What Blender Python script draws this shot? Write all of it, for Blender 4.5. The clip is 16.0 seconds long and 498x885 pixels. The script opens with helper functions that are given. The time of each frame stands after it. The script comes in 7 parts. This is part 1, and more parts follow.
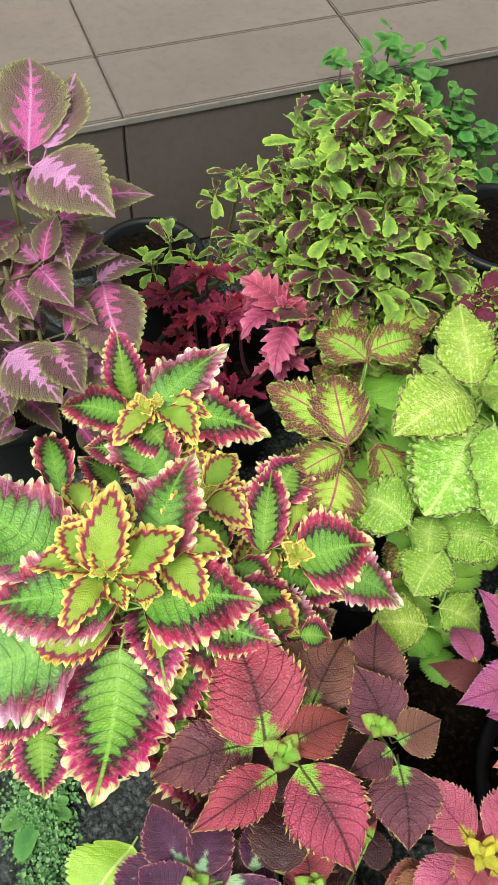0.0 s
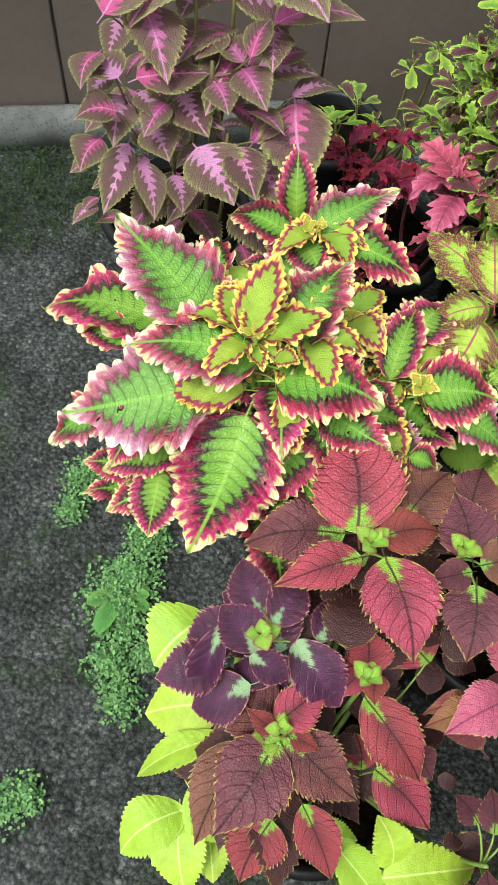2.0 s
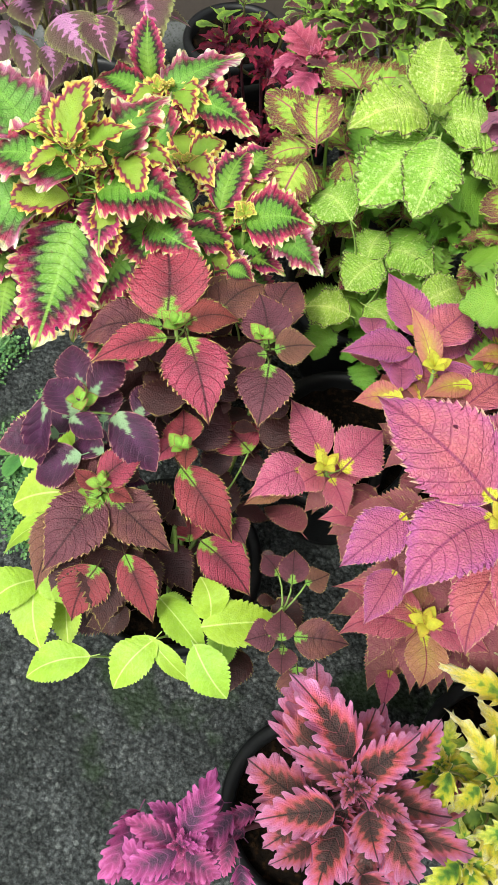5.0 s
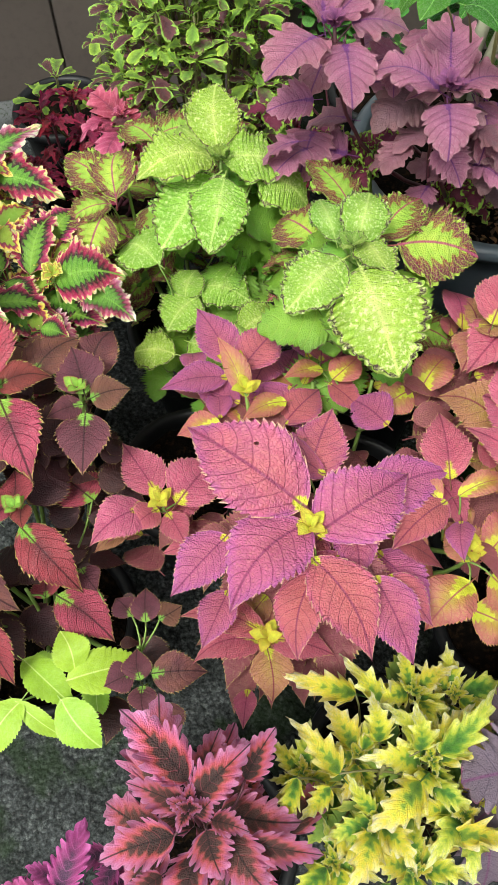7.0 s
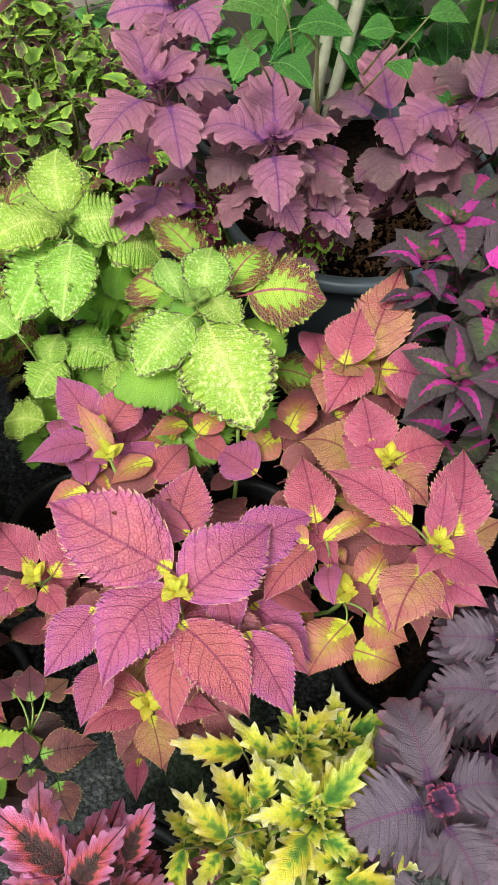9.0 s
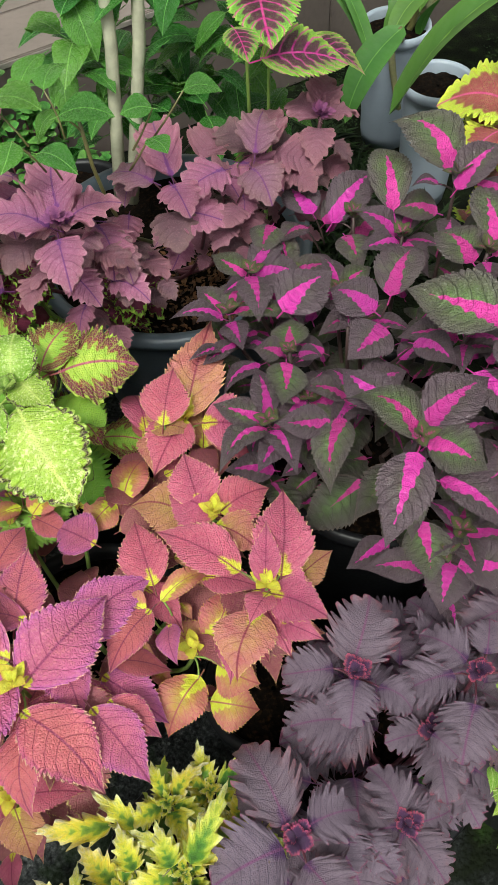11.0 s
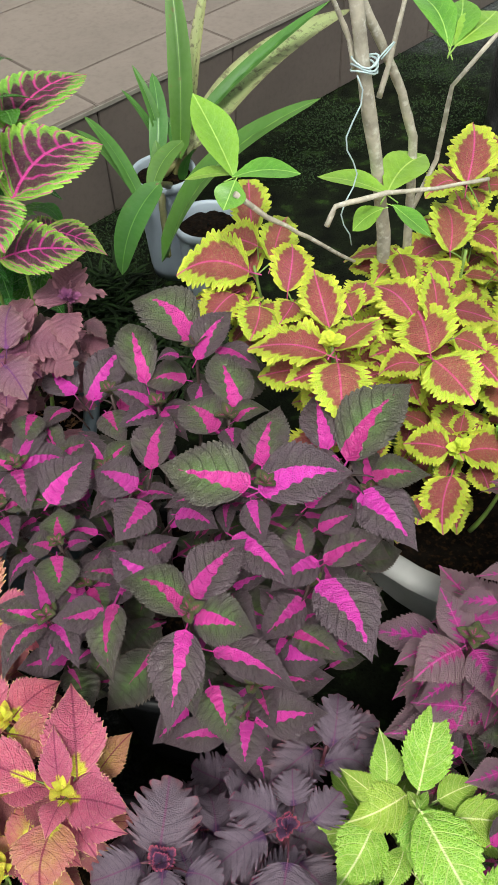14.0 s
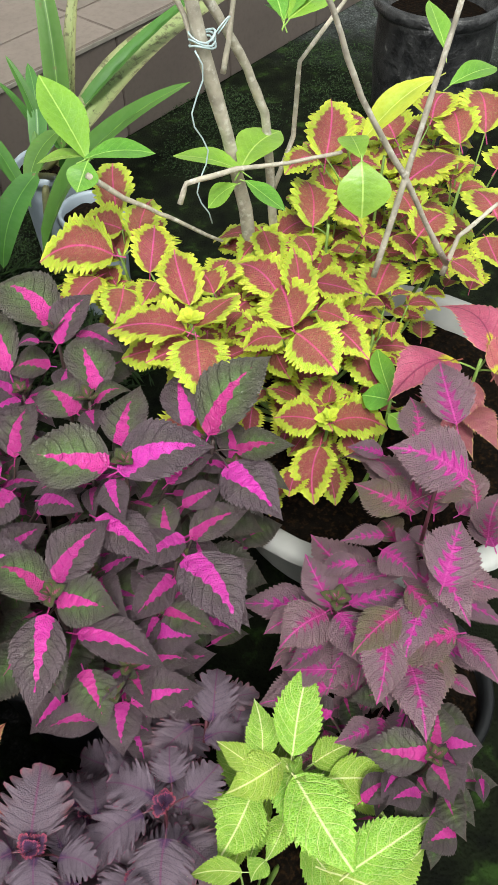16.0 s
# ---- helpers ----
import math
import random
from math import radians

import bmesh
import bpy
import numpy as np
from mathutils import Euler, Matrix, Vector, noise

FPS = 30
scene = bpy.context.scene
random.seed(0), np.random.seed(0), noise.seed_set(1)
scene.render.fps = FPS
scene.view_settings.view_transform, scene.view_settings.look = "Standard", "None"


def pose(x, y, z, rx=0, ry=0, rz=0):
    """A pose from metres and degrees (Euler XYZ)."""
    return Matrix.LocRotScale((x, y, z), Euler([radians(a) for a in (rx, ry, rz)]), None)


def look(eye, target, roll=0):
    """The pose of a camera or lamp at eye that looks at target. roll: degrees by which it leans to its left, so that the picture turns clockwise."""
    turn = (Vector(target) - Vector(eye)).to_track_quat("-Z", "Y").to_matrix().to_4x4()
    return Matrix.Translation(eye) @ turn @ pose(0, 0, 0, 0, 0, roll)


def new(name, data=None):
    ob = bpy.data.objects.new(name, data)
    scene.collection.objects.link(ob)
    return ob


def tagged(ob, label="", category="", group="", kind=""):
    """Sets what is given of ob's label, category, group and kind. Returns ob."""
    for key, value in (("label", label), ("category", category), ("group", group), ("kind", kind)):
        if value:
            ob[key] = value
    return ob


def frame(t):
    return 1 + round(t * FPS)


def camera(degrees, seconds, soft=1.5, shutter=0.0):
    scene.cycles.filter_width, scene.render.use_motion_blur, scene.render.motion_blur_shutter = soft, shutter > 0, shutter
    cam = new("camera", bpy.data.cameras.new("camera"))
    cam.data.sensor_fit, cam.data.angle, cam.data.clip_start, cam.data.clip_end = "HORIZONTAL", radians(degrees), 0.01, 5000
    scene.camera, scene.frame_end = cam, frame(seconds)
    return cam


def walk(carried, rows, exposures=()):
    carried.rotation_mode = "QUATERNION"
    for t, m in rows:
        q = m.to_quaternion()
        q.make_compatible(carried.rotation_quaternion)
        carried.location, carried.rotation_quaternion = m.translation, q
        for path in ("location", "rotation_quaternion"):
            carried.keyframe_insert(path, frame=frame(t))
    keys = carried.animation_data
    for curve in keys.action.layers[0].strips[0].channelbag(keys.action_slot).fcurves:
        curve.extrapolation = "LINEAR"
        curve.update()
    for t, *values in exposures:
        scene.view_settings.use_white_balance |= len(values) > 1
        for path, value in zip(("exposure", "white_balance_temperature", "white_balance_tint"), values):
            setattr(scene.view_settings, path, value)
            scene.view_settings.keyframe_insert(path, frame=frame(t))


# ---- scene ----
cam = camera(34.4, 16.0, soft=0.9)
METRES, EYE, TILT, LEAN, TURN = 1.4, 1.47, -57.0, -2.5, 0.0
ROWS = [
    (0.0, 0.0, 0.0, 0.0, 0.0, 0.0, 0.0),
    (0.5, -0.0148, -0.0002, -0.0222, 2.38, -0.92, -3.66),
    (1.0, -0.0163, -0.017, -0.0511, 4.8, -2.0, -7.84),
    (1.5, -0.015, -0.0282, -0.0883, 6.52, -3.25, -11.04),
    (2.0, -0.0097, -0.0432, -0.1235, 8.0, -4.54, -12.88),
    (2.5, 0.0042, -0.0581, -0.1593, 8.86, -5.26, -13.67),
    (3.0, 0.0295, -0.0782, -0.1817, 9.64, -5.91, -14.2),
    (5.5, 0.2579, -0.1419, -0.2538, 9.37, -5.18, -10.8),
    (6.0, 0.2876, -0.1454, -0.2562, 8.69, -3.8, -7.55),
    (6.5, 0.3236, -0.1427, -0.2488, 7.36, -2.47, -4.71),
    (7.0, 0.3485, -0.1404, -0.2377, 6.09, -1.77, -3.15),
    (7.5, 0.3619, -0.1318, -0.2347, 5.25, -1.4, -2.19),
    (8.0, 0.3808, -0.1313, -0.2173, 4.39, -1.15, -0.7),
    (8.5, 0.4032, -0.1328, -0.2044, 3.28, -0.59, 1.18),
    (9.0, 0.427, -0.1346, -0.2026, 2.24, -0.28, 3.07),
    (11.5, 0.5587, -0.1664, -0.1838, -4.39, 2.05, 14.89),
    (12.0, 0.5897, -0.174, -0.1683, -5.79, 2.8, 17.04),
    (12.5, 0.6128, -0.1843, -0.1503, -7.02, 3.55, 18.52),
    (13.0, 0.6288, -0.1919, -0.1427, -8.17, 4.25, 19.81),
    (13.5, 0.6472, -0.198, -0.1389, -9.41, 4.79, 21.6),
    (14.0, 0.6672, -0.2074, -0.1388, -10.54, 4.95, 23.09),
    (14.5, 0.6819, -0.2126, -0.1488, -11.64, 4.74, 24.42),
    (15.0, 0.6997, -0.2171, -0.1636, -12.55, 4.29, 25.2),
    (15.5, 0.7134, -0.2214, -0.175, -13.9, 3.62, 26.11),
    (16.0, 0.728, -0.2195, -0.1903, -15.06, 2.84, 26.82),
]
walk(cam, [(t, pose(0, 0, EYE, TILT, LEAN, TURN) @ pose(METRES * x, METRES * y, METRES * z, 90 + pitch, roll, yaw)) for t, x, y, z, yaw, pitch, roll in ROWS], exposures=[(0.0, 0.44), (1.5, 0.48), (3.0, 0.6), (6.0, 0.52), (9.0, 0.5), (11.5, 0.42), (13.0, 0.42), (16.0, 0.52)])

# ---- light ----
world = bpy.data.worlds.new("overcast_sky")
scene.world = world
world.use_nodes = True
wn = world.node_tree.nodes
wl = world.node_tree.links
sky = wn.new("ShaderNodeTexSky")
sky.sky_type = "NISHITA"
sky.sun_disc = False
sky.sun_elevation = radians(62)
sky.sun_rotation = radians(200)
sky.air_density, sky.dust_density, sky.ozone_density = 1.0, 4.0, 1.0
soft_sky = wn.new("ShaderNodeHueSaturation")
soft_sky.inputs["Saturation"].default_value = 0.08
wl.new(sky.outputs["Color"], soft_sky.inputs["Color"])
cloud = wn.new("ShaderNodeMix")
cloud.data_type, cloud.blend_type = "RGBA", "MULTIPLY"
cloud.inputs[0].default_value = 1.0
cloud.inputs[7].default_value = (0.95, 1.0, 0.95, 1.0)
wl.new(soft_sky.outputs["Color"], cloud.inputs[6])
wl.new(cloud.outputs[2], wn["Background"].inputs["Color"])
wn["Background"].inputs["Strength"].default_value = 0.135
sun_data = bpy.data.lights.new("sun", "SUN")
sun_data.energy = 1.9
sun_data.angle = radians(16)
sun_data.color = (0.97, 0.97, 0.89)
sun = new("sun", sun_data)
sun.matrix_world = look((-1.2, -2.6, 6.0), (0.4, 0.4, 0.0))


# ---- materials ----
class Nodes:
    """Short hand for building a node material."""

    def __init__(self, name):
        self.mat = bpy.data.materials.new(name)
        self.mat.use_nodes = True
        self.tree = self.mat.node_tree
        self.bsdf = self.tree.nodes["Principled BSDF"]
        self.out = self.tree.nodes["Material Output"]

    def add(self, kind, **values):
        n = self.tree.nodes.new("ShaderNode" + kind)
        for key, value in values.items():
            n.inputs[key.replace("_", " ")].default_value = value
        return n

    def link(self, a, b):
        self.tree.links.new(a, b)

    def put(self, socket, value):
        if isinstance(value, (int, float)):
            socket.default_value = value
        elif isinstance(value, tuple):
            socket.default_value = (*value[:3], 1.0)
        else:
            self.link(value, socket)

    def math(self, op, a, b=0.0, c=0.0, clamp=False):
        n = self.tree.nodes.new("ShaderNodeMath")
        n.operation, n.use_clamp = op, clamp
        for i, v in enumerate((a, b, c)):
            self.put(n.inputs[i], v)
        return n.outputs[0]

    def mix(self, factor, a, b, blend="MIX"):
        n = self.tree.nodes.new("ShaderNodeMix")
        n.data_type, n.blend_type = "RGBA", blend
        self.put(n.inputs[0], factor)
        self.put(n.inputs[6], a)
        self.put(n.inputs[7], b)
        return n.outputs[2]

    def step(self, value, low, high, a=0.0, b=1.0):
        n = self.tree.nodes.new("ShaderNodeMapRange")
        n.interpolation_type = "SMOOTHSTEP"
        self.put(n.inputs[0], value)
        for i, v in enumerate((low, high, a, b)):
            n.inputs[i + 1].default_value = v
        return n.outputs[0]

    def ramp(self, value, stops):
        n = self.tree.nodes.new("ShaderNodeValToRGB")
        self.put(n.inputs[0], value)
        e = n.color_ramp.elements
        while len(e) < len(stops):
            e.new(0.5)
        for el, (p, c) in zip(e, stops):
            el.position, el.color = p, (*c, 1.0)
        return n.outputs[0]

    def noise(self, scale, detail=3.0, coords=None, rough=0.55):
        n = self.add("TexNoise", Scale=scale, Detail=detail, Roughness=rough)
        if coords is not None:
            self.link(coords, n.inputs["Vector"])
        return n.outputs["Fac"]

    def bump(self, height, strength, distance):
        n = self.add("Bump", Strength=strength, Distance=distance)
        self.link(height, n.inputs["Height"])
        self.link(n.outputs[0], self.bsdf.inputs["Normal"])


def srgb(h):
    """Linear colour from a six-digit hex colour."""
    v = [int(h[i:i + 2], 16) / 255 for i in (0, 2, 4)]
    return tuple(c / 12.92 if c <= 0.04045 else ((c + 0.055) / 1.055) ** 2.4 for c in v)


def leaf_material(name, stops, heart=None, vein=None, rib=None, fleck=None, jag=0.06, gloss=0.42, thin=0.14, vary=1.0, veins=7.0, net=0.18, relief=0.5, soft=0.16, alt=None, alt_at=0.35, holes=0.0, star=0.0, stroke=0.075, shine=0.5, other=None, grain=0.0019):
    """A leaf: colours from the margin (0) to the rib (1); heart: (colour, half width, length, raggedness) of the patch along
    the rib; other: a second colour for the patch of some leaves; vein: (colour, amount); rib: colour; fleck: (colour, amount)."""
    g = Nodes(name)
    shape = g.add("UVMap")
    shape.uv_map = "shape"
    margin = g.add("UVMap")
    margin.uv_map = "margin"
    s1, s2 = g.add("SeparateXYZ"), g.add("SeparateXYZ")
    g.link(shape.outputs[0], s1.inputs[0])
    g.link(margin.outputs[0], s2.inputs[0])
    u, edge, side = s1.outputs[0], s2.outputs[0], s2.outputs[1]
    across = g.math("ABSOLUTE", g.math("MULTIPLY_ADD", s1.outputs[1], 2.0, -1.0))
    info = g.add("ObjectInfo")
    island = g.add("NewGeometry")
    chance = g.math("FRACT", g.math("ADD", info.outputs["Random"], island.outputs["Random Per Island"]))
    geo = g.add("TexCoord")
    offset = g.add("VectorMath")
    offset.operation = "ADD"
    spread = g.add("CombineXYZ")
    g.link(g.math("MULTIPLY", chance, 31.0), spread.inputs[0])
    g.link(g.math("MULTIPLY", chance, 17.0), spread.inputs[1])
    g.link(geo.outputs["Object"], offset.inputs[0])
    g.link(spread.outputs[0], offset.inputs[1])
    coords = offset.outputs[0]
    fine = g.noise(26.0, 4.0, coords, 0.65)
    broad = g.noise(4.5, 2.0, coords)
    # side veins sweep from the rib towards the tip
    phase = g.math("SUBTRACT", g.math("MULTIPLY", u, veins), g.math("MULTIPLY", g.math("POWER", across, 1.35), 1.9))
    phase = g.math("ADD", phase, g.math("MULTIPLY_ADD", broad, 0.4, -0.2))
    saw = g.math("PINGPONG", phase, 0.5)
    line = g.step(saw, 0.0, stroke, 1.0, 0.0)
    wide = g.step(saw, 0.0, 0.5, 1.0, 0.0)
    small = g.add("TexVoronoi", Scale=34.0)
    small.feature = "DISTANCE_TO_EDGE"
    g.link(coords, small.inputs["Vector"])
    mesh_vein = g.step(small.outputs["Distance"], 0.0, 0.09, 1.0, 0.0)
    ragged = g.math("ADD", g.math("MULTIPLY_ADD", g.noise(11.0, 2.0, coords), 2.4, -1.2), g.math("MULTIPLY_ADD", wide, -1.2, 0.6))
    e = g.math("ADD", edge, g.math("MULTIPLY", ragged, jag), clamp=True)
    colour = g.ramp(e, stops)
    if alt:
        pick = g.math("ADD", chance, g.math("MULTIPLY_ADD", broad, 0.6, -0.3))
        colour = g.mix(g.step(pick, alt_at, alt_at + 0.35), colour, g.ramp(e, alt))
    if fleck:
        spots = g.step(fine, 0.5, 0.66)
        colour = g.mix(g.math("MULTIPLY", spots, fleck[1]), colour, fleck[0])
    if heart:
        paint, half, length, rough = heart
        q = g.math("ADD", g.math("DIVIDE", side, half), g.math("DIVIDE", u, length))
        q = g.math("ADD", q, g.math("MULTIPLY", ragged, rough))
        q = g.math("ADD", q, g.math("MULTIPLY_ADD", chance, 0.24, -0.12))
        if star:
            # spikes run out from the foot of the blade
            turn = g.math("DIVIDE", s1.outputs[1], g.math("ADD", u, 0.12))
            spike = g.add("TexNoise", Scale=16.0, Detail=1.0)
            spike.noise_dimensions = "1D"
            g.link(g.math("ADD", turn, g.math("MULTIPLY", chance, 9.0)), spike.inputs["W"])
            q = g.math("ADD", q, g.math("MULTIPLY_ADD", spike.outputs["Fac"], 2.0 * star, -star))
        if other:
            paint = g.mix(g.step(g.math("FRACT", g.math("MULTIPLY", chance, 7.0)), 0.25, 0.75), paint, other)
        mask = g.step(q, 0.98 - soft, 0.98 + soft * 0.6, 1.0, 0.0)
        colour = g.mix(mask, colour, paint)
    if vein:
        amount = g.math("MULTIPLY", line, vein[1])
        if net:
            amount = g.math("MAXIMUM", amount, g.math("MULTIPLY", mesh_vein, net))
        if heart:
            amount = g.math("MULTIPLY", amount, g.math("MULTIPLY_ADD", mask, -0.8, 1.0))
        colour = g.mix(amount, colour, vein[0])
    if rib:
        colour = g.mix(g.step(side, 0.012, 0.05, 0.9, 0.0), colour, rib)
    # age and bleaching differ from leaf to leaf and over each leaf
    tone = g.add("HueSaturation")
    g.link(g.math("MULTIPLY_ADD", chance, 0.03 * vary, 0.5 - 0.015 * vary), tone.inputs["Hue"])
    g.link(g.math("ADD", g.math("MULTIPLY_ADD", broad, 0.55, 0.60), g.math("MULTIPLY", fine, 0.22)), tone.inputs["Value"])
    g.link(g.math("MULTIPLY_ADD", fine, -0.24, 1.10), tone.inputs["Saturation"])
    g.link(colour, tone.inputs["Color"])
    blot = g.noise(9.0, 2.0, coords, 0.7)
    colour = g.mix(g.step(blot, 0.70, 0.78, 0.0, 0.55), tone.outputs[0], srgb("6a5638"))
    g.link(colour, g.bsdf.inputs["Base Color"])
    g.put(g.bsdf.inputs["Roughness"], g.math("MULTIPLY_ADD", fine, 0.3, gloss - 0.1))
    g.bsdf.inputs["Specular IOR Level"].default_value = shine
    height = g.math("ADD", g.math("ADD", g.math("MULTIPLY", line, -0.6), g.math("MULTIPLY", wide, -0.12)), g.math("MULTIPLY", g.step(small.outputs["Distance"], 0.0, 0.3), 0.55))
    height = g.math("ADD", height, g.math("MULTIPLY", fine, 0.25))
    g.bump(height, min(1.0, relief * 1.1), grain)
    glow = g.add("BsdfTranslucent")
    g.link(colour, glow.inputs["Color"])
    both = g.add("MixShader", Fac=thin)
    g.link(g.bsdf.outputs[0], both.inputs[1])
    g.link(glow.outputs[0], both.inputs[2])
    final = both
    if holes:
        # places eaten away by insects
        gone = g.math("GREATER_THAN", g.math("ADD", g.noise(7.0, 2.0, coords, 0.4), g.math("MULTIPLY", edge, -0.06)), holes)
        clear = g.add("BsdfTransparent")
        final = g.add("MixShader")
        g.link(gone, final.inputs[0])
        g.link(both.outputs[0], final.inputs[1])
        g.link(clear.outputs[0], final.inputs[2])
    g.link(final.outputs[0], g.out.inputs[0])
    return g.mat


def plain_material(name, colour, rough=0.5, scale=30.0, spread=0.25, bump=0.3, metal=0.0, other=None, fine=160.0):
    g = Nodes(name)
    geo = g.add("TexCoord")
    n1, n2 = g.noise(scale, 4.0, geo.outputs["Object"]), g.noise(fine, 4.0, geo.outputs["Object"])
    dark = tuple(c * (1 - spread) for c in colour)
    lite = tuple(min(1, c * (1 + spread)) for c in colour)
    c = g.ramp(n1, [(0.3, dark), (0.7, lite)])
    if other:
        c = g.mix(g.step(n2, 0.5, 0.7, 0.0, 0.8), c, other)
    g.link(c, g.bsdf.inputs["Base Color"])
    g.put(g.bsdf.inputs["Roughness"], g.math("MULTIPLY_ADD", n2, 0.25, rough - 0.12))
    g.bsdf.inputs["Metallic"].default_value = metal
    g.bump(g.math("ADD", n1, g.math("MULTIPLY", n2, 0.5)), bump, 0.004)
    return g.mat

# ---- leaf shapes ----
def finish_leaf(name, mat, verts, faces, shape, margin):
    """The mesh of a blade, with its two sets of leaf coordinates."""
    me = bpy.data.meshes.new(name)
    me.from_pydata(verts, [], faces)
    for label, data in (("shape", shape), ("margin", margin)):
        layer = me.uv_layers.new(name=label)
        for loop in me.loops:
            layer.data[loop.index].uv = data[loop.vertex_index]
    me.materials.append(mat)
    me.polygons.foreach_set("use_smooth", [True] * len(me.polygons))
    me.update()
    return me


def leaf_mesh(name, mat, teeth=12, depth=0.05, tooth="round", width=0.65, arch=0.10, fold=0.12, ruffle=0.0, p=0.55, q=0.95, sweep=0.12, twist=0.0, seed=0, rows=4, petiole=True, coarse=False, waves=0.45, cup=0.0, tips=False, fine=0.0, puff=0.0, bulge=0.0, quilt=0.012, cord=0.05, veins=7.0):
    """A leaf blade of unit length along x, its face up, with an unevenly toothed margin, and a short stalk."""
    rng = random.Random(seed)
    if coarse:
        rows = 2
    n = max(12, teeth * rows)
    cols = (-1.0, -0.6, 0.0, 0.6, 1.0) if coarse else (-1.0, -0.93, -0.78, -0.5, -0.2, 0.0, 0.2, 0.5, 0.78, 0.93, 1.0)
    if depth > 0.2 and not coarse:
        cols = (-1.0, -0.9, -0.76, -0.56, -0.28, 0.0, 0.28, 0.56, 0.76, 0.9, 1.0)
    peak = p / (p + q)
    top = peak ** p * (1 - peak) ** q
    ph = [rng.uniform(0, 6.28) for _ in range(8)]
    each = [[rng.uniform(0.65, 1.25) for _ in range(teeth + 3)] for _ in range(2)]
    lean = rng.uniform(-0.06, 0.06)
    bias = rng.uniform(-0.05, 0.05)
    reach = 4.5 if tooth == "finger" and not tips else 2.6 if depth > 0.2 else 5.0
    verts, faces, shape, margin = [], [], [], []
    for i in range(n + 1):
        u = i / n
        for v in cols:
            a = abs(v)
            o = 0 if v < 0 else 1
            h = max(0.003, (u ** p * (1 - u) ** q) / top) * width / 2 * (1 + (bias if o else -bias))
            w = teeth * (u + 0.010 * math.sin(14.5 * u + ph[o]) + 0.006 * math.sin(32 * u + ph[o + 2])) + (0.35 if o else 0.0)
            f = w - math.floor(w)
            if coarse:
                s = (i + o) % 2
            elif tooth == "round":
                s = math.sin(math.pi * f) ** 0.75
            elif tooth == "saw":
                s = min(1.0, f * 1.25) if f < 0.8 else (1 - f) * 5
            elif tooth == "finger":
                s = 1 - max(0.0, (abs(2 * f - 1) - 0.4) / 0.6) ** 1.2
            else:
                s = 1 - abs(2 * f - 1)
            if fine and not coarse:
                s = s * (1 - fine) + fine * abs(math.sin(math.pi * (2.5 * w + 0.3)))
            hold = min(1.0, 0.33 * width / h) if depth > 0.2 else 1.0
            k = 1 - depth * hold * (1 - s) * a ** reach * each[o][int(max(0, math.floor(w))) % len(each[o])]
            y = v * h * max(0.15, k)
            y0 = y
            lost = a * h * (1 - max(0.15, k))
            slope = max(-2.5, min(2.5, h * (p / max(u, 0.02) - q / max(1 - u, 0.02))))
            x = u + lost * slope / (1 + slope * slope) - bulge / teeth * math.sin(2 * math.pi * f) * a ** 3 + sweep * a * a * h * (1 - u) * 2 * (0.4 + 0.6 * s)
            z = arch * 4 * u * (1 - u) * (1.15 - 0.3 * u)
            z += (fold * abs(y) - cup * y * y / width) * (1 - 0.5 * u)
            z += ruffle * a ** 5 * (math.sin(2 * math.pi * teeth * waves * u + ph[4 + o]) + 0.6 * math.sin(2 * math.pi * teeth * waves * 0.43 * u + ph[6 + o])) * (0.3 + h / width)
            z += 0.005 * min(1, 4 * a) * (1 - a) * math.cos(2 * math.pi * 6 * (u - 0.3 * a) + ph[3])
            swell = abs(math.sin(math.pi * (veins * u - 1.9 * a ** 1.35)))
            z += quilt * (swell - 0.5) * min(1.0, 5 * a) * (1 - a ** 6) * min(1.0, 4 * h / width)
            x -= cord * a * a * max(0.0, 1 - u / 0.16)
            z += twist * y * u + puff * a ** 4 * (s - 0.5) * h
            y += lean * u * (1 - u) * 4
            verts.append((x, y, z))
            shape.append((u, 0.5 + 0.5 * v))
            margin.append((((h - abs(y0)) if tips else (1 - a) * h) / (width / 2), abs(v * h) / (width / 2)))
    m = len(cols)
    for i in range(n):
        for j in range(m - 1):
            a = i * m + j
            faces.append((a, a + m, a + m + 1, a + 1))
    if petiole:
        b = len(verts)
        for x, z, r in ((-0.16, -0.07, 0.011), (0.0, -0.004, 0.010), (0.10, arch * 0.36 - 0.006, 0.005)):
            for k in range(4):
                w = k * math.pi / 2
                verts.append((x, r * math.cos(w), z + r * math.sin(w)))
                shape.append((0.0, 0.5))
                margin.append((1.0, 0.0))
        for i in range(2):
            for k in range(4):
                faces.append((b + i * 4 + k, b + i * 4 + (k + 1) % 4, b + i * 4 + 4 + (k + 1) % 4, b + i * 4 + 4 + k))
    return finish_leaf(name, mat, verts, faces, shape, margin)


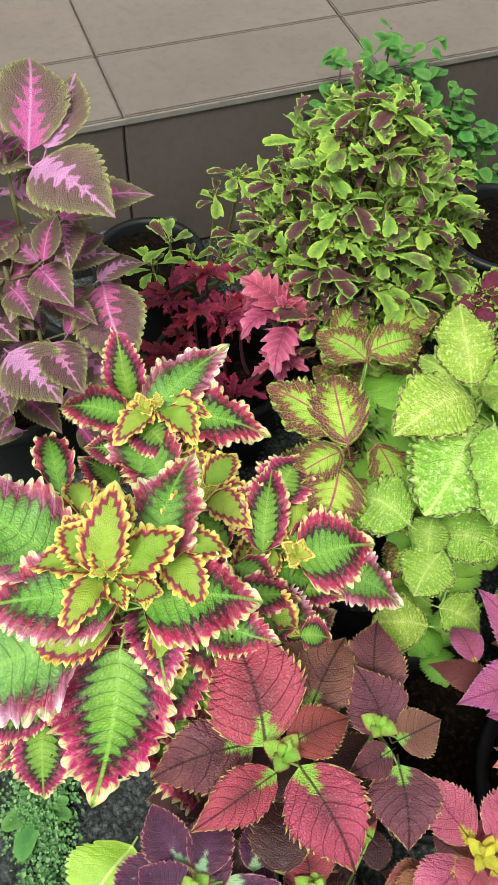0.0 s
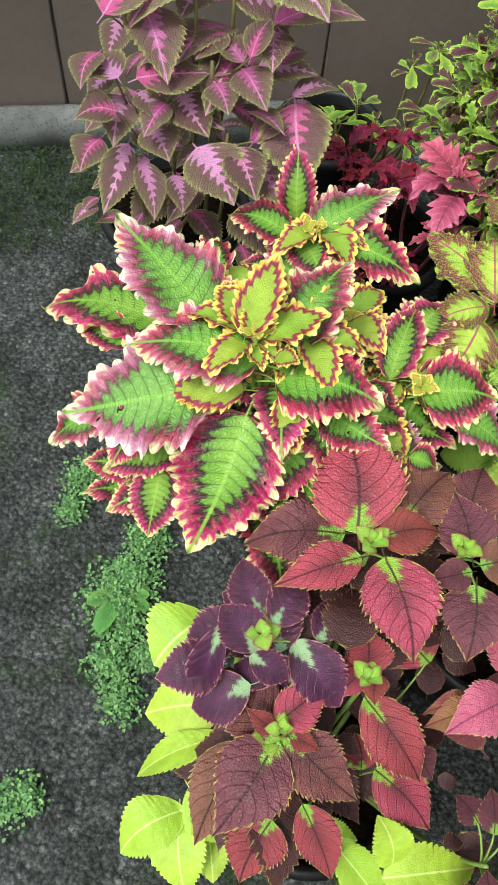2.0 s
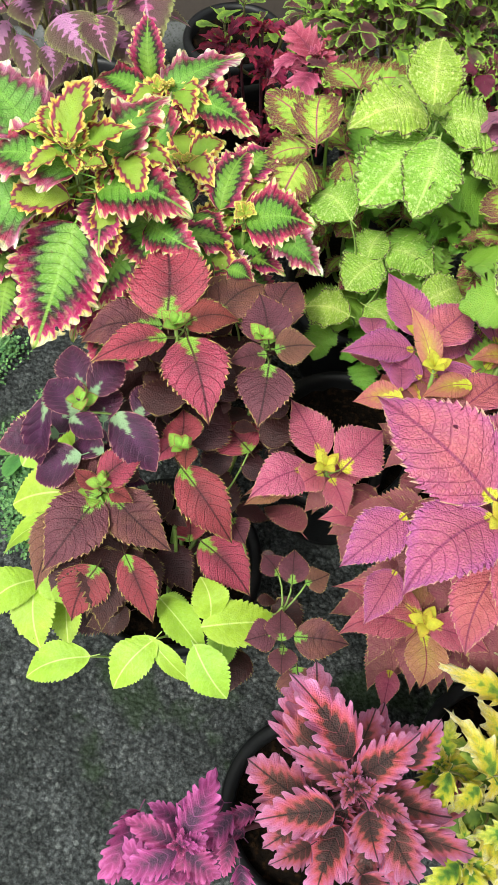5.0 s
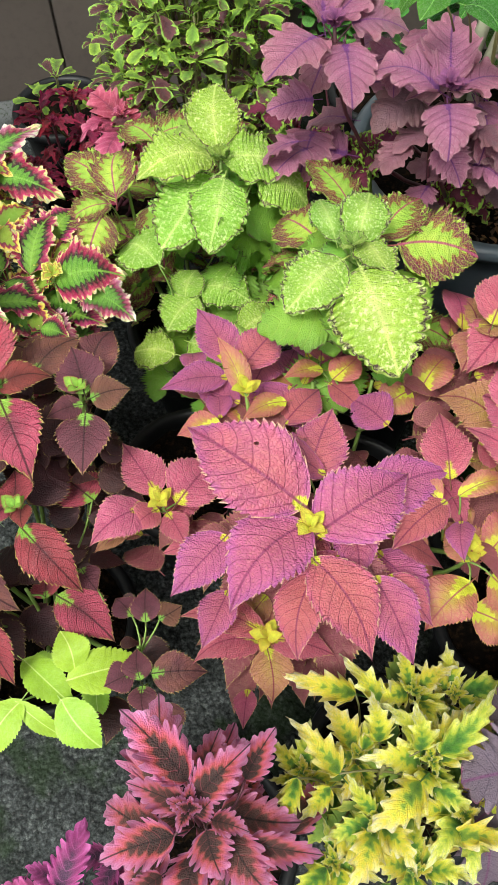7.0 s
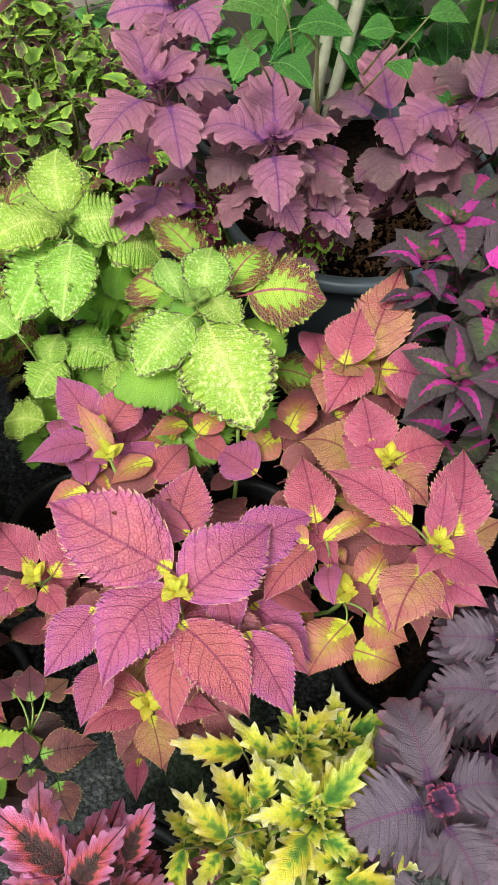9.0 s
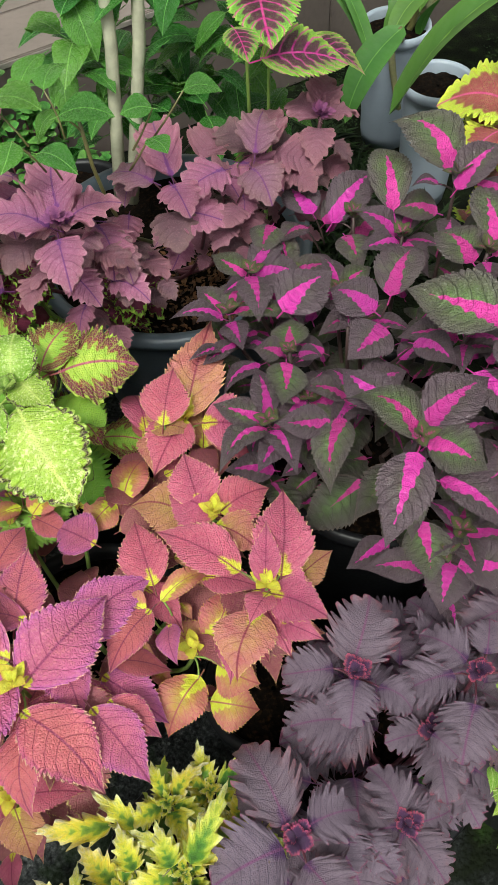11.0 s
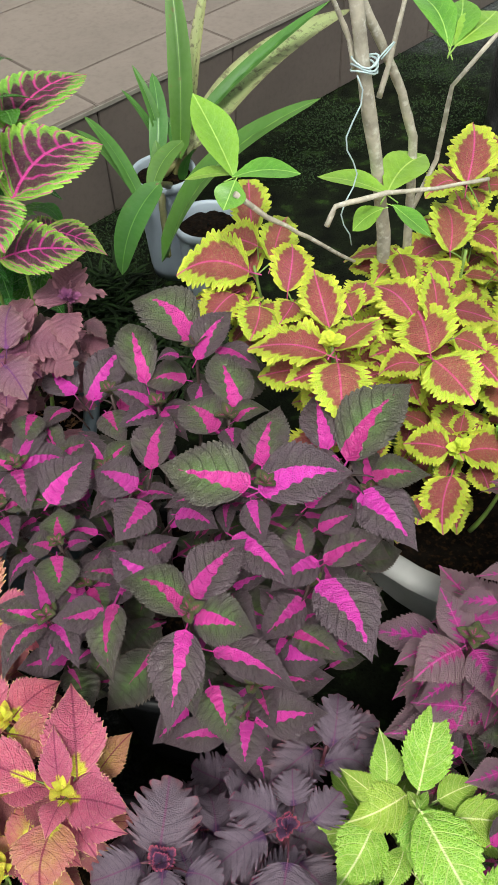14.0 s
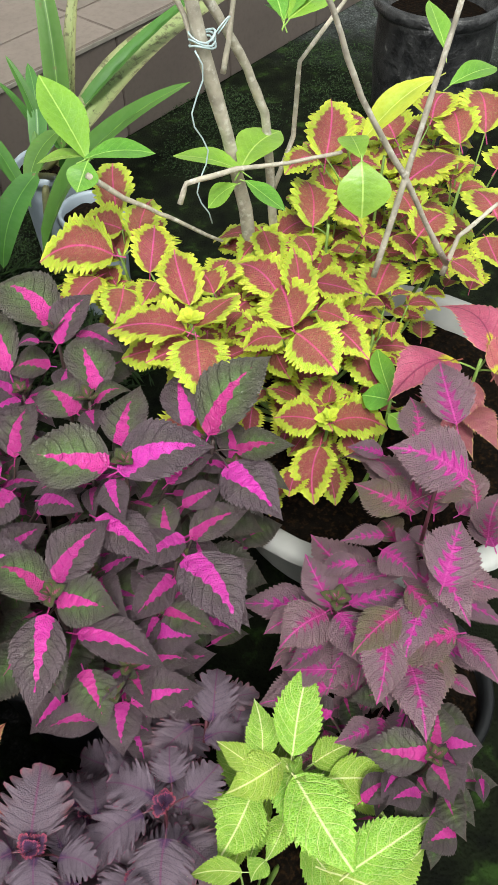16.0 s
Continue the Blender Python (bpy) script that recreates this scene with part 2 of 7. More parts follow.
def lobed_mesh(name, mat, teeth=8, depth=0.3, tooth="round", width=0.7, arch=0.12, fold=0.15, ruffle=0.06, p=0.5, q=0.9, twist=0.0, seed=0, rows=6, coarse=False, waves=0.5, cup=0.0, tips=False, quilt=0.012, forward=0.8, reach=3.0, petiole=True):
    """A lobed leaf blade of unit length along x: its veins run forward from the rib, and each ends in a lobe."""
    rng = random.Random(seed)
    cols = (0.0, 0.6, 1.0) if coarse else (0.0, 0.3, 0.6, 0.82, 1.0)
    n = teeth * (2 if coarse else rows)
    peak = p / (p + q)
    top = peak ** p * (1 - peak) ** q
    ph = [rng.uniform(0, 6.28) for _ in range(6)]
    each = [[rng.uniform(0.7, 1.2) for _ in range(teeth + 3)] for _ in range(2)]
    lean = rng.uniform(-0.05, 0.05)
    m = len(cols)
    verts, shape, margin, faces, at = [], [], [], [], {}
    for i in range(n + 1):
        u = i / n
        h = max(0.003, (u ** p * (1 - u) ** q) / top) * width / 2
        foot = max(0.0, u - forward * h)
        for o in (0, 1):
            w = teeth * u + 0.3 * o + 0.12 * math.sin(9 * u + ph[o])
            f = w - math.floor(w)
            if coarse:
                s = (i + o) % 2
            elif tooth == "round":
                s = math.sin(math.pi * f) ** 0.6
            elif tooth == "finger":
                s = 1 - max(0.0, (abs(2 * f - 1) - 0.35) / 0.65) ** 1.3
            else:
                s = 1 - abs(2 * f - 1)
            k = 1 - min(0.8, depth * (1 - s) * each[o][int(math.floor(w)) % len(each[o])])
            for j, c in enumerate(cols):
                if j == 0 and o == 1:
                    at[i, 1, 0] = at[i, 0, 0]
                    continue
                far = c * (1 - (1 - k) * c ** reach)
                x = foot + (u - foot) * far
                y = h * far
                z = arch * 4 * x * (1 - x) * (1.15 - 0.3 * x) + (fold * y - cup * y * y / width) * (1 - 0.5 * x)
                z += ruffle * c ** 4 * (math.sin(2 * math.pi * teeth * waves * u + ph[2 + o]) + 0.5 * math.sin(2 * math.pi * teeth * waves * 0.41 * u + ph[4 + o])) * (0.3 + h / width)
                z += quilt * (s - 0.5) * min(1.0, 3 * c) * (1 - 0.5 * c) * min(1.0, 4 * h / width)
                side = 1 if o else -1
                z += twist * side * y * x
                at[i, o, j] = len(verts)
                verts.append((x, side * y + lean * 4 * x * (1 - x), z))
                shape.append((x, 0.5 + 0.5 * side * c))
                margin.append(((h * (1 - far) if tips else h * (1 - c)) / (width / 2), h * far / (width / 2)))
    for i in range(n):
        for j in range(m - 1):
            faces.append((at[i, 1, j], at[i + 1, 1, j], at[i + 1, 1, j + 1], at[i, 1, j + 1]))
            faces.append((at[i, 0, j], at[i, 0, j + 1], at[i + 1, 0, j + 1], at[i + 1, 0, j]))
    b = len(verts)
    for x, z, r in ((-0.16, -0.07, 0.011), (0.0, -0.004, 0.010), (0.10, arch * 0.36 - 0.006, 0.005)):
        for k in range(4):
            w = k * math.pi / 2
            verts.append((x, r * math.cos(w), z + r * math.sin(w)))
            shape.append((0.0, 0.5))
            margin.append((1.0, 0.0))
    for i in range(2):
        for k in range(4):
            faces.append((b + i * 4 + k, b + i * 4 + (k + 1) % 4, b + i * 4 + 4 + (k + 1) % 4, b + i * 4 + 4 + k))
    return finish_leaf(name, mat, verts, faces, shape, margin)


def tube(bm, points, r0, r1, sides=7, knots=0.0, seed=1):
    """A tapering round stem through the points, added to bm."""
    rng = random.Random(seed)
    rings = []
    n = len(points)
    for i, pt in enumerate(points):
        a = Vector(points[max(0, i - 1)])
        b = Vector(points[min(n - 1, i + 1)])
        d = (b - a).normalized()
        s = d.orthogonal().normalized()
        t = d.cross(s)
        r = r0 + (r1 - r0) * i / (n - 1)
        r *= 1 + knots * rng.uniform(-1, 1)
        rings.append([bm.verts.new(Vector(pt) + (s * math.cos(k * 2 * math.pi / sides) + t * math.sin(k * 2 * math.pi / sides)) * r) for k in range(sides)])
    for a, b in zip(rings, rings[1:]):
        best = min(range(sides), key=lambda o: sum((a[k].co - b[(k + o) % sides].co).length for k in range(sides)))
        for k in range(sides):
            bm.faces.new((a[k], a[(k + 1) % sides], b[(k + 1 + best) % sides], b[(k + best) % sides]))
    bm.faces.new(rings[-1])
    bm.faces.new(list(reversed(rings[0])))


def bent(a, b, sag=0.03, n=7, seed=0):
    """Points of a gently crooked line from a to b."""
    rng = random.Random(seed)
    a, b = Vector(a), Vector(b)
    o = Vector((rng.uniform(-1, 1), rng.uniform(-1, 1), 0)) * sag
    return [a.lerp(b, i / (n - 1)) + o * math.sin(math.pi * i / (n - 1)) for i in range(n)]


def part(name, bm, mat, parent, label="", smooth=True):
    me = bpy.data.meshes.new(name)
    bm.normal_update()
    bm.to_mesh(me)
    bm.free()
    me.materials.append(mat)
    if smooth:
        me.polygons.foreach_set("use_smooth", [True] * len(me.polygons))
    ob = new(name, me)
    if parent is not None:
        ob.parent = parent
        ob.matrix_basis = Matrix.Translation(parent.location).inverted() if parent.parent is None else Matrix()
    if label:
        tagged(ob, label)
    return ob


def thing(name, at, label, category, group=""):
    ob = new(name)
    ob.empty_display_size = 0.05
    ob.location = at
    return tagged(ob, label, category, group)


def lathe(bm, profile, at=(0, 0, 0), sides=48, wobble=0.0):
    rings = []
    for r, z in profile:
        rings.append([bm.verts.new((at[0] + r * math.cos(k * 2 * math.pi / sides) * (1 + wobble * math.sin(3 * k * 2 * math.pi / sides)), at[1] + r * math.sin(k * 2 * math.pi / sides), at[2] + z)) for k in range(sides)])
    for a, b in zip(rings, rings[1:]):
        for k in range(sides):
            bm.faces.new((a[k], a[(k + 1) % sides], b[(k + 1) % sides], b[k]))
    return rings


def leaf_pose(x, y, z, azimuth, rise, length, width, roll):
    d = Vector((math.cos(radians(azimuth)) * math.cos(radians(rise)), math.sin(radians(azimuth)) * math.cos(radians(rise)), math.sin(radians(rise))))
    s = Vector((0, 0, 1)).cross(d).normalized()
    up = d.cross(s)
    m = Matrix((d, s, up)).transposed().to_4x4() @ Matrix.Rotation(radians(roll), 4, "X")
    return Matrix.Translation((x, y, z)) @ m @ Matrix.Diagonal((length, width, length, 1))


STEM_OF = {}
BUD_OF = {}
LEAF_OF = {}
SMALL_OF = {}
WIDTH_OF = {}
RNG = random.Random(7)
GROWN = {}


def add_leaf(plant, kind, row, roll=None, name="leaf", buds=False, coarse=False):
    x, y, z, az, el, ln, wd = row
    me = RNG.choice((BUD_OF if buds else SMALL_OF if coarse else LEAF_OF)[kind])
    ob = new(name, me)
    ob.parent = plant
    ob.matrix_basis = Matrix.Translation(-plant.location) @ leaf_pose(x, y, z, az, el, ln, wd / WIDTH_OF[kind], RNG.uniform(-14, 14) if roll is None else roll)
    return ob


def shoot(plant, kind, rows, buds=6):
    """Leaves of one shoot, with its stem from the soil and the unfolding leaves at its tip. A row: where the blade starts,
    its direction, rise, length and width."""
    for row in rows:
        add_leaf(plant, kind, row)
    GROWN.setdefault(plant.name, []).append((kind, rows))
    c = sum((Vector(r[:3]) for r in rows), Vector()) / len(rows)
    big = sum(r[5] for r in rows) / len(rows)
    bm = bmesh.new()
    foot = plant.location + Vector((RNG.uniform(-0.03, 0.03), RNG.uniform(-0.03, 0.03), -0.01))
    knee = Vector((foot.x + (c.x - foot.x) * 0.95, foot.y + (c.y - foot.y) * 0.95, foot.z + (c.z - foot.z) * 0.3))
    head = c + Vector((0, 0, 0.004))
    tube(bm, [foot.lerp(knee, k / 8).lerp(knee.lerp(head, k / 8), k / 8) for k in range(9)], 0.0046, 0.0026)
    part("stem", bm, STEM_OF[kind], plant)
    for r in rows:
        base = Vector(r[:3])
        away = base - c
        if away.length > 0.012:
            start = c - Vector((0, 0, 0.02)) if away.length < 0.05 else base - away * 0.35 - Vector((0, 0, 0.06))
            bm = bmesh.new()
            tube(bm, bent(start, base, 0.004, 4), 0.0017, 0.0013, 5)
            part("petiole", bm, STEM_OF[kind], plant)
    a = RNG.uniform(0, 90)
    for k in range(buds):
        ln = min(0.027, big * RNG.uniform(0.28, 0.46)) * (1.0 if k < 4 else 0.7)
        add_leaf(plant, kind, (c.x, c.y, c.z + 0.004 + 0.002 * k, a + 90 * k + RNG.uniform(-12, 12), RNG.uniform(12, 34) + 6 * k, ln, ln * WIDTH_OF[kind]), buds=True)


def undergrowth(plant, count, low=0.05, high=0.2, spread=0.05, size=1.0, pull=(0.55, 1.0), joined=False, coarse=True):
    """Older leaves lower on the shoots, in the shade of the upper ones, which some kinds paint into their colour;
    joined: as one mesh of many.
    """
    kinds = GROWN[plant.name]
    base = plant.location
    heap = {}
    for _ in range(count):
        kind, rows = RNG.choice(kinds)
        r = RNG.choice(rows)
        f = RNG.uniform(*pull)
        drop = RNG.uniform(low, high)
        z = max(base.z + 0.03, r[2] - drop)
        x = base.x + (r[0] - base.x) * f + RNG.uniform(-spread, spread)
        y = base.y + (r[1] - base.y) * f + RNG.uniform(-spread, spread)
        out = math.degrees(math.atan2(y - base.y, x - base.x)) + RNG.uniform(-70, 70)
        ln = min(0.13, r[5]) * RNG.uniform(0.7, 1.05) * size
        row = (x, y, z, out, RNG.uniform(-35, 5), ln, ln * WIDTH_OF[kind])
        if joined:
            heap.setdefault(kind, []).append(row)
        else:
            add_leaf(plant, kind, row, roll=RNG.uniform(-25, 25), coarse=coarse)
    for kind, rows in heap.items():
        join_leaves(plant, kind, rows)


def join_leaves(plant, kind, rows):
    """One mesh of many small leaves under the plant."""
    verts, faces, shape, margin = [], [], [], []
    for x, y, z, az, el, ln, wd in rows:
        me = RNG.choice(SMALL_OF[kind])
        m = np.array(leaf_pose(x - plant.location.x, y - plant.location.y, z - plant.location.z, az, el, ln, wd / WIDTH_OF[kind], RNG.uniform(-25, 25)))
        co = np.empty(len(me.vertices) * 3)
        me.vertices.foreach_get("co", co)
        co = (co.reshape(-1, 3) @ m[:3, :3].T + m[:3, 3]) * 10
        b = len(verts)
        verts += co.tolist()
        faces += [tuple(v + b for v in p.vertices) for p in me.polygons]
        for target, name in ((shape, "shape"), (margin, "margin")):
            uv = np.empty(len(me.loops) * 2)
            me.uv_layers[name].data.foreach_get("uv", uv)
            target.append(uv)
    me = bpy.data.meshes.new("old_leaves")
    me.from_pydata(verts, [], faces)
    for target, name in ((shape, "shape"), (margin, "margin")):
        me.uv_layers.new(name=name).data.foreach_set("uv", np.concatenate(target))
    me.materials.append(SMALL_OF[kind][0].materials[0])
    me.polygons.foreach_set("use_smooth", [True] * len(me.polygons))
    ob = new("old_leaves", me)
    ob.parent = plant
    ob.scale = (0.1, 0.1, 0.1)
    return tagged(ob, kind="stuff")


def whorls(plant, kind, tips, size, count=6, buds=5):
    """Whole rosettes at the places in tips: (x, y, z)."""
    for x, y, z in tips:
        a = RNG.uniform(0, 360)
        rows = []
        for k in range(count):
            ln = size * RNG.uniform(0.75, 1.15) * (1.0 if k < 4 else 0.75)
            az = a + k * 360 / count + RNG.uniform(-16, 16)
            rows.append((x + 0.15 * ln * math.cos(radians(az)), y + 0.15 * ln * math.sin(radians(az)), z - 0.004 * k, az, RNG.uniform(-18, 14), ln, ln * WIDTH_OF[kind] * RNG.uniform(0.85, 1.1)))
        shoot(plant, kind, rows, buds)


def kind(name, mat, stem, bud=None, variants=5, fat=1.0, old=None, lobed=False, **shape):
    build = lobed_mesh if lobed else leaf_mesh
    LEAF_OF[name] = [build(name + "_leaf", mat, seed=31 * i + len(name), **{**shape, "arch": shape.get("arch", 0.1) * (0.6 + 0.25 * i), "twist": (-0.25, 0.2, -0.05, 0.25, 0.0)[i % 5]}) for i in range(variants)]
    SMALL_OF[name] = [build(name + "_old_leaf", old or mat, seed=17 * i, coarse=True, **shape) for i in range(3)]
    BUD_OF[name] = [build(name + "_bud", bud or mat, seed=9 * i, **{**shape, "rows": 4 if lobed else 3, "fold": 0.12, "arch": 0.12, "p": 0.6, "q": 0.85}) for i in range(2)]
    WIDTH_OF[name] = shape.get("width", 0.65) * fat
    STEM_OF[name] = stem

# ---- coleus kinds ----
green_stem = plain_material("green_stem", srgb("7d9a4a"), 0.45, 20, 0.3, 0.2)
wine_stem = plain_material("wine_stem", srgb("5a2f3a"), 0.45, 20, 0.3, 0.2)
dark_stem = plain_material("dark_stem", srgb("40302e"), 0.5, 20, 0.3, 0.2)
olive_stem = plain_material("olive_stem", srgb("6c6a40"), 0.45, 20, 0.3, 0.2)

kong = leaf_material("kong_leaf", [(0, srgb("b0b46c")), (0.05, srgb("98985c")), (0.16, srgb("7c6e54")), (0.5, srgb("765c52")), (1, srgb("845868"))], heart=(srgb("cc5498"), 0.42, 0.80, 0.5), other=srgb("dc98cc"), soft=0.2, vein=(srgb("a4688c"), 0.2), rib=srgb("dc9cc8"), jag=0.08, relief=0.8, alt=[(0, srgb("a8b064")), (0.08, srgb("84804c")), (0.2, srgb("684e46")), (1, srgb("704656"))], alt_at=0.6)
kind("kong", kong, olive_stem, teeth=15, depth=0.12, width=0.76, arch=0.12, fold=0.18, p=0.48, q=1.1, rows=4)
frill = leaf_material("frill_leaf", [(0, srgb("fbf3c0")), (0.09, srgb("f4e080")), (0.13, srgb("e8849c")), (0.16, srgb("cc2c68")), (0.3, srgb("a41e50")), (0.42, srgb("481628")), (0.52, srgb("30281a")), (0.58, srgb("5c9428")), (1, srgb("84b83c"))], vein=(srgb("3c1424"), 0.4), veins=13.0, net=0.12, jag=0.10, rib=srgb("88b848"), holes=0.70, fleck=(srgb("a8c860"), 0.2), alt_at=0.74, alt=[(0, srgb("fbf3e0")), (0.07, srgb("f0dce0")), (0.13, srgb("d49cbc")), (0.28, srgb("a85c88")), (0.38, srgb("603c44")), (0.46, srgb("6c9840")), (1, srgb("84b04c"))])
frill_bud = leaf_material("frill_bud", [(0, srgb("f6ee90")), (0.25, srgb("f0e058")), (0.36, srgb("c05058")), (0.46, srgb("d0c848")), (1, srgb("a8c844"))], jag=0.1)
kind("frill", frill, green_stem, frill_bud, lobed=True, teeth=14, depth=0.22, width=0.76, arch=0.15, fold=0.2, ruffle=0.1, p=0.5, q=1.0, rows=5, waves=0.24, cup=0.3, tips=True, forward=0.4, quilt=0.006)
# lower maroon leaves; shade under the top leaves is put into the colour
maroon_old_shaded = leaf_material("maroon_old_leaf", [(0, srgb("a08a4c")), (0.05, srgb("4a262a")), (1, srgb("3c2024"))], vein=(srgb("2c1418"), 0.5), fleck=(srgb("6a3030"), 0.3))
maroon = leaf_material("maroon_leaf", [(0, srgb("d4c06c")), (0.03, srgb("c0a858")), (0.05, srgb("ac4450")), (0.25, srgb("c04c5a")), (0.6, srgb("ac424e")), (1, srgb("703038"))], heart=(srgb("8cc444"), 0.30, 0.22, 0.3), soft=0.3, vein=(srgb("4c1420"), 0.7), rib=srgb("4c1420"), fleck=(srgb("541c24"), 0.35), net=0.25, relief=0.7, alt=[(0, srgb("ccb864")), (0.03, srgb("b89c54")), (0.05, srgb("94404a")), (0.3, srgb("a44650")), (0.7, srgb("8c3c44")), (1, srgb("6a2e36"))], star=0.5)
lime_bud = leaf_material("lime_bud", [(0.0, srgb("b05050")), (0.25, srgb("8fc048")), (1.0, srgb("a6da50"))])
kind("maroon", maroon, green_stem, lime_bud, teeth=15, depth=0.14, tooth="saw", width=0.8, arch=0.14, fold=0.12, p=0.48, q=1.3, old=maroon_old_shaded)
maroonb = leaf_material("maroon_dark_leaf", [(0, srgb("c8ac68")), (0.03, srgb("b09454")), (0.05, srgb("78404a")), (0.4, srgb("703c46")), (1, srgb("582c34"))], heart=(srgb("88c04a"), 0.30, 0.22, 0.3), soft=0.3, vein=(srgb("3c1820"), 0.6), rib=srgb("3c1820"), net=0.2, fleck=(srgb("8c4450"), 0.35), relief=0.7, alt=[(0, srgb("c8ac68")), (0.03, srgb("b09454")), (0.05, srgb("8c5c50")), (0.4, srgb("885448")), (1, srgb("684438"))], star=0.5)
kind("maroonb", maroonb, green_stem, lime_bud, teeth=15, depth=0.14, tooth="saw", width=0.8, arch=0.14, fold=0.12, p=0.48, q=1.3, old=maroon_old_shaded)
wine = leaf_material("wine_leaf", [(0, srgb("c09080")), (0.04, srgb("a87070")), (0.07, srgb("5e2446")), (0.5, srgb("401c38")), (1, srgb("58264e"))], heart=(srgb("93b88a"), 0.36, 0.34, 0.2), soft=0.3, vein=(srgb("7c3460"), 0.5), gloss=0.35, star=0.34)
kind("wine", wine, green_stem, lime_bud, teeth=15, depth=0.12, width=0.86, arch=0.12, fold=0.3, ruffle=0.015, p=0.5, q=0.9)
chartreuse = leaf_material("chartreuse_leaf", [(0, srgb("b4d450")), (0.1, srgb("a8cc3c")), (1, srgb("9cc430"))], vein=(srgb("bcd860"), 0.3), rib=srgb("d4e884"), relief=0.25)
kind("chartreuse", chartreuse, green_stem, teeth=14, depth=0.13, width=0.78, arch=0.15, fold=0.12, p=0.5, q=0.9)
lime = leaf_material("lime_leaf", [(0, srgb("94c044")), (0.045, srgb("8cb83c")), (0.06, srgb("4a2c38")), (0.10, srgb("5c4434")), (0.13, srgb("9cc838")), (0.35, srgb("8cba36")), (0.7, srgb("9cc840")), (1, srgb("bcda64"))], vein=(srgb("c0da70"), 0.25), rib=srgb("d0e480"), fleck=(srgb("e4eea0"), 0.75), net=0.4, jag=0.05, relief=0.8)
# lower lime leaves, their green darkened to carry the shade of the gaps
lime_old_shaded = leaf_material("lime_old_leaf", [(0.0, srgb("4c4a28")), (0.06, srgb("6ca02c")), (1.0, srgb("84b838"))], vein=(srgb("a4bc54"), 0.4))
kind("lime", lime, green_stem, teeth=15, depth=0.20, width=0.9, arch=0.16, fold=0.1, ruffle=0.1, p=0.46, q=0.72, waves=0.2, cup=0.6, old=lime_old_shaded, puff=0.3, rows=5, quilt=0.012, bulge=0.12)
limeb = leaf_material("lime_frilled_leaf", [(0, srgb("94c044")), (0.045, srgb("84ac38")), (0.06, srgb("38202c")), (0.12, srgb("4c3430")), (0.15, srgb("98c638")), (0.35, srgb("88b836")), (0.7, srgb("a0c848")), (1, srgb("c4de74"))], vein=(srgb("c8e078"), 0.25), rib=srgb("d0e480"), fleck=(srgb("e8f0ac"), 0.8), net=0.4, jag=0.05, relief=0.8)
kind("limeb", limeb, green_stem, teeth=15, depth=0.21, width=0.9, arch=0.16, fold=0.1, ruffle=0.08, p=0.46, q=0.72, waves=0.2, cup=0.5, old=lime_old_shaded, puff=0.3, rows=5, quilt=0.012, bulge=0.12)
burglime = leaf_material("burgundy_lime_leaf", [(0, srgb("a4c844")), (0.05, srgb("7c9038")), (0.09, srgb("6c1c34")), (0.38, srgb("7c2440")), (0.5, srgb("945038")), (0.58, srgb("98c840")), (1, srgb("bcdc54"))], vein=(srgb("b8d458"), 0.6), net=0.6, rib=srgb("b84070"), jag=0.16, relief=0.8)
kind("burglime", burglime, green_stem, lime_bud, teeth=15, depth=0.16, width=0.84, arch=0.14, fold=0.12, ruffle=0.07, p=0.48, q=0.9, waves=0.22, cup=0.4, puff=0.2, rows=4, quilt=0.025)
yellow_bud = leaf_material("yellow_bud", [(0.0, srgb("c07848")), (0.12, srgb("d8cc3c")), (1.0, srgb("e0e044"))])
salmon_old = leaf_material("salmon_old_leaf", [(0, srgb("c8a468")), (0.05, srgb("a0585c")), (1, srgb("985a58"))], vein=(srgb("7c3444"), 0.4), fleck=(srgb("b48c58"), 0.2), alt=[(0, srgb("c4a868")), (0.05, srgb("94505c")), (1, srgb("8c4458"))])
salmon = leaf_material("salmon_leaf", [(0, srgb("e0b888")), (0.025, srgb("d09c78")), (0.045, srgb("c8647a")), (0.5, srgb("c45c70")), (1, srgb("b44e68"))], heart=(srgb("d4d434"), 0.30, 0.2, 0.2), soft=0.35, vein=(srgb("84304c"), 0.5), rib=srgb("8a2c4c"), fleck=(srgb("cc7c7c"), 0.3), relief=0.7, net=0.2, alt=[(0, srgb("d8b070")), (0.03, srgb("c89468")), (0.05, srgb("bc7860")), (0.5, srgb("b87c58")), (1, srgb("b08c48"))], alt_at=0.6)
kind("salmon", salmon, green_stem, yellow_bud, teeth=16, depth=0.12, tooth="saw", width=0.66, arch=0.15, fold=0.16, p=0.55, q=1.45, old=salmon_old)
salmonpink = leaf_material("salmon_pink_leaf", [(0, srgb("e0ac94")), (0.03, srgb("cc88a0")), (0.05, srgb("b85c9c")), (0.3, srgb("c0608a")), (1, srgb("b85c74"))], heart=(srgb("d8d434"), 0.2, 0.07, 0.2), soft=0.25, vein=(srgb("7c2850"), 0.55), rib=srgb("8c3460"), fleck=(srgb("cc7068"), 0.3), relief=0.75, net=0.2, holes=0.735, veins=8.0, alt=[(0, srgb("e0ac90")), (0.03, srgb("d0908c")), (0.05, srgb("c45c8a")), (0.25, srgb("c8667c")), (1, srgb("c06470"))], alt_at=0.55)
kind("salmonpink", salmonpink, green_stem, yellow_bud, teeth=19, depth=0.12, tooth="saw", width=0.68, arch=0.12, fold=0.14, p=0.55, q=1.3, old=salmon_old)
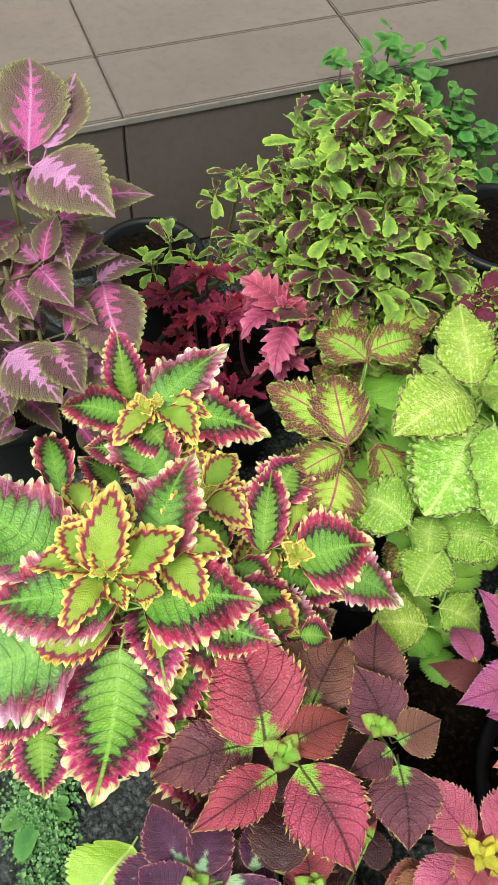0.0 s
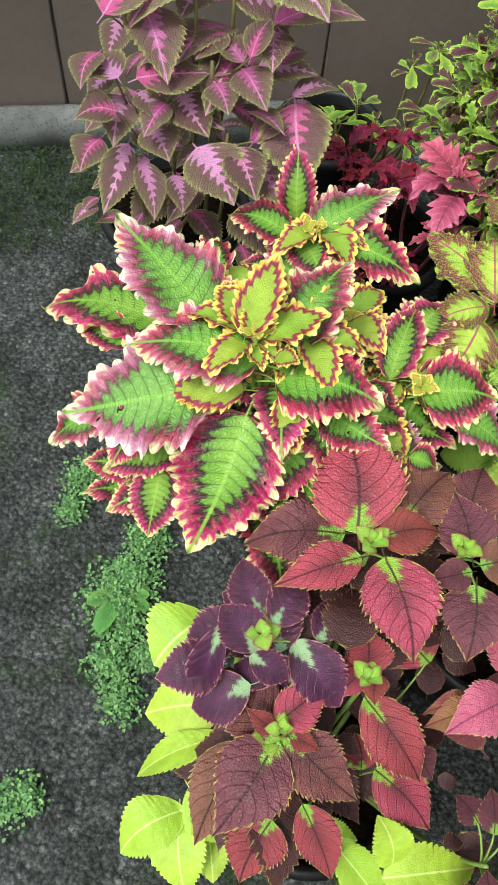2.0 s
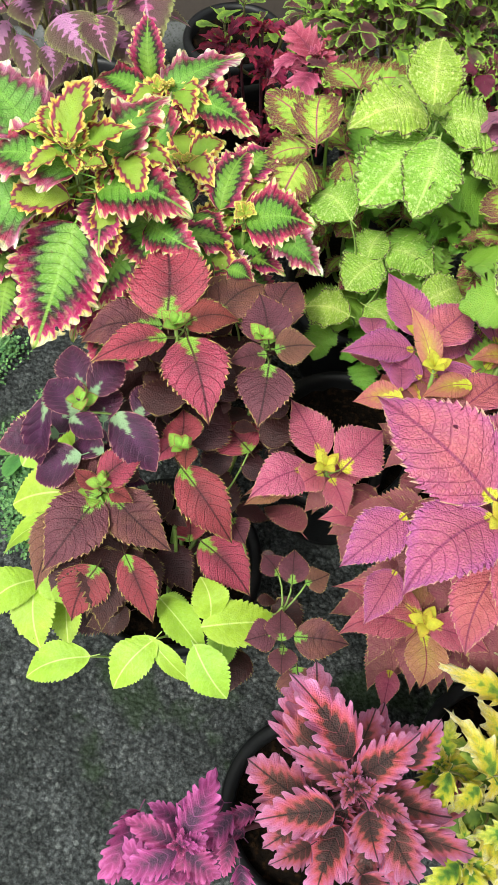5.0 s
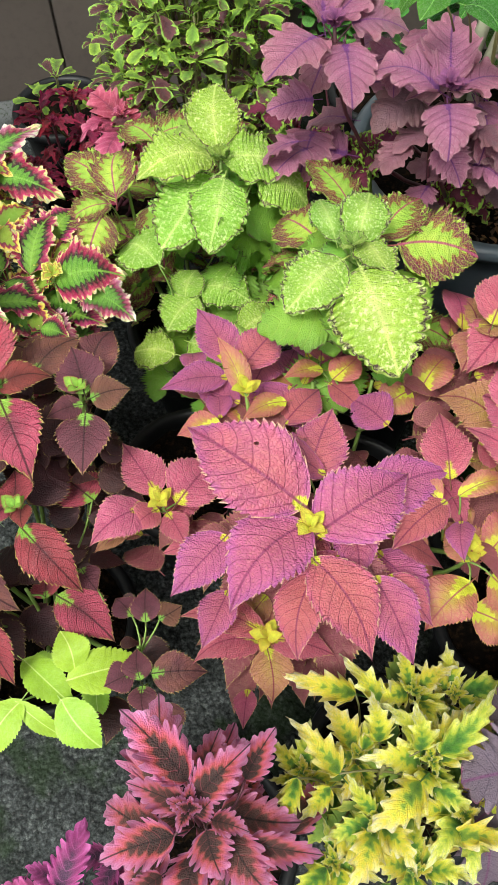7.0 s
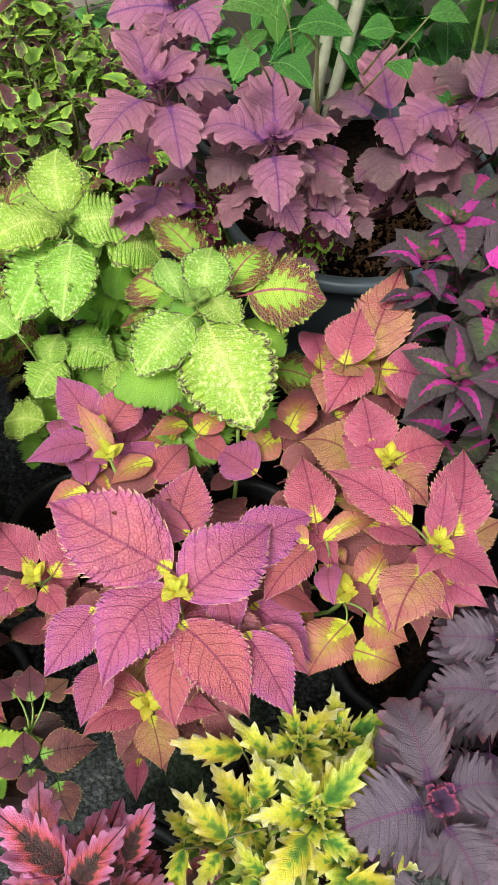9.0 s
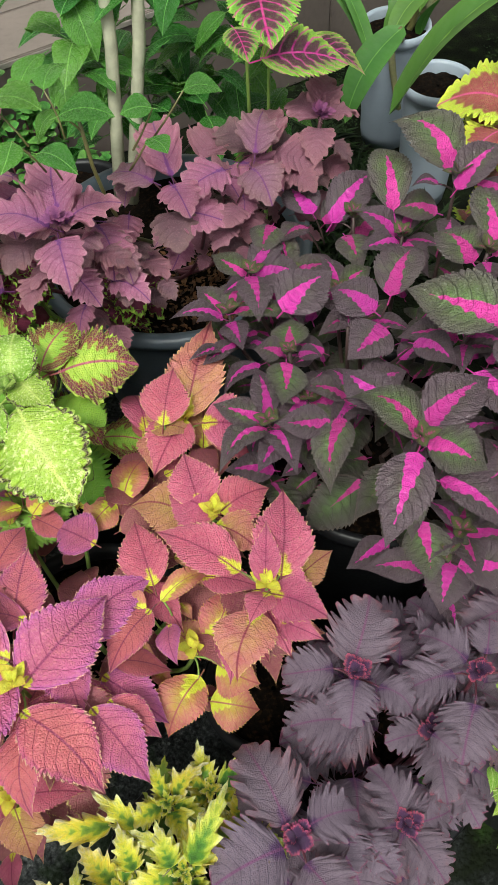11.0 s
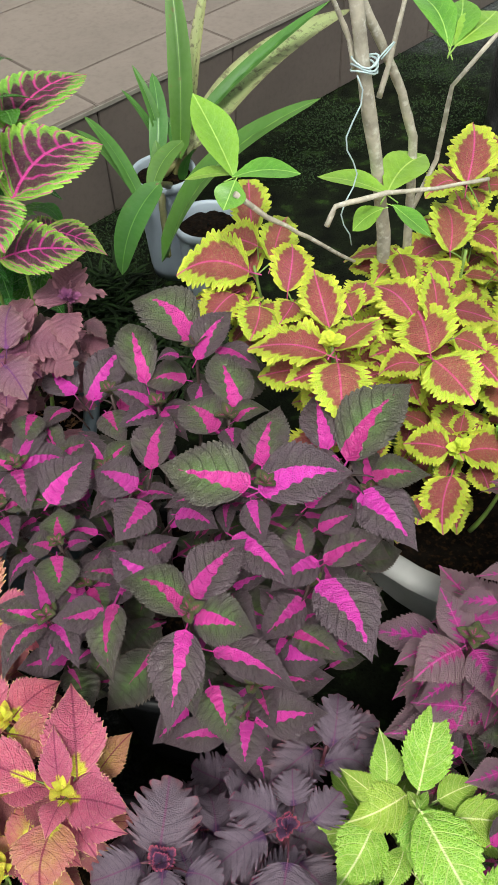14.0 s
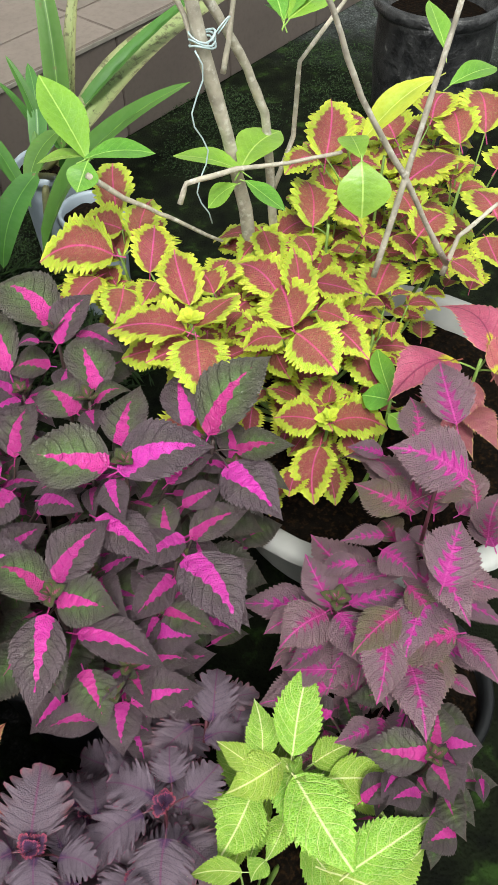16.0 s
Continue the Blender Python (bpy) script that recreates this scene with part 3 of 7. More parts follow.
salmonyel = leaf_material("salmon_yellow_leaf", [(0, srgb("c89c48")), (0.05, srgb("b86462")), (0.4, srgb("bc7460")), (0.75, srgb("b48c3c")), (1, srgb("b0a038"))], heart=(srgb("ccd034"), 0.5, 0.42, 0.2), vein=(srgb("9a4048"), 0.5), rib=srgb("a04850"), fleck=(srgb("b09c3c"), 0.4), relief=0.35)
kind("salmonyel", salmonyel, green_stem, yellow_bud, teeth=17, depth=0.12, tooth="saw", width=0.68, arch=0.15, fold=0.16, p=0.55, q=1.3, old=salmon_old)
coral = leaf_material("coral_leaf", [(0, srgb("e498c8")), (0.22, srgb("d8749c")), (0.42, srgb("d45c64")), (0.52, srgb("a85040")), (0.6, srgb("40302a")), (1, srgb("2c2622"))], vein=(srgb("c05864"), 0.4), jag=0.10, rib=srgb("281a18"), relief=0.8, alt=[(0, srgb("d48cbc")), (0.22, srgb("c86c98")), (0.42, srgb("bc5868")), (0.55, srgb("5c3834")), (1, srgb("342826"))])
kind("coral", coral, wine_stem, lobed=True, teeth=8, depth=0.34, tooth="finger", width=0.66, arch=0.17, fold=0.28, ruffle=0.14, p=0.52, q=0.95, rows=7, waves=0.35, tips=True, forward=0.9)
corald = leaf_material("coral_purple_leaf", [(0.0, srgb("dc6cb4")), (0.3, srgb("b0407e")), (0.6, srgb("803060")), (0.8, srgb("4a2844")), (1.0, srgb("402440"))], vein=(srgb("d070b0"), 0.4), jag=0.12)
kind("corald", corald, wine_stem, lobed=True, teeth=8, depth=0.36, tooth="finger", width=0.58, arch=0.15, fold=0.25, ruffle=0.1, p=0.55, q=0.9, rows=7, waves=0.35, tips=True, forward=0.9)
darkfrill = leaf_material("dark_purple_leaf", shine=0.4, stops=[(0, srgb("8c4c64")), (0.05, srgb("786876")), (1, srgb("70606e"))], vein=(srgb("44344a"), 0.5), rib=srgb("744468"), gloss=0.36, fleck=(srgb("40344a"), 0.4), heart=(srgb("50305a"), 0.25, 0.25, 0.2), soft=0.5, net=0.1, relief=0.6, veins=9.0, alt=[(0, srgb("984c5c")), (0.12, srgb("845460")), (0.4, srgb("685460")), (1, srgb("5c4c58"))], alt_at=0.85, grain=0.0022)
dark_bud = leaf_material("dark_purple_bud", [(0.0, srgb("b85070")), (0.25, srgb("4a2a50")), (1.0, srgb("38223e"))], gloss=0.4)
kind("darkfrill", darkfrill, wine_stem, dark_bud, lobed=True, teeth=9, depth=0.38, tooth="finger", width=0.98, arch=0.17, fold=0.14, ruffle=0.1, p=0.5, q=0.62, rows=7, waves=0.45, forward=0.85)
plum = leaf_material("plum_leaf", [(0, srgb("c48c98")), (0.1, srgb("b8748a")), (0.5, srgb("b06a88")), (1, srgb("a46088"))], heart=(srgb("80408a"), 0.14, 0.3, 0.3), soft=0.4, vein=(srgb("7c3c6c"), 0.5), rib=srgb("7c3c80"), fleck=(srgb("c890a0"), 0.3), relief=0.9, net=0.15, veins=8.0, alt=[(0, srgb("a88088")), (0.1, srgb("98707c")), (0.5, srgb("946880")), (1, srgb("8c5c7c"))], alt_at=0.6)
plum_bud = leaf_material("plum_bud", [(0.0, srgb("a05a88")), (1.0, srgb("6a2c68"))])
kind("plum", plum, wine_stem, plum_bud, lobed=True, teeth=8, depth=0.22, width=0.92, arch=0.15, fold=0.14, ruffle=0.09, p=0.5, q=0.85, rows=7, waves=0.45, forward=0.7, quilt=0.03)
plumdark = leaf_material("plum_dark_leaf", [(0.0, srgb("b47c84")), (0.3, srgb("a46c7a")), (1.0, srgb("986074"))], vein=(srgb("704058"), 0.45), fleck=(srgb("b08490"), 0.3), net=0.15, relief=0.9, veins=8.0, alt=[(0, srgb("8c6c70")), (0.5, srgb("7c5c68")), (1, srgb("745060"))], alt_at=0.5)
kind("plumdark", plumdark, wine_stem, plum_bud, lobed=True, teeth=8, depth=0.24, width=0.92, arch=0.14, fold=0.14, ruffle=0.09, p=0.5, q=0.82, rows=7, waves=0.45, forward=0.7, quilt=0.03)
magenta = leaf_material("magenta_heart_leaf", [(0, srgb("7c6a70")), (0.03, srgb("68565e")), (0.3, srgb("66545c")), (0.75, srgb("5e5450")), (1, srgb("5e6a3c"))], heart=(srgb("e434b0"), 0.36, 0.76, 0.12), other=srgb("cc2c98"), soft=0.06, vein=(srgb("241a20"), 0.5), fleck=(srgb("54464e"), 0.2), gloss=0.3, shine=0.8, relief=1.0, net=0.3, alt=[(0, srgb("686054")), (0.04, srgb("605a54")), (0.4, srgb("606448")), (1, srgb("6c8c44"))], alt_at=0.62, grain=0.0024)
magenta_bud = leaf_material("magenta_bud", [(0.0, srgb("4a3c3c")), (0.4, srgb("54602f")), (0.7, srgb("5c5a34")), (1.0, srgb("b43484"))], jag=0.15, gloss=0.3)
# greener lower leaves with a thin heart, dimmed in colour for the shade
magenta_old_shaded = leaf_material("magenta_old_leaf", [(0, srgb("5c5048")), (0.1, srgb("4a4440")), (0.6, srgb("444a34")), (1, srgb("546c38"))], heart=(srgb("b02c84"), 0.18, 0.5, 0.1), vein=(srgb("2a2622"), 0.5), relief=0.8)
kind("magenta", magenta, dark_stem, magenta_bud, teeth=17, depth=0.10, tooth="saw", width=0.68, arch=0.16, fold=0.2, p=0.52, q=1.3, quilt=0.045, old=magenta_old_shaded)
yelbrown = leaf_material("yellow_edged_leaf", [(0, srgb("dcea48")), (0.18, srgb("c4d834")), (0.36, srgb("bcd434")), (0.41, srgb("9c7c38")), (0.46, srgb("944840")), (1, srgb("a4504e"))], vein=(srgb("c45870"), 0.4), rib=srgb("dc5094"), jag=0.09, relief=0.7, holes=0.75, fleck=(srgb("a8c42c"), 0.2))
yellow_green_bud = leaf_material("yellow_green_bud", [(0.0, srgb("dff04a")), (1.0, srgb("cfe040"))])
kind("yelbrown", yelbrown, green_stem, yellow_green_bud, lobed=True, teeth=13, depth=0.27, width=0.86, arch=0.13, fold=0.14, ruffle=0.06, p=0.5, q=0.85, rows=6, waves=0.2, forward=0.2, quilt=0.006)
greenkong = leaf_material("green_magenta_leaf", [(0.0, srgb("a0d04c")), (0.2, srgb("7cb438")), (0.36, srgb("74a83c")), (0.46, srgb("5c3440")), (1.0, srgb("4c2434"))], vein=(srgb("cc3090"), 0.85), stroke=0.17, rib=srgb("dc3c9c"), jag=0.22, veins=7.0, net=0.0, fleck=(srgb("70a43c"), 0.2), relief=0.8)
kind("greenkong", greenkong, green_stem, teeth=16, depth=0.12, width=0.76, arch=0.12, fold=0.14, p=0.5, q=1.0, quilt=0.025)
veinlime = leaf_material("veined_lime_leaf", [(0, srgb("94c038")), (0.5, srgb("88b830")), (1, srgb("9cc440"))], vein=(srgb("e8ec98"), 0.65), rib=srgb("ecf0b0"), net=0.4, fleck=(srgb("74b034"), 0.35), relief=0.8)
kind("veinlime", veinlime, green_stem, teeth=16, depth=0.14, tooth="saw", width=0.62, arch=0.12, fold=0.16, p=0.55, q=1.35)
darkrose = leaf_material("dark_rose_leaf", [(0.0, srgb("a48488")), (0.05, srgb("8c7078")), (0.6, srgb("846a74")), (1.0, srgb("94607c"))], heart=(srgb("d0349c"), 0.32, 0.7, 0.7), other=srgb("b03480"), soft=0.3, vein=(srgb("943e74"), 0.3), fleck=(srgb("6c6a44"), 0.25), rib=srgb("d84ca8"), gloss=0.34, relief=0.9, alt=[(0.0, srgb("8c7c64")), (0.1, srgb("6c644c")), (1.0, srgb("786050"))], alt_at=0.7, grain=0.0024)
kind("darkrose", darkrose, wine_stem, magenta_bud, teeth=16, depth=0.14, tooth="saw", width=0.72, arch=0.11, fold=0.16, p=0.52, q=1.3)
duckgreen = leaf_material("duckfoot_green_leaf", [(0, srgb("b4dc50")), (0.2, srgb("98c844")), (0.65, srgb("78ac3c")), (1, srgb("648c38"))], jag=0.1, vary=1.6, alt_at=0.3, alt=[(0, srgb("b4d858")), (0.16, srgb("94b84c")), (0.3, srgb("704048")), (1, srgb("502c38"))])
kind("duckgreen", duckgreen, olive_stem, teeth=3, depth=0.8, tooth="finger", bulge=0.25, width=0.5, arch=0.14, fold=0.2, p=1.0, q=0.55, sweep=0.8, rows=8)
crimson = leaf_material("crimson_leaf", [(0, srgb("b8184c")), (0.3, srgb("940c3c")), (1, srgb("500820"))], vein=(srgb("c43864"), 0.2), jag=0.1)
kind("crimson", crimson, wine_stem, lobed=True, teeth=5, depth=0.6, tooth="spike", width=0.5, arch=0.14, fold=0.25, ruffle=0.1, p=0.6, q=1.0, rows=6, tips=True, forward=1.0)
rosepink = leaf_material("rose_pink_leaf", [(0.0, srgb("d87890")), (0.3, srgb("c44c70")), (0.7, srgb("a42c50")), (1.0, srgb("741834"))], vein=(srgb("f0a0b0"), 0.3), rib=srgb("88204c"), jag=0.12)
kind("rosepink", rosepink, wine_stem, lobed=True, teeth=6, depth=0.42, tooth="spike", width=0.64, arch=0.14, fold=0.18, ruffle=0.1, p=0.52, q=1.0, rows=8, forward=0.9)
duckyellow = leaf_material("duckfoot_yellow_leaf", [(0, srgb("fcf6d0")), (0.2, srgb("f4ea88")), (0.45, srgb("e8dc3c")), (0.66, srgb("d0d034")), (0.76, srgb("7ca430")), (1, srgb("407028"))], fleck=(srgb("6c9c2c"), 0.4), jag=0.14, vary=1.3, vein=(srgb("5c7430"), 0.2), relief=0.7, alt_at=0.7, alt=[(0, srgb("f0ecac")), (0.25, srgb("e4dc58")), (0.5, srgb("b4c03c")), (0.6, srgb("5c8c2c")), (1, srgb("345c22"))])
duckyellow_old = leaf_material("duckfoot_green_old_leaf", [(0.0, srgb("c8cc58")), (0.3, srgb("7c9c38")), (1.0, srgb("3c6a24"))])
kind("duckyellow", duckyellow, olive_stem, lobed=True, teeth=6, depth=0.5, tooth="spike", width=0.62, arch=0.24, fold=0.25, ruffle=0.16, p=0.5, q=1.35, rows=7, waves=0.6, tips=True, forward=0.9, old=duckyellow_old)
greenburg = leaf_material("green_burgundy_leaf", [(0.0, srgb("b4dc50")), (0.16, srgb("90c040")), (0.22, srgb("6c1c3c")), (1.0, srgb("7c2848"))], jag=0.08)
kind("greenburg", greenburg, green_stem, lobed=True, teeth=7, depth=0.3, width=0.8, arch=0.12, fold=0.15, ruffle=0.16, rows=6, tips=True, forward=0.6)
citrus = leaf_material("citrus_leaf", [(0, srgb("82b43c")), (1, srgb("6ca034"))], vein=(srgb("98c850"), 0.3), rib=srgb("acd068"), gloss=0.28, relief=0.08, alt=[(0, srgb("6ea034")), (1, srgb("588c2c"))])
citrus_pale = leaf_material("citrus_pale_leaf", [(0.0, srgb("c4cc40")), (0.5, srgb("b8c43c")), (1.0, srgb("a0b838"))], rib=srgb("d0d870"), gloss=0.3, relief=0.08)
kind("citruspale", citrus_pale, green_stem, teeth=10, depth=0.0, width=0.5, arch=0.07, fold=0.25, p=0.9, q=1.0)
kind("citrus", citrus, green_stem, teeth=10, depth=0.0, width=0.5, arch=0.07, fold=0.25, p=0.9, q=1.0)
hibiscus = leaf_material("hibiscus_leaf", [(0, srgb("549434")), (1, srgb("44802c"))], vein=(srgb("2c5c1c"), 0.5), rib=srgb("7cb858"), gloss=0.22, thin=0.2, relief=0.6, net=0.0, veins=6.0, alt=[(0, srgb("3c7828")), (1, srgb("306420"))])
kind("hibiscus", hibiscus, olive_stem, teeth=10, depth=0.05, tooth="saw", width=0.62, arch=0.14, fold=0.15, p=0.6, q=1.0, cord=0.0, quilt=0.02, veins=6.0)
weedgreen = leaf_material("weed_leaf", [(0.0, srgb("6aa850")), (1.0, srgb("4a8a40"))], gloss=0.5)
kind("weed", weedgreen, green_stem, teeth=6, depth=0.0, width=0.55, arch=0.08, fold=0.2, p=0.8, q=0.5)
succulent = leaf_material("round_leaf", [(0, srgb("64a444")), (1, srgb("448434"))], gloss=0.25, thin=0.12)
kind("succulent", succulent, wine_stem, teeth=6, depth=0.0, width=0.85, arch=0.12, fold=0.05, p=0.6, q=0.4)
strapgreen = leaf_material("strap_leaf", [(0, srgb("4e7c30")), (1, srgb("406e2a"))], rib=srgb("6c9840"), gloss=0.38, relief=0.03)
strapold = leaf_material("strap_old_leaf", [(0, srgb("8c8c60")), (0.3, srgb("a0a874")), (1, srgb("94a468"))], fleck=(srgb("4e4430"), 0.75), gloss=0.5, relief=0.05)
frilly = leaf_material("frill_young_leaf", [(0, srgb("f8f09c")), (0.16, srgb("f2e258")), (0.22, srgb("d89848")), (0.27, srgb("a42c4c")), (0.38, srgb("843440")), (0.45, srgb("98b43c")), (1, srgb("98c03c"))], jag=0.09)
kind("frilly", frilly, green_stem, frill_bud, lobed=True, teeth=11, depth=0.24, width=0.64, arch=0.16, fold=0.3, ruffle=0.1, p=0.55, q=0.85, rows=5, waves=0.3, tips=True, forward=0.4, quilt=0.006)

# ---- setting ----
def asphalt_material():
    g = Nodes("asphalt")
    geo = g.add("TexCoord")
    at = geo.outputs["Object"]
    grit = g.add("TexVoronoi", Scale=140.0)
    g.link(at, grit.inputs["Vector"])
    chips = g.add("TexVoronoi", Scale=55.0)
    g.link(at, chips.inputs["Vector"])
    n1, n2, n3 = g.noise(3.0, 5.0, at), g.noise(125.0, 6.0, at, 0.8), g.noise(14.0, 4.0, at)
    c = g.ramp(n2, [(0.36, (0.024, 0.027, 0.029)), (0.5, (0.072, 0.078, 0.079)), (0.64, (0.185, 0.195, 0.195))])
    tint = g.math("GREATER_THAN", g.math("FRACT", g.math("MULTIPLY", chips.outputs["Distance"], 37.0)), 0.9)
    c = g.mix(g.math("MULTIPLY", tint, 0.2), c, (0.16, 0.16, 0.15))
    stone = g.add("TexVoronoi", Scale=115.0)
    g.link(at, stone.inputs["Vector"])
    tones = g.add("SeparateColor")
    g.link(stone.outputs["Color"], tones.inputs[0])
    c = g.mix(1.0, c, g.ramp(tones.outputs[0], [(0.0, (0.7, 0.71, 0.71)), (0.8, (1.1, 1.1, 1.1)), (1.0, (1.6, 1.6, 1.55))]), "MULTIPLY")
    c = g.mix(1.0, c, g.ramp(stone.outputs["Distance"], [(0.35, (1.1, 1.1, 1.1)), (0.8, (0.6, 0.6, 0.6))]), "MULTIPLY")
    moss = g.step(g.math("ADD", n1, g.math("MULTIPLY_ADD", n3, 0.6, -0.3)), 0.56, 0.68, 0.0, 0.75)
    c = g.mix(g.math("MULTIPLY", moss, n2), c, srgb("3c5a24"))
    blotch = g.ramp(g.noise(9.0, 4.0, at, 0.6), [(0.35, (0.55, 0.57, 0.55)), (0.65, (1.25, 1.27, 1.27))])
    c = g.mix(1.0, c, blotch, "MULTIPLY")
    # damp mossy soil over the asphalt past the pots; between them, painted shade
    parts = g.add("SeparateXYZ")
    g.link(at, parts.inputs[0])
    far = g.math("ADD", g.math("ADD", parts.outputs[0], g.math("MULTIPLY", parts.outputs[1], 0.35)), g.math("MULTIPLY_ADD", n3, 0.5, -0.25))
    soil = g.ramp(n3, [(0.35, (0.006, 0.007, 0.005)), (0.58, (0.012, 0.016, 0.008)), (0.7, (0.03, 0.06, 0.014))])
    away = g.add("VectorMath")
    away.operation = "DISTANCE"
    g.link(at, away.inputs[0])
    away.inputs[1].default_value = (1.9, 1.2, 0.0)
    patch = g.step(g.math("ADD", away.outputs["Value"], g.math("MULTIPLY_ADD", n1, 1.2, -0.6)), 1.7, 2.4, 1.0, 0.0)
    damp_shaded = g.math("MULTIPLY", patch, g.step(far, 0.75, 1.05))
    c = g.mix(damp_shaded, c, soil)
    g.link(c, g.bsdf.inputs["Base Color"])
    g.bsdf.inputs["Roughness"].default_value = 0.85
    g.put(g.bsdf.inputs["Specular IOR Level"], g.math("MULTIPLY_ADD", damp_shaded, -0.15, 0.2))
    h = g.math("ADD", g.math("MULTIPLY", stone.outputs["Distance"], -0.7), g.math("ADD", n2, g.math("MULTIPLY", n3, 1.2)))
    g.bump(h, 0.8, 0.014)
    return g.mat


def tile_material(name, tone):
    g = Nodes(name)
    geo, info = g.add("TexCoord"), g.add("ObjectInfo")
    at = geo.outputs["Object"]
    n1, n2 = g.noise(2.2, 5.0, at), g.noise(45.0, 5.0, at, 0.65)
    c = g.ramp(n1, [(0.3, tuple(v * 0.82 for v in tone)), (0.7, tuple(min(1, v * 1.12) for v in tone))])
    c = g.mix(g.step(n2, 0.45, 0.75, 0.0, 0.35), c, tuple(v * 0.6 for v in tone))
    b = g.add("HueSaturation")
    g.link(g.math("MULTIPLY_ADD", info.outputs["Random"], 0.14, 0.93), b.inputs["Value"])
    g.link(c, b.inputs["Color"])
    g.link(b.outputs[0], g.bsdf.inputs["Base Color"])
    g.put(g.bsdf.inputs["Roughness"], g.math("MULTIPLY_ADD", n2, 0.25, 0.42))
    g.bump(n2, 0.12, 0.002)
    return g.mat


asphalt = asphalt_material()
concrete = plain_material("weathered_concrete", srgb("77797a"), 0.85, 12, 0.4, 0.6, other=srgb("4a5540"))
grout = plain_material("grout", srgb("6a625c"), 0.9, 40, 0.2, 0.2)
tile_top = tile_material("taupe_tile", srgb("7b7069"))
# the same taupe tile, with the shade of the upright face in its colour
tile_side = tile_material("shaded_riser_tile", srgb("655b56"))
trim_mat = plain_material("tile_edge_trim", srgb("8c867e"), 0.4, 20, 0.15, 0.1)
soil_mat = plain_material("potting_soil", srgb("0f0b08"), 0.95, 60, 0.6, 1.0, other=srgb("2c1e12"), fine=120)
soil_mat.node_tree.nodes["Principled BSDF"].inputs["Specular IOR Level"].default_value = 0.05
black_plastic = plain_material("black_plastic", (0.010, 0.0105, 0.012), 0.42, 8, 0.4, 0.15)
black_plastic.node_tree.nodes["Principled BSDF"].inputs["Specular IOR Level"].default_value = 0.3
grey_plastic = plain_material("grey_plastic", srgb("55606a"), 0.35, 8, 0.2, 0.1)
pale_grey_plastic = plain_material("pale_grey_plastic", srgb("a8a8a6"), 0.45, 8, 0.2, 0.15)
white_plastic = plain_material("white_plastic", srgb("9ca8b4"), 0.4, 8, 0.1, 0.1)
wall_mat = plain_material("house_wall_paint", srgb("b8ada2"), 0.8, 3, 0.1, 0.2)

bm = bmesh.new()
near = 48
for i in range(near):
    for j in range(near):
        x0, y0, s = -3.0 + i * 0.14, -3.0 + j * 0.14, 0.14
        bm.faces.new([bm.verts.new((x, y, 0.010 * noise.noise(Vector((x * 3, y * 3, 0))))) for x, y in ((x0, y0), (x0 + s, y0), (x0 + s, y0 + s), (x0, y0 + s))])
bmesh.ops.remove_doubles(bm, verts=bm.verts, dist=1e-4)
a, b = -3.0, -3.0 + near * 0.14
for x0, y0, x1, y1 in ((-300, -300, 300, a), (-300, b, 300, 300), (-300, a, a, b), (b, a, 300, b)):
    bm.faces.new([bm.verts.new((x, y, 0.0)) for x, y in ((x0, y0), (x1, y0), (x1, y1), (x0, y1))])
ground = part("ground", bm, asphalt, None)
tagged(ground, "rough black asphalt yard with mossy green patches", "ground", kind="structure")

# porch: its edge runs from EDGE along the direction TURNED
EDGE = Vector((-0.22, 1.518, 0.0))
TURNED = 20.4
TOP = 0.40
porch_at = Matrix.Translation(EDGE) @ Matrix.Rotation(radians(TURNED), 4, "Z")


def box(bm, x0, y0, z0, x1, y1, z1, bevel=0.0):
    m = Matrix.Translation(((x0 + x1) / 2, (y0 + y1) / 2, (z0 + z1) / 2)) @ Matrix.Diagonal((x1 - x0, y1 - y0, z1 - z0, 1))
    made = bmesh.ops.create_cube(bm, size=1.0, matrix=m)
    if bevel:
        edges = {e for v in made["verts"] for e in v.link_edges}
        bmesh.ops.bevel(bm, geom=list(edges), offset=bevel, segments=2, affect="EDGES")


bm = bmesh.new()
box(bm, -4.27, 0.016, -0.05, 6.1, 3.2, TOP - 0.014)
porch = part("porch", bm, grout, None, smooth=False)
porch.matrix_basis = porch_at
tagged(porch, "raised tiled porch floor with a tiled riser above the yard", "porch", kind="structure")
bm = bmesh.new()
box(bm, -4.27, 3.2, -0.05, 6.1, 3.4, 3.0)
wall = part("wall_north", bm, wall_mat, None, smooth=False)
wall.matrix_basis = porch_at
tagged(wall, "plain painted house wall at the back of the porch", "wall", kind="structure")
bm = bmesh.new()
box(bm, -4.27, -0.035, -0.05, 0.1, -0.012, 0.118, 0.006)
kerb = part("kerb", bm, concrete, None)
kerb.matrix_basis = porch_at
tagged(kerb, "low grey concrete strip at the foot of the riser", "kerb", kind="structure")


def strap_mesh(name, mat, width=0.06, seed=0, arch=0.06):
    return leaf_mesh(name, mat, teeth=8, depth=0.0, width=width, arch=arch, fold=0.5, p=0.35, q=0.6, sweep=0.0, seed=seed, rows=2, petiole=False)


STRAPS = [strap_mesh("strap_leaf", strapgreen, 0.13, 1), strap_mesh("strap_leaf", strapgreen, 0.10, 2)]
ARCHED_STRAP = strap_mesh("strap_leaf", strapgreen, 0.14, 4, 0.15)
OLD_STRAP = strap_mesh("old_strap_leaf", strapold, 0.14, 3)


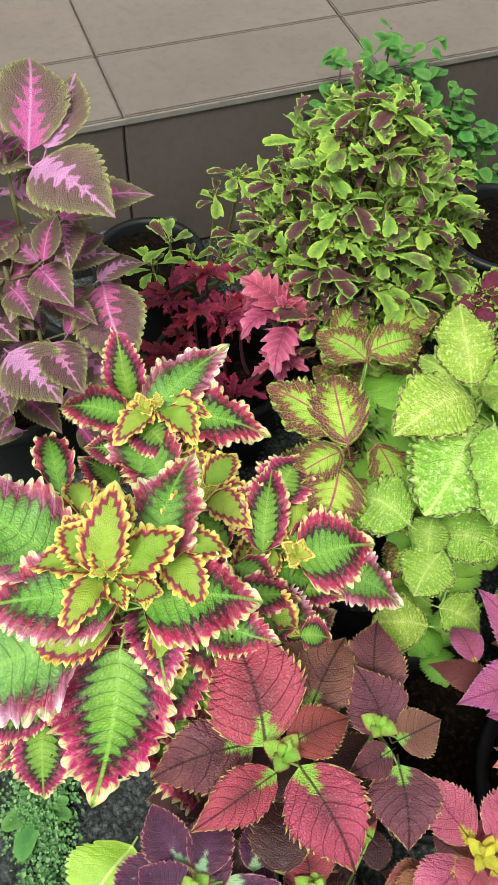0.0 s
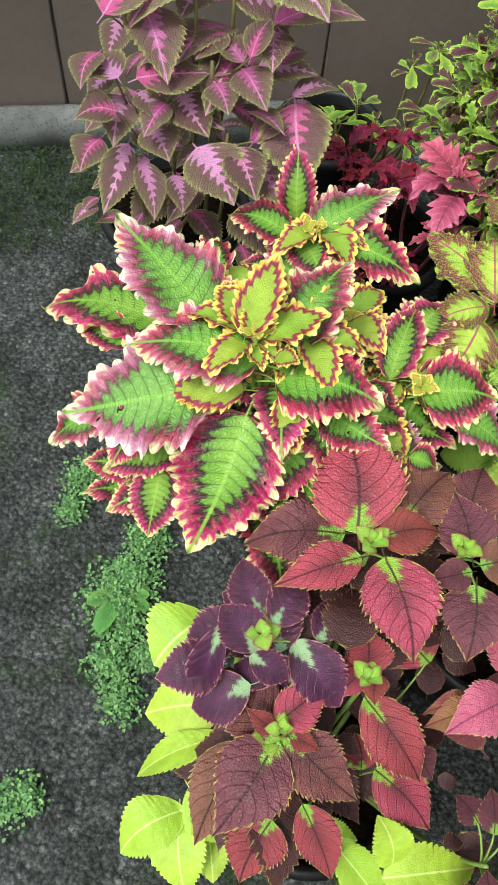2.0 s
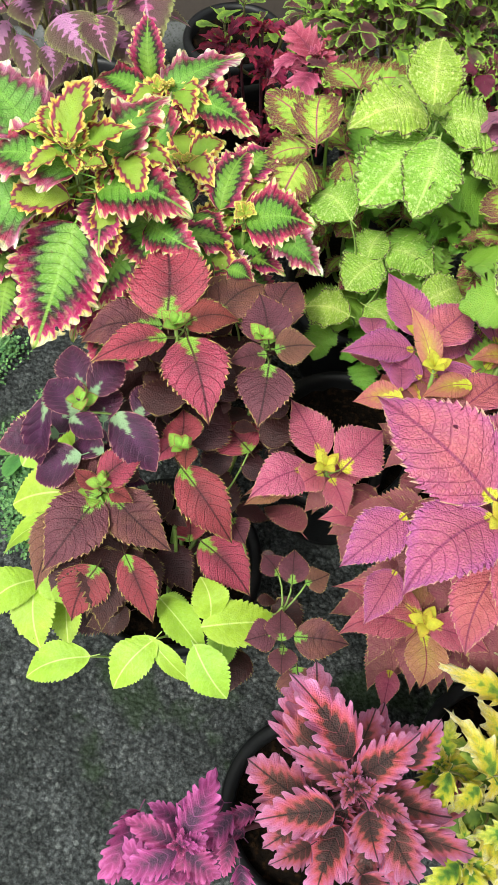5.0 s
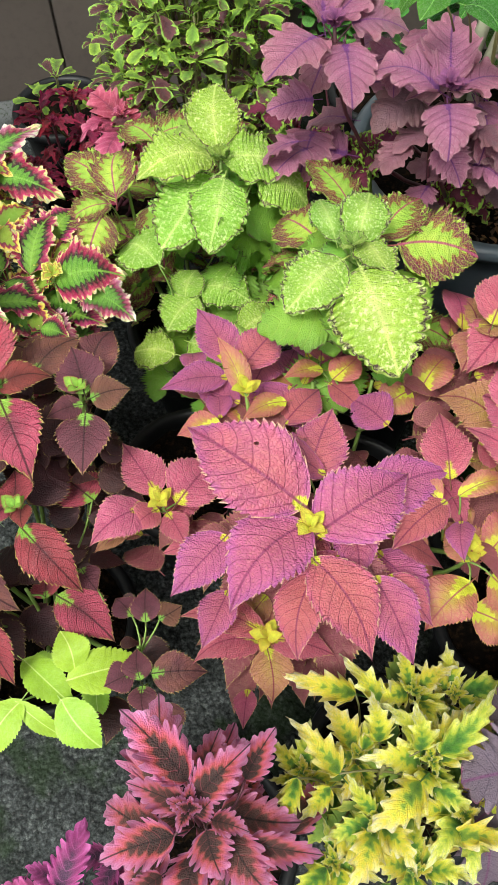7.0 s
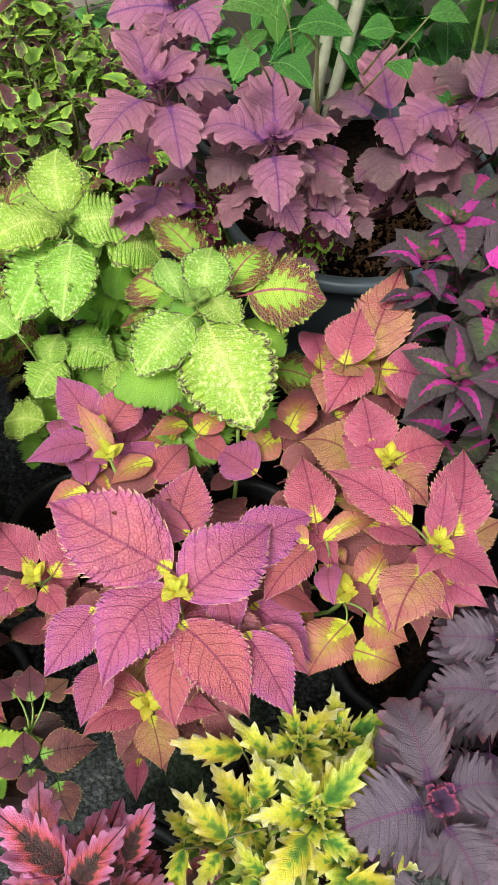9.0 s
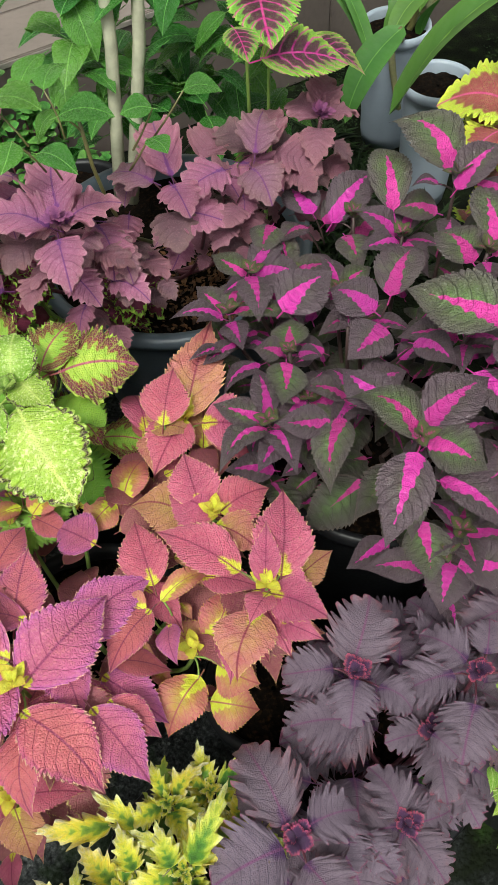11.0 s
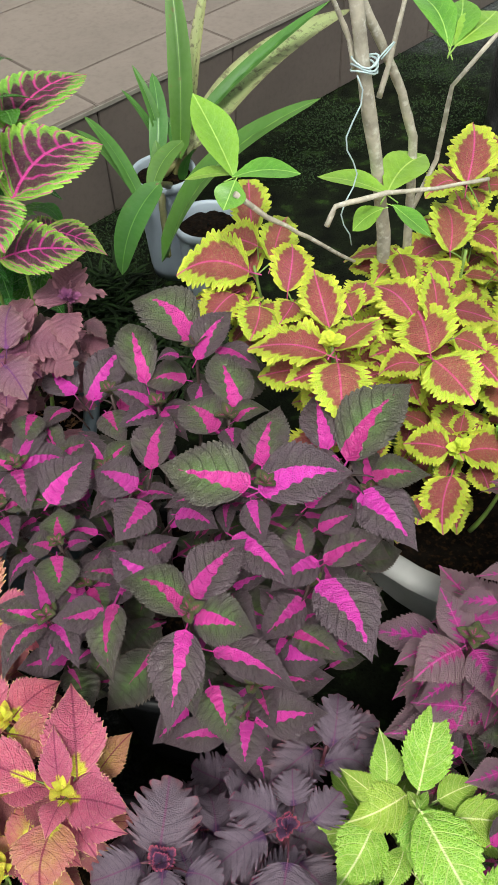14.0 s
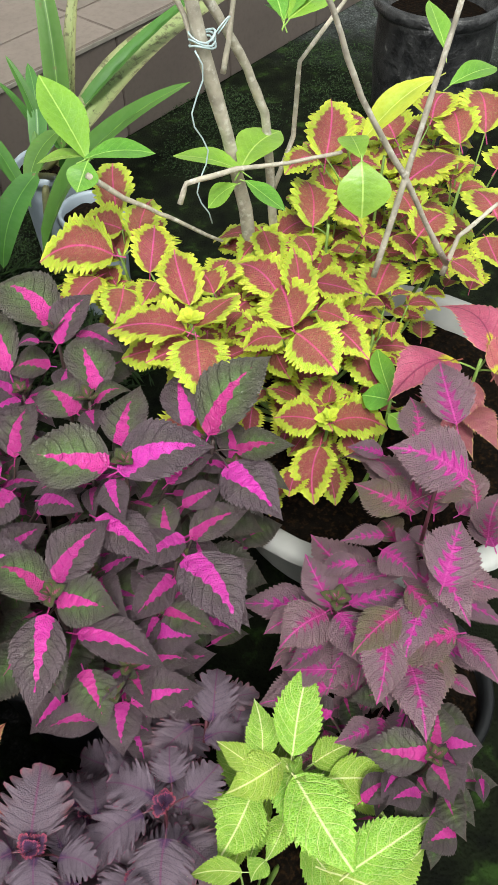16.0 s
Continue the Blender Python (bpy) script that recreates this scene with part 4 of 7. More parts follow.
def pot(x, y, z, radius, height, mat, label, base=0.72, rim=0.012, name="plant_pot", soil_drop=0.03):
    """A tapered pot with a rolled rim and soil; z is where it stands."""
    t = thing(name, (x, y, z), label, "pot")
    bm = bmesh.new()
    r, h = radius, height
    lathe(bm, [(0.01, 0.0), (r * base, 0.0), (r * (base + 0.06), h * 0.12), (r * 0.96, h - 0.045), (r * 0.98, h - 0.028)], (x, y, z))
    part("body", bm, mat, t)
    bm = bmesh.new()
    lathe(bm, [(r * 0.979, h - 0.03), (r + rim, h - 0.026), (r + rim * 1.2, h - 0.012), (r + rim * 0.8, h), (r, h + 0.001), (r - 0.006, h - 0.008), (r * 0.93, h - 0.05), (r * 0.86, h * 0.5)], (x, y, z))
    part("rim", bm, mat, t)
    bm = bmesh.new()
    rings = lathe(bm, [(r * 0.95, h - soil_drop), (r * 0.6, h - soil_drop + 0.004), (r * 0.3, h - soil_drop + 0.009), (0.004, h - soil_drop + 0.011)], (x, y, z), 40)
    for ring in rings[:-1]:
        for v in ring:
            v.co.z += 0.012 * noise.noise(v.co * 45)
    part("soil", bm, soil_mat, t, "dark crumbly potting soil")
    return t


def shoots_a(thing):
    shoot(thing, "kong", [(-0.215, 0.763, 0.860, -30, -12, 0.108, 0.102), (-0.231, 0.801, 0.860, 96, 12, 0.137, 0.090), (-0.247, 0.809, 0.860, 142, 10, 0.112, 0.101), (-0.384, 0.756, 0.860, 121, 6, 0.107, 0.063), (-0.210, 0.806, 0.860, 79, 10, 0.117, 0.068)])
    shoot(thing, "kong", [(-0.296, 0.780, 0.820, -122, -10, 0.132, 0.096), (-0.388, 0.668, 0.820, 66, 6, 0.094, 0.076), (-0.194, 0.762, 0.790, 30, -6, 0.121, 0.100), (-0.213, 0.701, 0.780, 82, 10, 0.066, 0.038), (-0.412, 0.776, 0.820, -132, -5, 0.048, 0.055), (-0.309, 0.797, 0.830, -148, -4, 0.079, 0.071), (-0.245, 0.826, 0.840, -127, 4, 0.083, 0.075), (-0.364, 0.776, 0.850, 81, 10, 0.085, 0.042)], buds=0)
    shoot(thing, "kong", [(-0.350, 0.667, 0.740, 33, -6, 0.096, 0.086), (-0.227, 0.723, 0.740, -46, -14, 0.067, 0.062), (-0.189, 0.753, 0.740, 49, -4, 0.052, 0.051), (-0.254, 0.686, 0.740, -51, -20, 0.045, 0.051), (-0.321, 0.702, 0.760, -135, -10, 0.042, 0.048), (-0.263, 0.758, 0.760, -122, -15, 0.053, 0.060)], buds=0)
    shoot(thing, "kong", [(-0.303, 0.701, 0.700, -43, -16, 0.070, 0.073), (-0.321, 0.676, 0.700, -104, -16, 0.056, 0.048), (-0.379, 0.643, 0.700, -155, -10, 0.056, 0.064), (-0.417, 0.694, 0.740, -97, -20, 0.055, 0.054), (-0.383, 0.671, 0.730, 138, -5, 0.058, 0.056), (-0.231, 0.728, 0.750, 153, 0, 0.056, 0.049), (-0.161, 0.748, 0.700, 31, -4, 0.069, 0.055), (-0.356, 0.690, 0.700, -41, -10, 0.063, 0.055)], buds=0)
    shoot(thing, "kong", [(-0.200, 0.691, 0.660, 53, 4, 0.076, 0.050), (-0.217, 0.669, 0.660, -52, -24, 0.076, 0.065), (-0.267, 0.651, 0.660, -37, -24, 0.089, 0.091), (-0.158, 0.752, 0.680, -64, -30, 0.116, 0.104), (-0.342, 0.672, 0.660, -43, -20, 0.055, 0.063)], buds=0)
    shoot(thing, "kong", [(-0.388, 0.690, 0.600, -98, -34, 0.103, 0.062), (-0.356, 0.664, 0.600, -58, -34, 0.081, 0.049), (-0.304, 0.654, 0.600, -59, -30, 0.053, 0.048), (-0.430, 0.692, 0.600, -111, -30, 0.054, 0.062)], buds=0)


def shoots_b(thing):
    shoot(thing, "frill", [(0.088, 0.433, 0.57, 10, -10, 0.114, 0.076), (0.056, 0.425, 0.57, 83, 5, 0.126, 0.062), (-0.044, 0.451, 0.57, 12, -16, 0.073, 0.051), (0.023, 0.407, 0.57, -30, -28, 0.065, 0.057), (0.004, 0.353, 0.57, 15, -25, 0.116, 0.057), (0.033, 0.345, 0.57, 2, -45, 0.112, 0.064), (0.011, 0.43, 0.57, 124, 0, 0.093, 0.051), (-0.2, 0.502, 0.57, 109, -19, 0.123, 0.055), (-0.073, 0.317, 0.57, -29, -66, 0.087, 0.063)])
    shoot(thing, "frill", [(-0.097, 0.307, 0.710, -176, -6, 0.146, 0.102), (-0.153, 0.342, 0.710, 149, 12, 0.171, 0.115), (-0.066, 0.345, 0.690, 74, 6, 0.145, 0.089), (-0.075, 0.309, 0.680, 7, -10, 0.128, 0.111), (-0.135, 0.285, 0.680, -164, -20, 0.187, 0.138)])
    shoot(thing, "frill", [(-0.097, 0.275, 0.650, -103, -42, 0.180, 0.130), (-0.209, 0.367, 0.650, 176, -15, 0.188, 0.101), (-0.247, 0.248, 0.630, -153, -35, 0.097, 0.070), (-0.182, 0.216, 0.580, -88, -40, 0.086, 0.066), (-0.169, 0.242, 0.590, -155, -20, 0.097, 0.057), (-0.246, 0.328, 0.650, 163, -15, 0.087, 0.050)], buds=0)
    shoot(thing, "frilly", [(-0.115, 0.321, 0.730, 81, 30, 0.095, 0.053), (-0.097, 0.326, 0.730, 30, 15, 0.077, 0.064), (-0.125, 0.334, 0.730, 141, 25, 0.049, 0.057), (-0.103, 0.324, 0.730, 109, 40, 0.048, 0.043), (-0.078, 0.301, 0.730, 2, 10, 0.028, 0.032)])
    shoot(thing, "frill", [(-0.120, 0.638, 0.590, 106, 45, 0.111, 0.058), (-0.092, 0.613, 0.590, 47, 5, 0.151, 0.085), (-0.068, 0.608, 0.590, -4, -12, 0.140, 0.087), (-0.122, 0.607, 0.590, 167, -8, 0.099, 0.073), (-0.106, 0.601, 0.590, -46, -20, 0.072, 0.074)])
    shoot(thing, "frill", [(0.099, 0.410, 0.575, 18, -8, 0.105, 0.109), (0.144, 0.397, 0.575, -22, -15, 0.093, 0.081), (0.099, 0.319, 0.575, 2, -25, 0.042, 0.048), (0.075, 0.495, 0.575, 60, 5, 0.074, 0.085), (0.066, 0.459, 0.575, 145, 10, 0.074, 0.075)])


def shoots_f(thing):
    shoot(thing, "maroon", [(0.054, 0.194, 0.610, 111, 4, 0.135, 0.116), (0.081, 0.190, 0.610, 25, -10, 0.074, 0.063), (0.092, 0.165, 0.610, -59, -22, 0.113, 0.093), (0.061, 0.160, 0.610, -148, -10, 0.099, 0.058)])
    shoot(thing, "maroonb", [(0.039, 0.198, 0.575, -164, -20, 0.119, 0.081), (0.106, 0.234, 0.575, 62, -12, 0.106, 0.086)], buds=0)
    shoot(thing, "maroonb", [(0.187, 0.211, 0.583, 115, 5, 0.078, 0.075), (0.200, 0.202, 0.583, 25, -5, 0.055, 0.058), (0.188, 0.190, 0.583, -155, -10, 0.052, 0.042), (0.197, 0.173, 0.583, -85, -20, 0.082, 0.083), (0.182, 0.252, 0.553, 82, -5, 0.100, 0.083), (0.117, 0.264, 0.563, 147, -10, 0.076, 0.083)])
    shoot(thing, "wine", [(-0.024, 0.082, 0.570, 123, 5, 0.067, 0.050), (-0.019, 0.046, 0.570, 146, 5, 0.061, 0.057), (-0.010, 0.076, 0.570, 72, -5, 0.065, 0.051), (-0.023, 0.035, 0.570, -9, -15, 0.047, 0.039), (-0.060, 0.060, 0.570, -98, -55, 0.107, 0.040), (0.020, 0.072, 0.540, -34, -28, 0.091, 0.064)])
    shoot(thing, "maroonb", [(0.025, -0.030, 0.495, -111, -15, 0.117, 0.096), (0.042, -0.020, 0.495, -22, -25, 0.109, 0.075), (0.017, -0.014, 0.465, 148, -8, 0.107, 0.085), (-0.011, -0.037, 0.455, -101, -25, 0.123, 0.079)])
    shoot(thing, "maroon", [(0.024, -0.009, 0.505, 50, 5, 0.073, 0.055), (0.021, -0.019, 0.505, 158, 10, 0.040, 0.027), (0.041, -0.019, 0.505, -10, -5, 0.035, 0.026)])
    shoot(thing, "maroon", [(0.107, 0.068, 0.510, 104, 0, 0.056, 0.061), (0.119, 0.070, 0.510, -80, -20, 0.034, 0.034), (0.099, 0.069, 0.510, -123, -10, 0.043, 0.035), (0.117, 0.047, 0.480, -35, -30, 0.122, 0.074)])
    shoot(thing, "maroon", [(0.159, -0.009, 0.380, -28, -25, 0.104, 0.077), (0.139, -0.011, 0.380, 111, -5, 0.044, 0.051), (0.188, 0.126, 0.430, 144, -10, 0.072, 0.083), (0.076, -0.078, 0.440, -49, -35, 0.099, 0.056), (0.043, -0.103, 0.440, -103, -30, 0.079, 0.076)], buds=0)
    shoot(thing, "maroonb", [(0.301, -0.122, 0.420, 105, 0, 0.041, 0.045), (0.289, -0.116, 0.420, -152, -12, 0.041, 0.047), (0.318, -0.113, 0.420, 10, -10, 0.073, 0.058), (0.306, -0.132, 0.420, -78, -25, 0.035, 0.041), (0.295, -0.044, 0.420, 100, -5, 0.050, 0.046), (0.314, -0.039, 0.420, 40, -5, 0.036, 0.041), (0.275, -0.038, 0.420, 140, -10, 0.038, 0.044), (0.193, 0.021, 0.420, -45, -15, 0.040, 0.046), (0.330, -0.140, 0.370, -67, -25, 0.053, 0.061)], buds=0)


def shoots_g(thing):
    shoot(thing, "chartreuse", [(-0.097, 0.119, 0.370, -124, -15, 0.092, 0.106), (-0.050, 0.017, 0.370, -161, -20, 0.101, 0.085), (-0.035, -0.020, 0.370, -144, -25, 0.126, 0.045), (-0.059, -0.110, 0.330, -133, -20, 0.095, 0.073), (-0.061, -0.114, 0.330, -68, -20, 0.095, 0.071), (-0.055, -0.087, 0.350, -36, -20, 0.076, 0.055)], buds=0)
    shoot(thing, "chartreuse", [(0.055, -0.200, 0.360, -151, -20, 0.095, 0.057), (0.133, -0.154, 0.360, -118, -25, 0.088, 0.060), (0.126, -0.099, 0.360, -33, -10, 0.094, 0.055), (0.198, -0.104, 0.360, 121, 15, 0.058, 0.056), (0.194, -0.118, 0.360, 21, -6, 0.112, 0.073), (0.190, -0.148, 0.360, -39, -25, 0.083, 0.062), (0.130, -0.156, 0.360, -25, -30, 0.084, 0.030)], buds=0)


def shoots_e(thing):
    shoot(thing, "lime", [(0.340, 0.556, 0.660, -95, -18, 0.122, 0.094), (0.320, 0.576, 0.645, -120, -18, 0.138, 0.135), (0.314, 0.602, 0.660, -148, 2, 0.120, 0.103), (0.330, 0.606, 0.660, 16, -12, 0.108, 0.117), (0.383, 0.583, 0.650, 3, -38, 0.106, 0.119), (0.321, 0.625, 0.660, 97, 22, 0.107, 0.090), (0.302, 0.627, 0.660, 144, 8, 0.057, 0.065)])
    shoot(thing, "lime", [(0.306, 0.487, 0.500, -13, -5, 0.081, 0.085), (0.300, 0.463, 0.500, -125, -15, 0.071, 0.082), (0.282, 0.462, 0.500, 77, 10, 0.054, 0.063), (0.378, 0.400, 0.500, 49, -5, 0.072, 0.073), (0.396, 0.401, 0.500, -150, -10, 0.039, 0.045), (0.274, 0.372, 0.470, 172, -15, 0.070, 0.080), (0.297, 0.396, 0.470, -24, -20, 0.064, 0.073), (0.243, 0.474, 0.560, 145, -10, 0.079, 0.091)], buds=0)


def shoots_d(thing):
    shoot(thing, "burglime", [(0.166, 0.568, 0.6, 96, -2, 0.114, 0.083), (0.159, 0.586, 0.6, 143, -2, 0.122, 0.084), (0.157, 0.555, 0.6, -154, -15, 0.076, 0.062), (0.152, 0.529, 0.6, -110, -37, 0.082, 0.09), (0.203, 0.705, 0.6, 135, -12, 0.095, 0.084), (0.204, 0.72, 0.6, 25, -7, 0.093, 0.074)])
    shoot(thing, "burglime", [(0.27, 0.828, 0.52, 33, -3, 0.088, 0.067), (0.247, 0.771, 0.52, -10, -12, 0.06, 0.06), (0.181, 0.813, 0.52, 61, 0, 0.083, 0.062), (0.204, 0.552, 0.52, -42, -7, 0.07, 0.062)])
    shoot(thing, "burglime", [(0.125, 0.616, 0.5, -32, -17, 0.101, 0.089), (0.246, 0.529, 0.5, -116, 5, 0.048, 0.062), (0.317, 0.56, 0.5, 42, -13, 0.071, 0.066)])


def shoots_v(thing):
    shoot(thing, "limeb", [(0.546, 0.358, 0.695, -67, -18, 0.151, 0.133), (0.518, 0.374, 0.695, -132, -14, 0.103, 0.098), (0.538, 0.404, 0.695, 81, 15, 0.082, 0.072), (0.509, 0.412, 0.695, 114, 12, 0.066, 0.052), (0.545, 0.417, 0.695, -58, -0, 0.078, 0.065)])
    shoot(thing, "burglime", [(0.601, 0.446, 0.660, -0, -8, 0.111, 0.126), (0.571, 0.455, 0.660, 54, 4, 0.097, 0.094), (0.528, 0.517, 0.660, 130, 5, 0.108, 0.086), (0.491, 0.479, 0.620, 137, -10, 0.090, 0.101)], buds=0)


def shoots_h(thing):
    shoot(thing, "salmonpink", [(0.491, 0.054, 0.615, 148, 0, 0.179, 0.123), (0.496, 0.025, 0.615, -126, -14, 0.135, 0.110), (0.516, 0.019, 0.615, 42, -4, 0.141, 0.109), (0.513, -0.019, 0.615, -52, -24, 0.130, 0.087)])
    shoot(thing, "salmonpink", [(0.569, 0.075, 0.585, 31, -6, 0.131, 0.080), (0.586, -0.022, 0.585, -59, -24, 0.108, 0.075), (0.403, 0.014, 0.585, -129, -15, 0.096, 0.068), (0.498, 0.109, 0.585, 76, 4, 0.105, 0.084), (0.667, 0.087, 0.585, -135, -14, 0.090, 0.064)], buds=0)
    shoot(thing, "salmon", [(0.455, -0.066, 0.490, 174, -8, 0.113, 0.056), (0.470, -0.075, 0.490, -6, -10, 0.083, 0.055), (0.465, -0.089, 0.490, -79, -30, 0.065, 0.057)])
    shoot(thing, "salmon", [(0.290, 0.118, 0.485, 130, 2, 0.097, 0.067), (0.278, 0.093, 0.485, -139, -10, 0.092, 0.070), (0.312, 0.087, 0.485, -53, -18, 0.055, 0.044), (0.296, 0.092, 0.485, -134, -8, 0.048, 0.051), (0.323, 0.107, 0.485, 63, -8, 0.093, 0.085)])
    shoot(thing, "salmonpink", [(0.371, 0.272, 0.555, -167, -8, 0.096, 0.073), (0.375, 0.302, 0.555, 126, 8, 0.102, 0.068), (0.395, 0.294, 0.555, 57, 8, 0.084, 0.073)])
    shoot(thing, "salmonyel", [(0.405, 0.236, 0.570, 122, 14, 0.096, 0.037)])
    shoot(thing, "salmonyel", [(0.505, 0.302, 0.550, -159, 0, 0.058, 0.042), (0.524, 0.289, 0.550, 50, 5, 0.056, 0.054), (0.634, 0.299, 0.520, -143, -18, 0.061, 0.063), (0.650, 0.302, 0.520, 58, -2, 0.078, 0.064)], buds=0)
    shoot(thing, "salmonpink", [(0.504, 0.337, 0.530, 97, 0, 0.093, 0.066), (0.485, 0.341, 0.530, 117, -5, 0.095, 0.062), (0.520, 0.293, 0.530, -34, -15, 0.065, 0.044), (0.426, 0.352, 0.510, -111, -12, 0.060, 0.069), (0.465, 0.279, 0.530, -127, -15, 0.075, 0.086), (0.601, 0.232, 0.530, 139, -8, 0.069, 0.073), (0.461, 0.222, 0.530, 56, -5, 0.079, 0.069)], buds=0)
    shoot(thing, "salmon", [(0.777, 0.199, 0.600, 139, -8, 0.082, 0.092), (0.757, 0.217, 0.600, 95, 8, 0.085, 0.077), (0.785, 0.203, 0.600, 20, -8, 0.078, 0.077), (0.775, 0.182, 0.600, -42, -14, 0.066, 0.074)])
    shoot(thing, "salmon", [(0.786, 0.108, 0.610, 138, -6, 0.129, 0.075), (0.841, 0.092, 0.610, 76, 5, 0.119, 0.088), (0.822, 0.066, 0.610, -35, -8, 0.083, 0.082), (0.798, 0.044, 0.610, -120, -22, 0.084, 0.083), (0.817, 0.079, 0.622, 76, 18, 0.078, 0.043), (0.816, 0.061, 0.622, -130, 10, 0.050, 0.044), (0.856, 0.095, 0.560, 30, -4, 0.078, 0.056)])
    shoot(thing, "salmon", [(0.677, 0.131, 0.575, 97, -2, 0.103, 0.071), (0.744, 0.209, 0.575, 151, -4, 0.097, 0.096), (0.721, 0.364, 0.575, -111, -22, 0.060, 0.069), (0.730, 0.348, 0.625, 71, 8, 0.093, 0.076)], buds=0)
    shoot(thing, "salmonyel", [(0.714, 0.050, 0.505, 123, 2, 0.061, 0.063), (0.737, 0.061, 0.505, 59, 4, 0.086, 0.067), (0.742, 0.029, 0.505, -34, -12, 0.060, 0.069), (0.712, 0.017, 0.505, -132, -20, 0.083, 0.072), (0.724, -0.007, 0.475, -17, -18, 0.066, 0.071), (0.687, 0.100, 0.585, 22, -8, 0.079, 0.038), (0.662, 0.090, 0.585, 148, -5, 0.036, 0.041)])
    shoot(thing, "salmon", [(0.765, 0.376, 0.600, 66, 8, 0.170, 0.093), (0.758, 0.363, 0.600, -129, -16, 0.094, 0.083), (0.788, 0.352, 0.600, -16, -12, 0.093, 0.097), (0.729, 0.380, 0.560, 111, -6, 0.078, 0.064)])


def shoots_i(thing):
    shoot(thing, "coral", [(0.399, -0.264, 0.600, 143, 8, 0.102, 0.053), (0.409, -0.279, 0.600, 48, 8, 0.076, 0.045), (0.402, -0.289, 0.600, 165, -4, 0.070, 0.035), (0.393, -0.315, 0.600, -158, -12, 0.081, 0.048), (0.424, -0.307, 0.600, -62, -18, 0.048, 0.048)])
    shoot(thing, "coral", [(0.456, -0.253, 0.575, 63, 8, 0.062, 0.038), (0.444, -0.304, 0.575, -45, -18, 0.073, 0.050), (0.463, -0.312, 0.575, -1, -14, 0.083, 0.033), (0.412, -0.294, 0.605, 45, 20, 0.023, 0.027), (0.428, -0.297, 0.595, -10, 0, 0.040, 0.027)], buds=0)
    shoot(thing, "corald", [(0.246, -0.371, 0.410, 78, 4, 0.082, 0.045), (0.240, -0.383, 0.410, 172, -4, 0.066, 0.032), (0.246, -0.389, 0.410, -143, -14, 0.072, 0.040), (0.255, -0.386, 0.410, -18, -14, 0.052, 0.037), (0.252, -0.381, 0.410, 34, 10, 0.030, 0.025)])


def shoots_j(thing):
    shoot(thing, "duckyellow", [(0.667, -0.198, 0.530, 52, 10, 0.101, 0.042), (0.557, -0.230, 0.530, 140, 4, 0.084, 0.040), (0.645, -0.229, 0.530, -138, -14, 0.083, 0.053), (0.511, -0.239, 0.530, -106, -25, 0.059, 0.030), (0.645, -0.197, 0.530, 101, 14, 0.055, 0.039)], buds=0)
    shoot(thing, "duckyellow", [(0.549, -0.242, 0.510, -132, -14, 0.051, 0.031), (0.658, -0.225, 0.510, -24, -14, 0.060, 0.033), (0.602, -0.188, 0.510, 103, 10, 0.057, 0.040), (0.576, -0.129, 0.480, 169, -4, 0.100, 0.042), (0.680, -0.279, 0.510, -8, -14, 0.075, 0.037), (0.560, -0.278, 0.510, -60, -24, 0.063, 0.052), (0.617, -0.149, 0.480, 133, 0, 0.093, 0.042)], buds=0)


def shoots_k(thing):
    shoot(thing, "darkfrill", [(0.772, -0.207, 0.55, -167, -8, 0.088, 0.101), (0.781, -0.184, 0.55, 107, -4, 0.103, 0.083), (0.805, -0.191, 0.55, 6, -15, 0.063, 0.069), (0.793, -0.227, 0.55, -64, -17, 0.07, 0.072)])
    shoot(thing, "darkfrill", [(0.900, -0.033, 0.575, 60, 4, 0.093, 0.094), (0.877, -0.031, 0.575, 172, -8, 0.065, 0.062), (0.899, -0.050, 0.575, -112, -14, 0.057, 0.065), (0.924, -0.065, 0.575, -46, -14, 0.048, 0.053)])
    shoot(thing, "darkfrill", [(1.055, -0.042, 0.520, 134, -4, 0.068, 0.067), (1.033, -0.054, 0.520, -173, -10, 0.090, 0.072), (1.045, -0.096, 0.520, -121, -12, 0.075, 0.086), (1.083, -0.039, 0.520, 66, 8, 0.047, 0.055), (1.095, -0.066, 0.520, 18, -4, 0.057, 0.059)])
    shoot(thing, "darkfrill", [(1.172, 0.015, 0.490, 55, 8, 0.078, 0.069), (1.195, 0.038, 0.490, -15, -8, 0.062, 0.054), (1.144, 0.027, 0.490, -170, -12, 0.087, 0.066), (1.151, 0.000, 0.490, -26, -14, 0.062, 0.055)], buds=0)


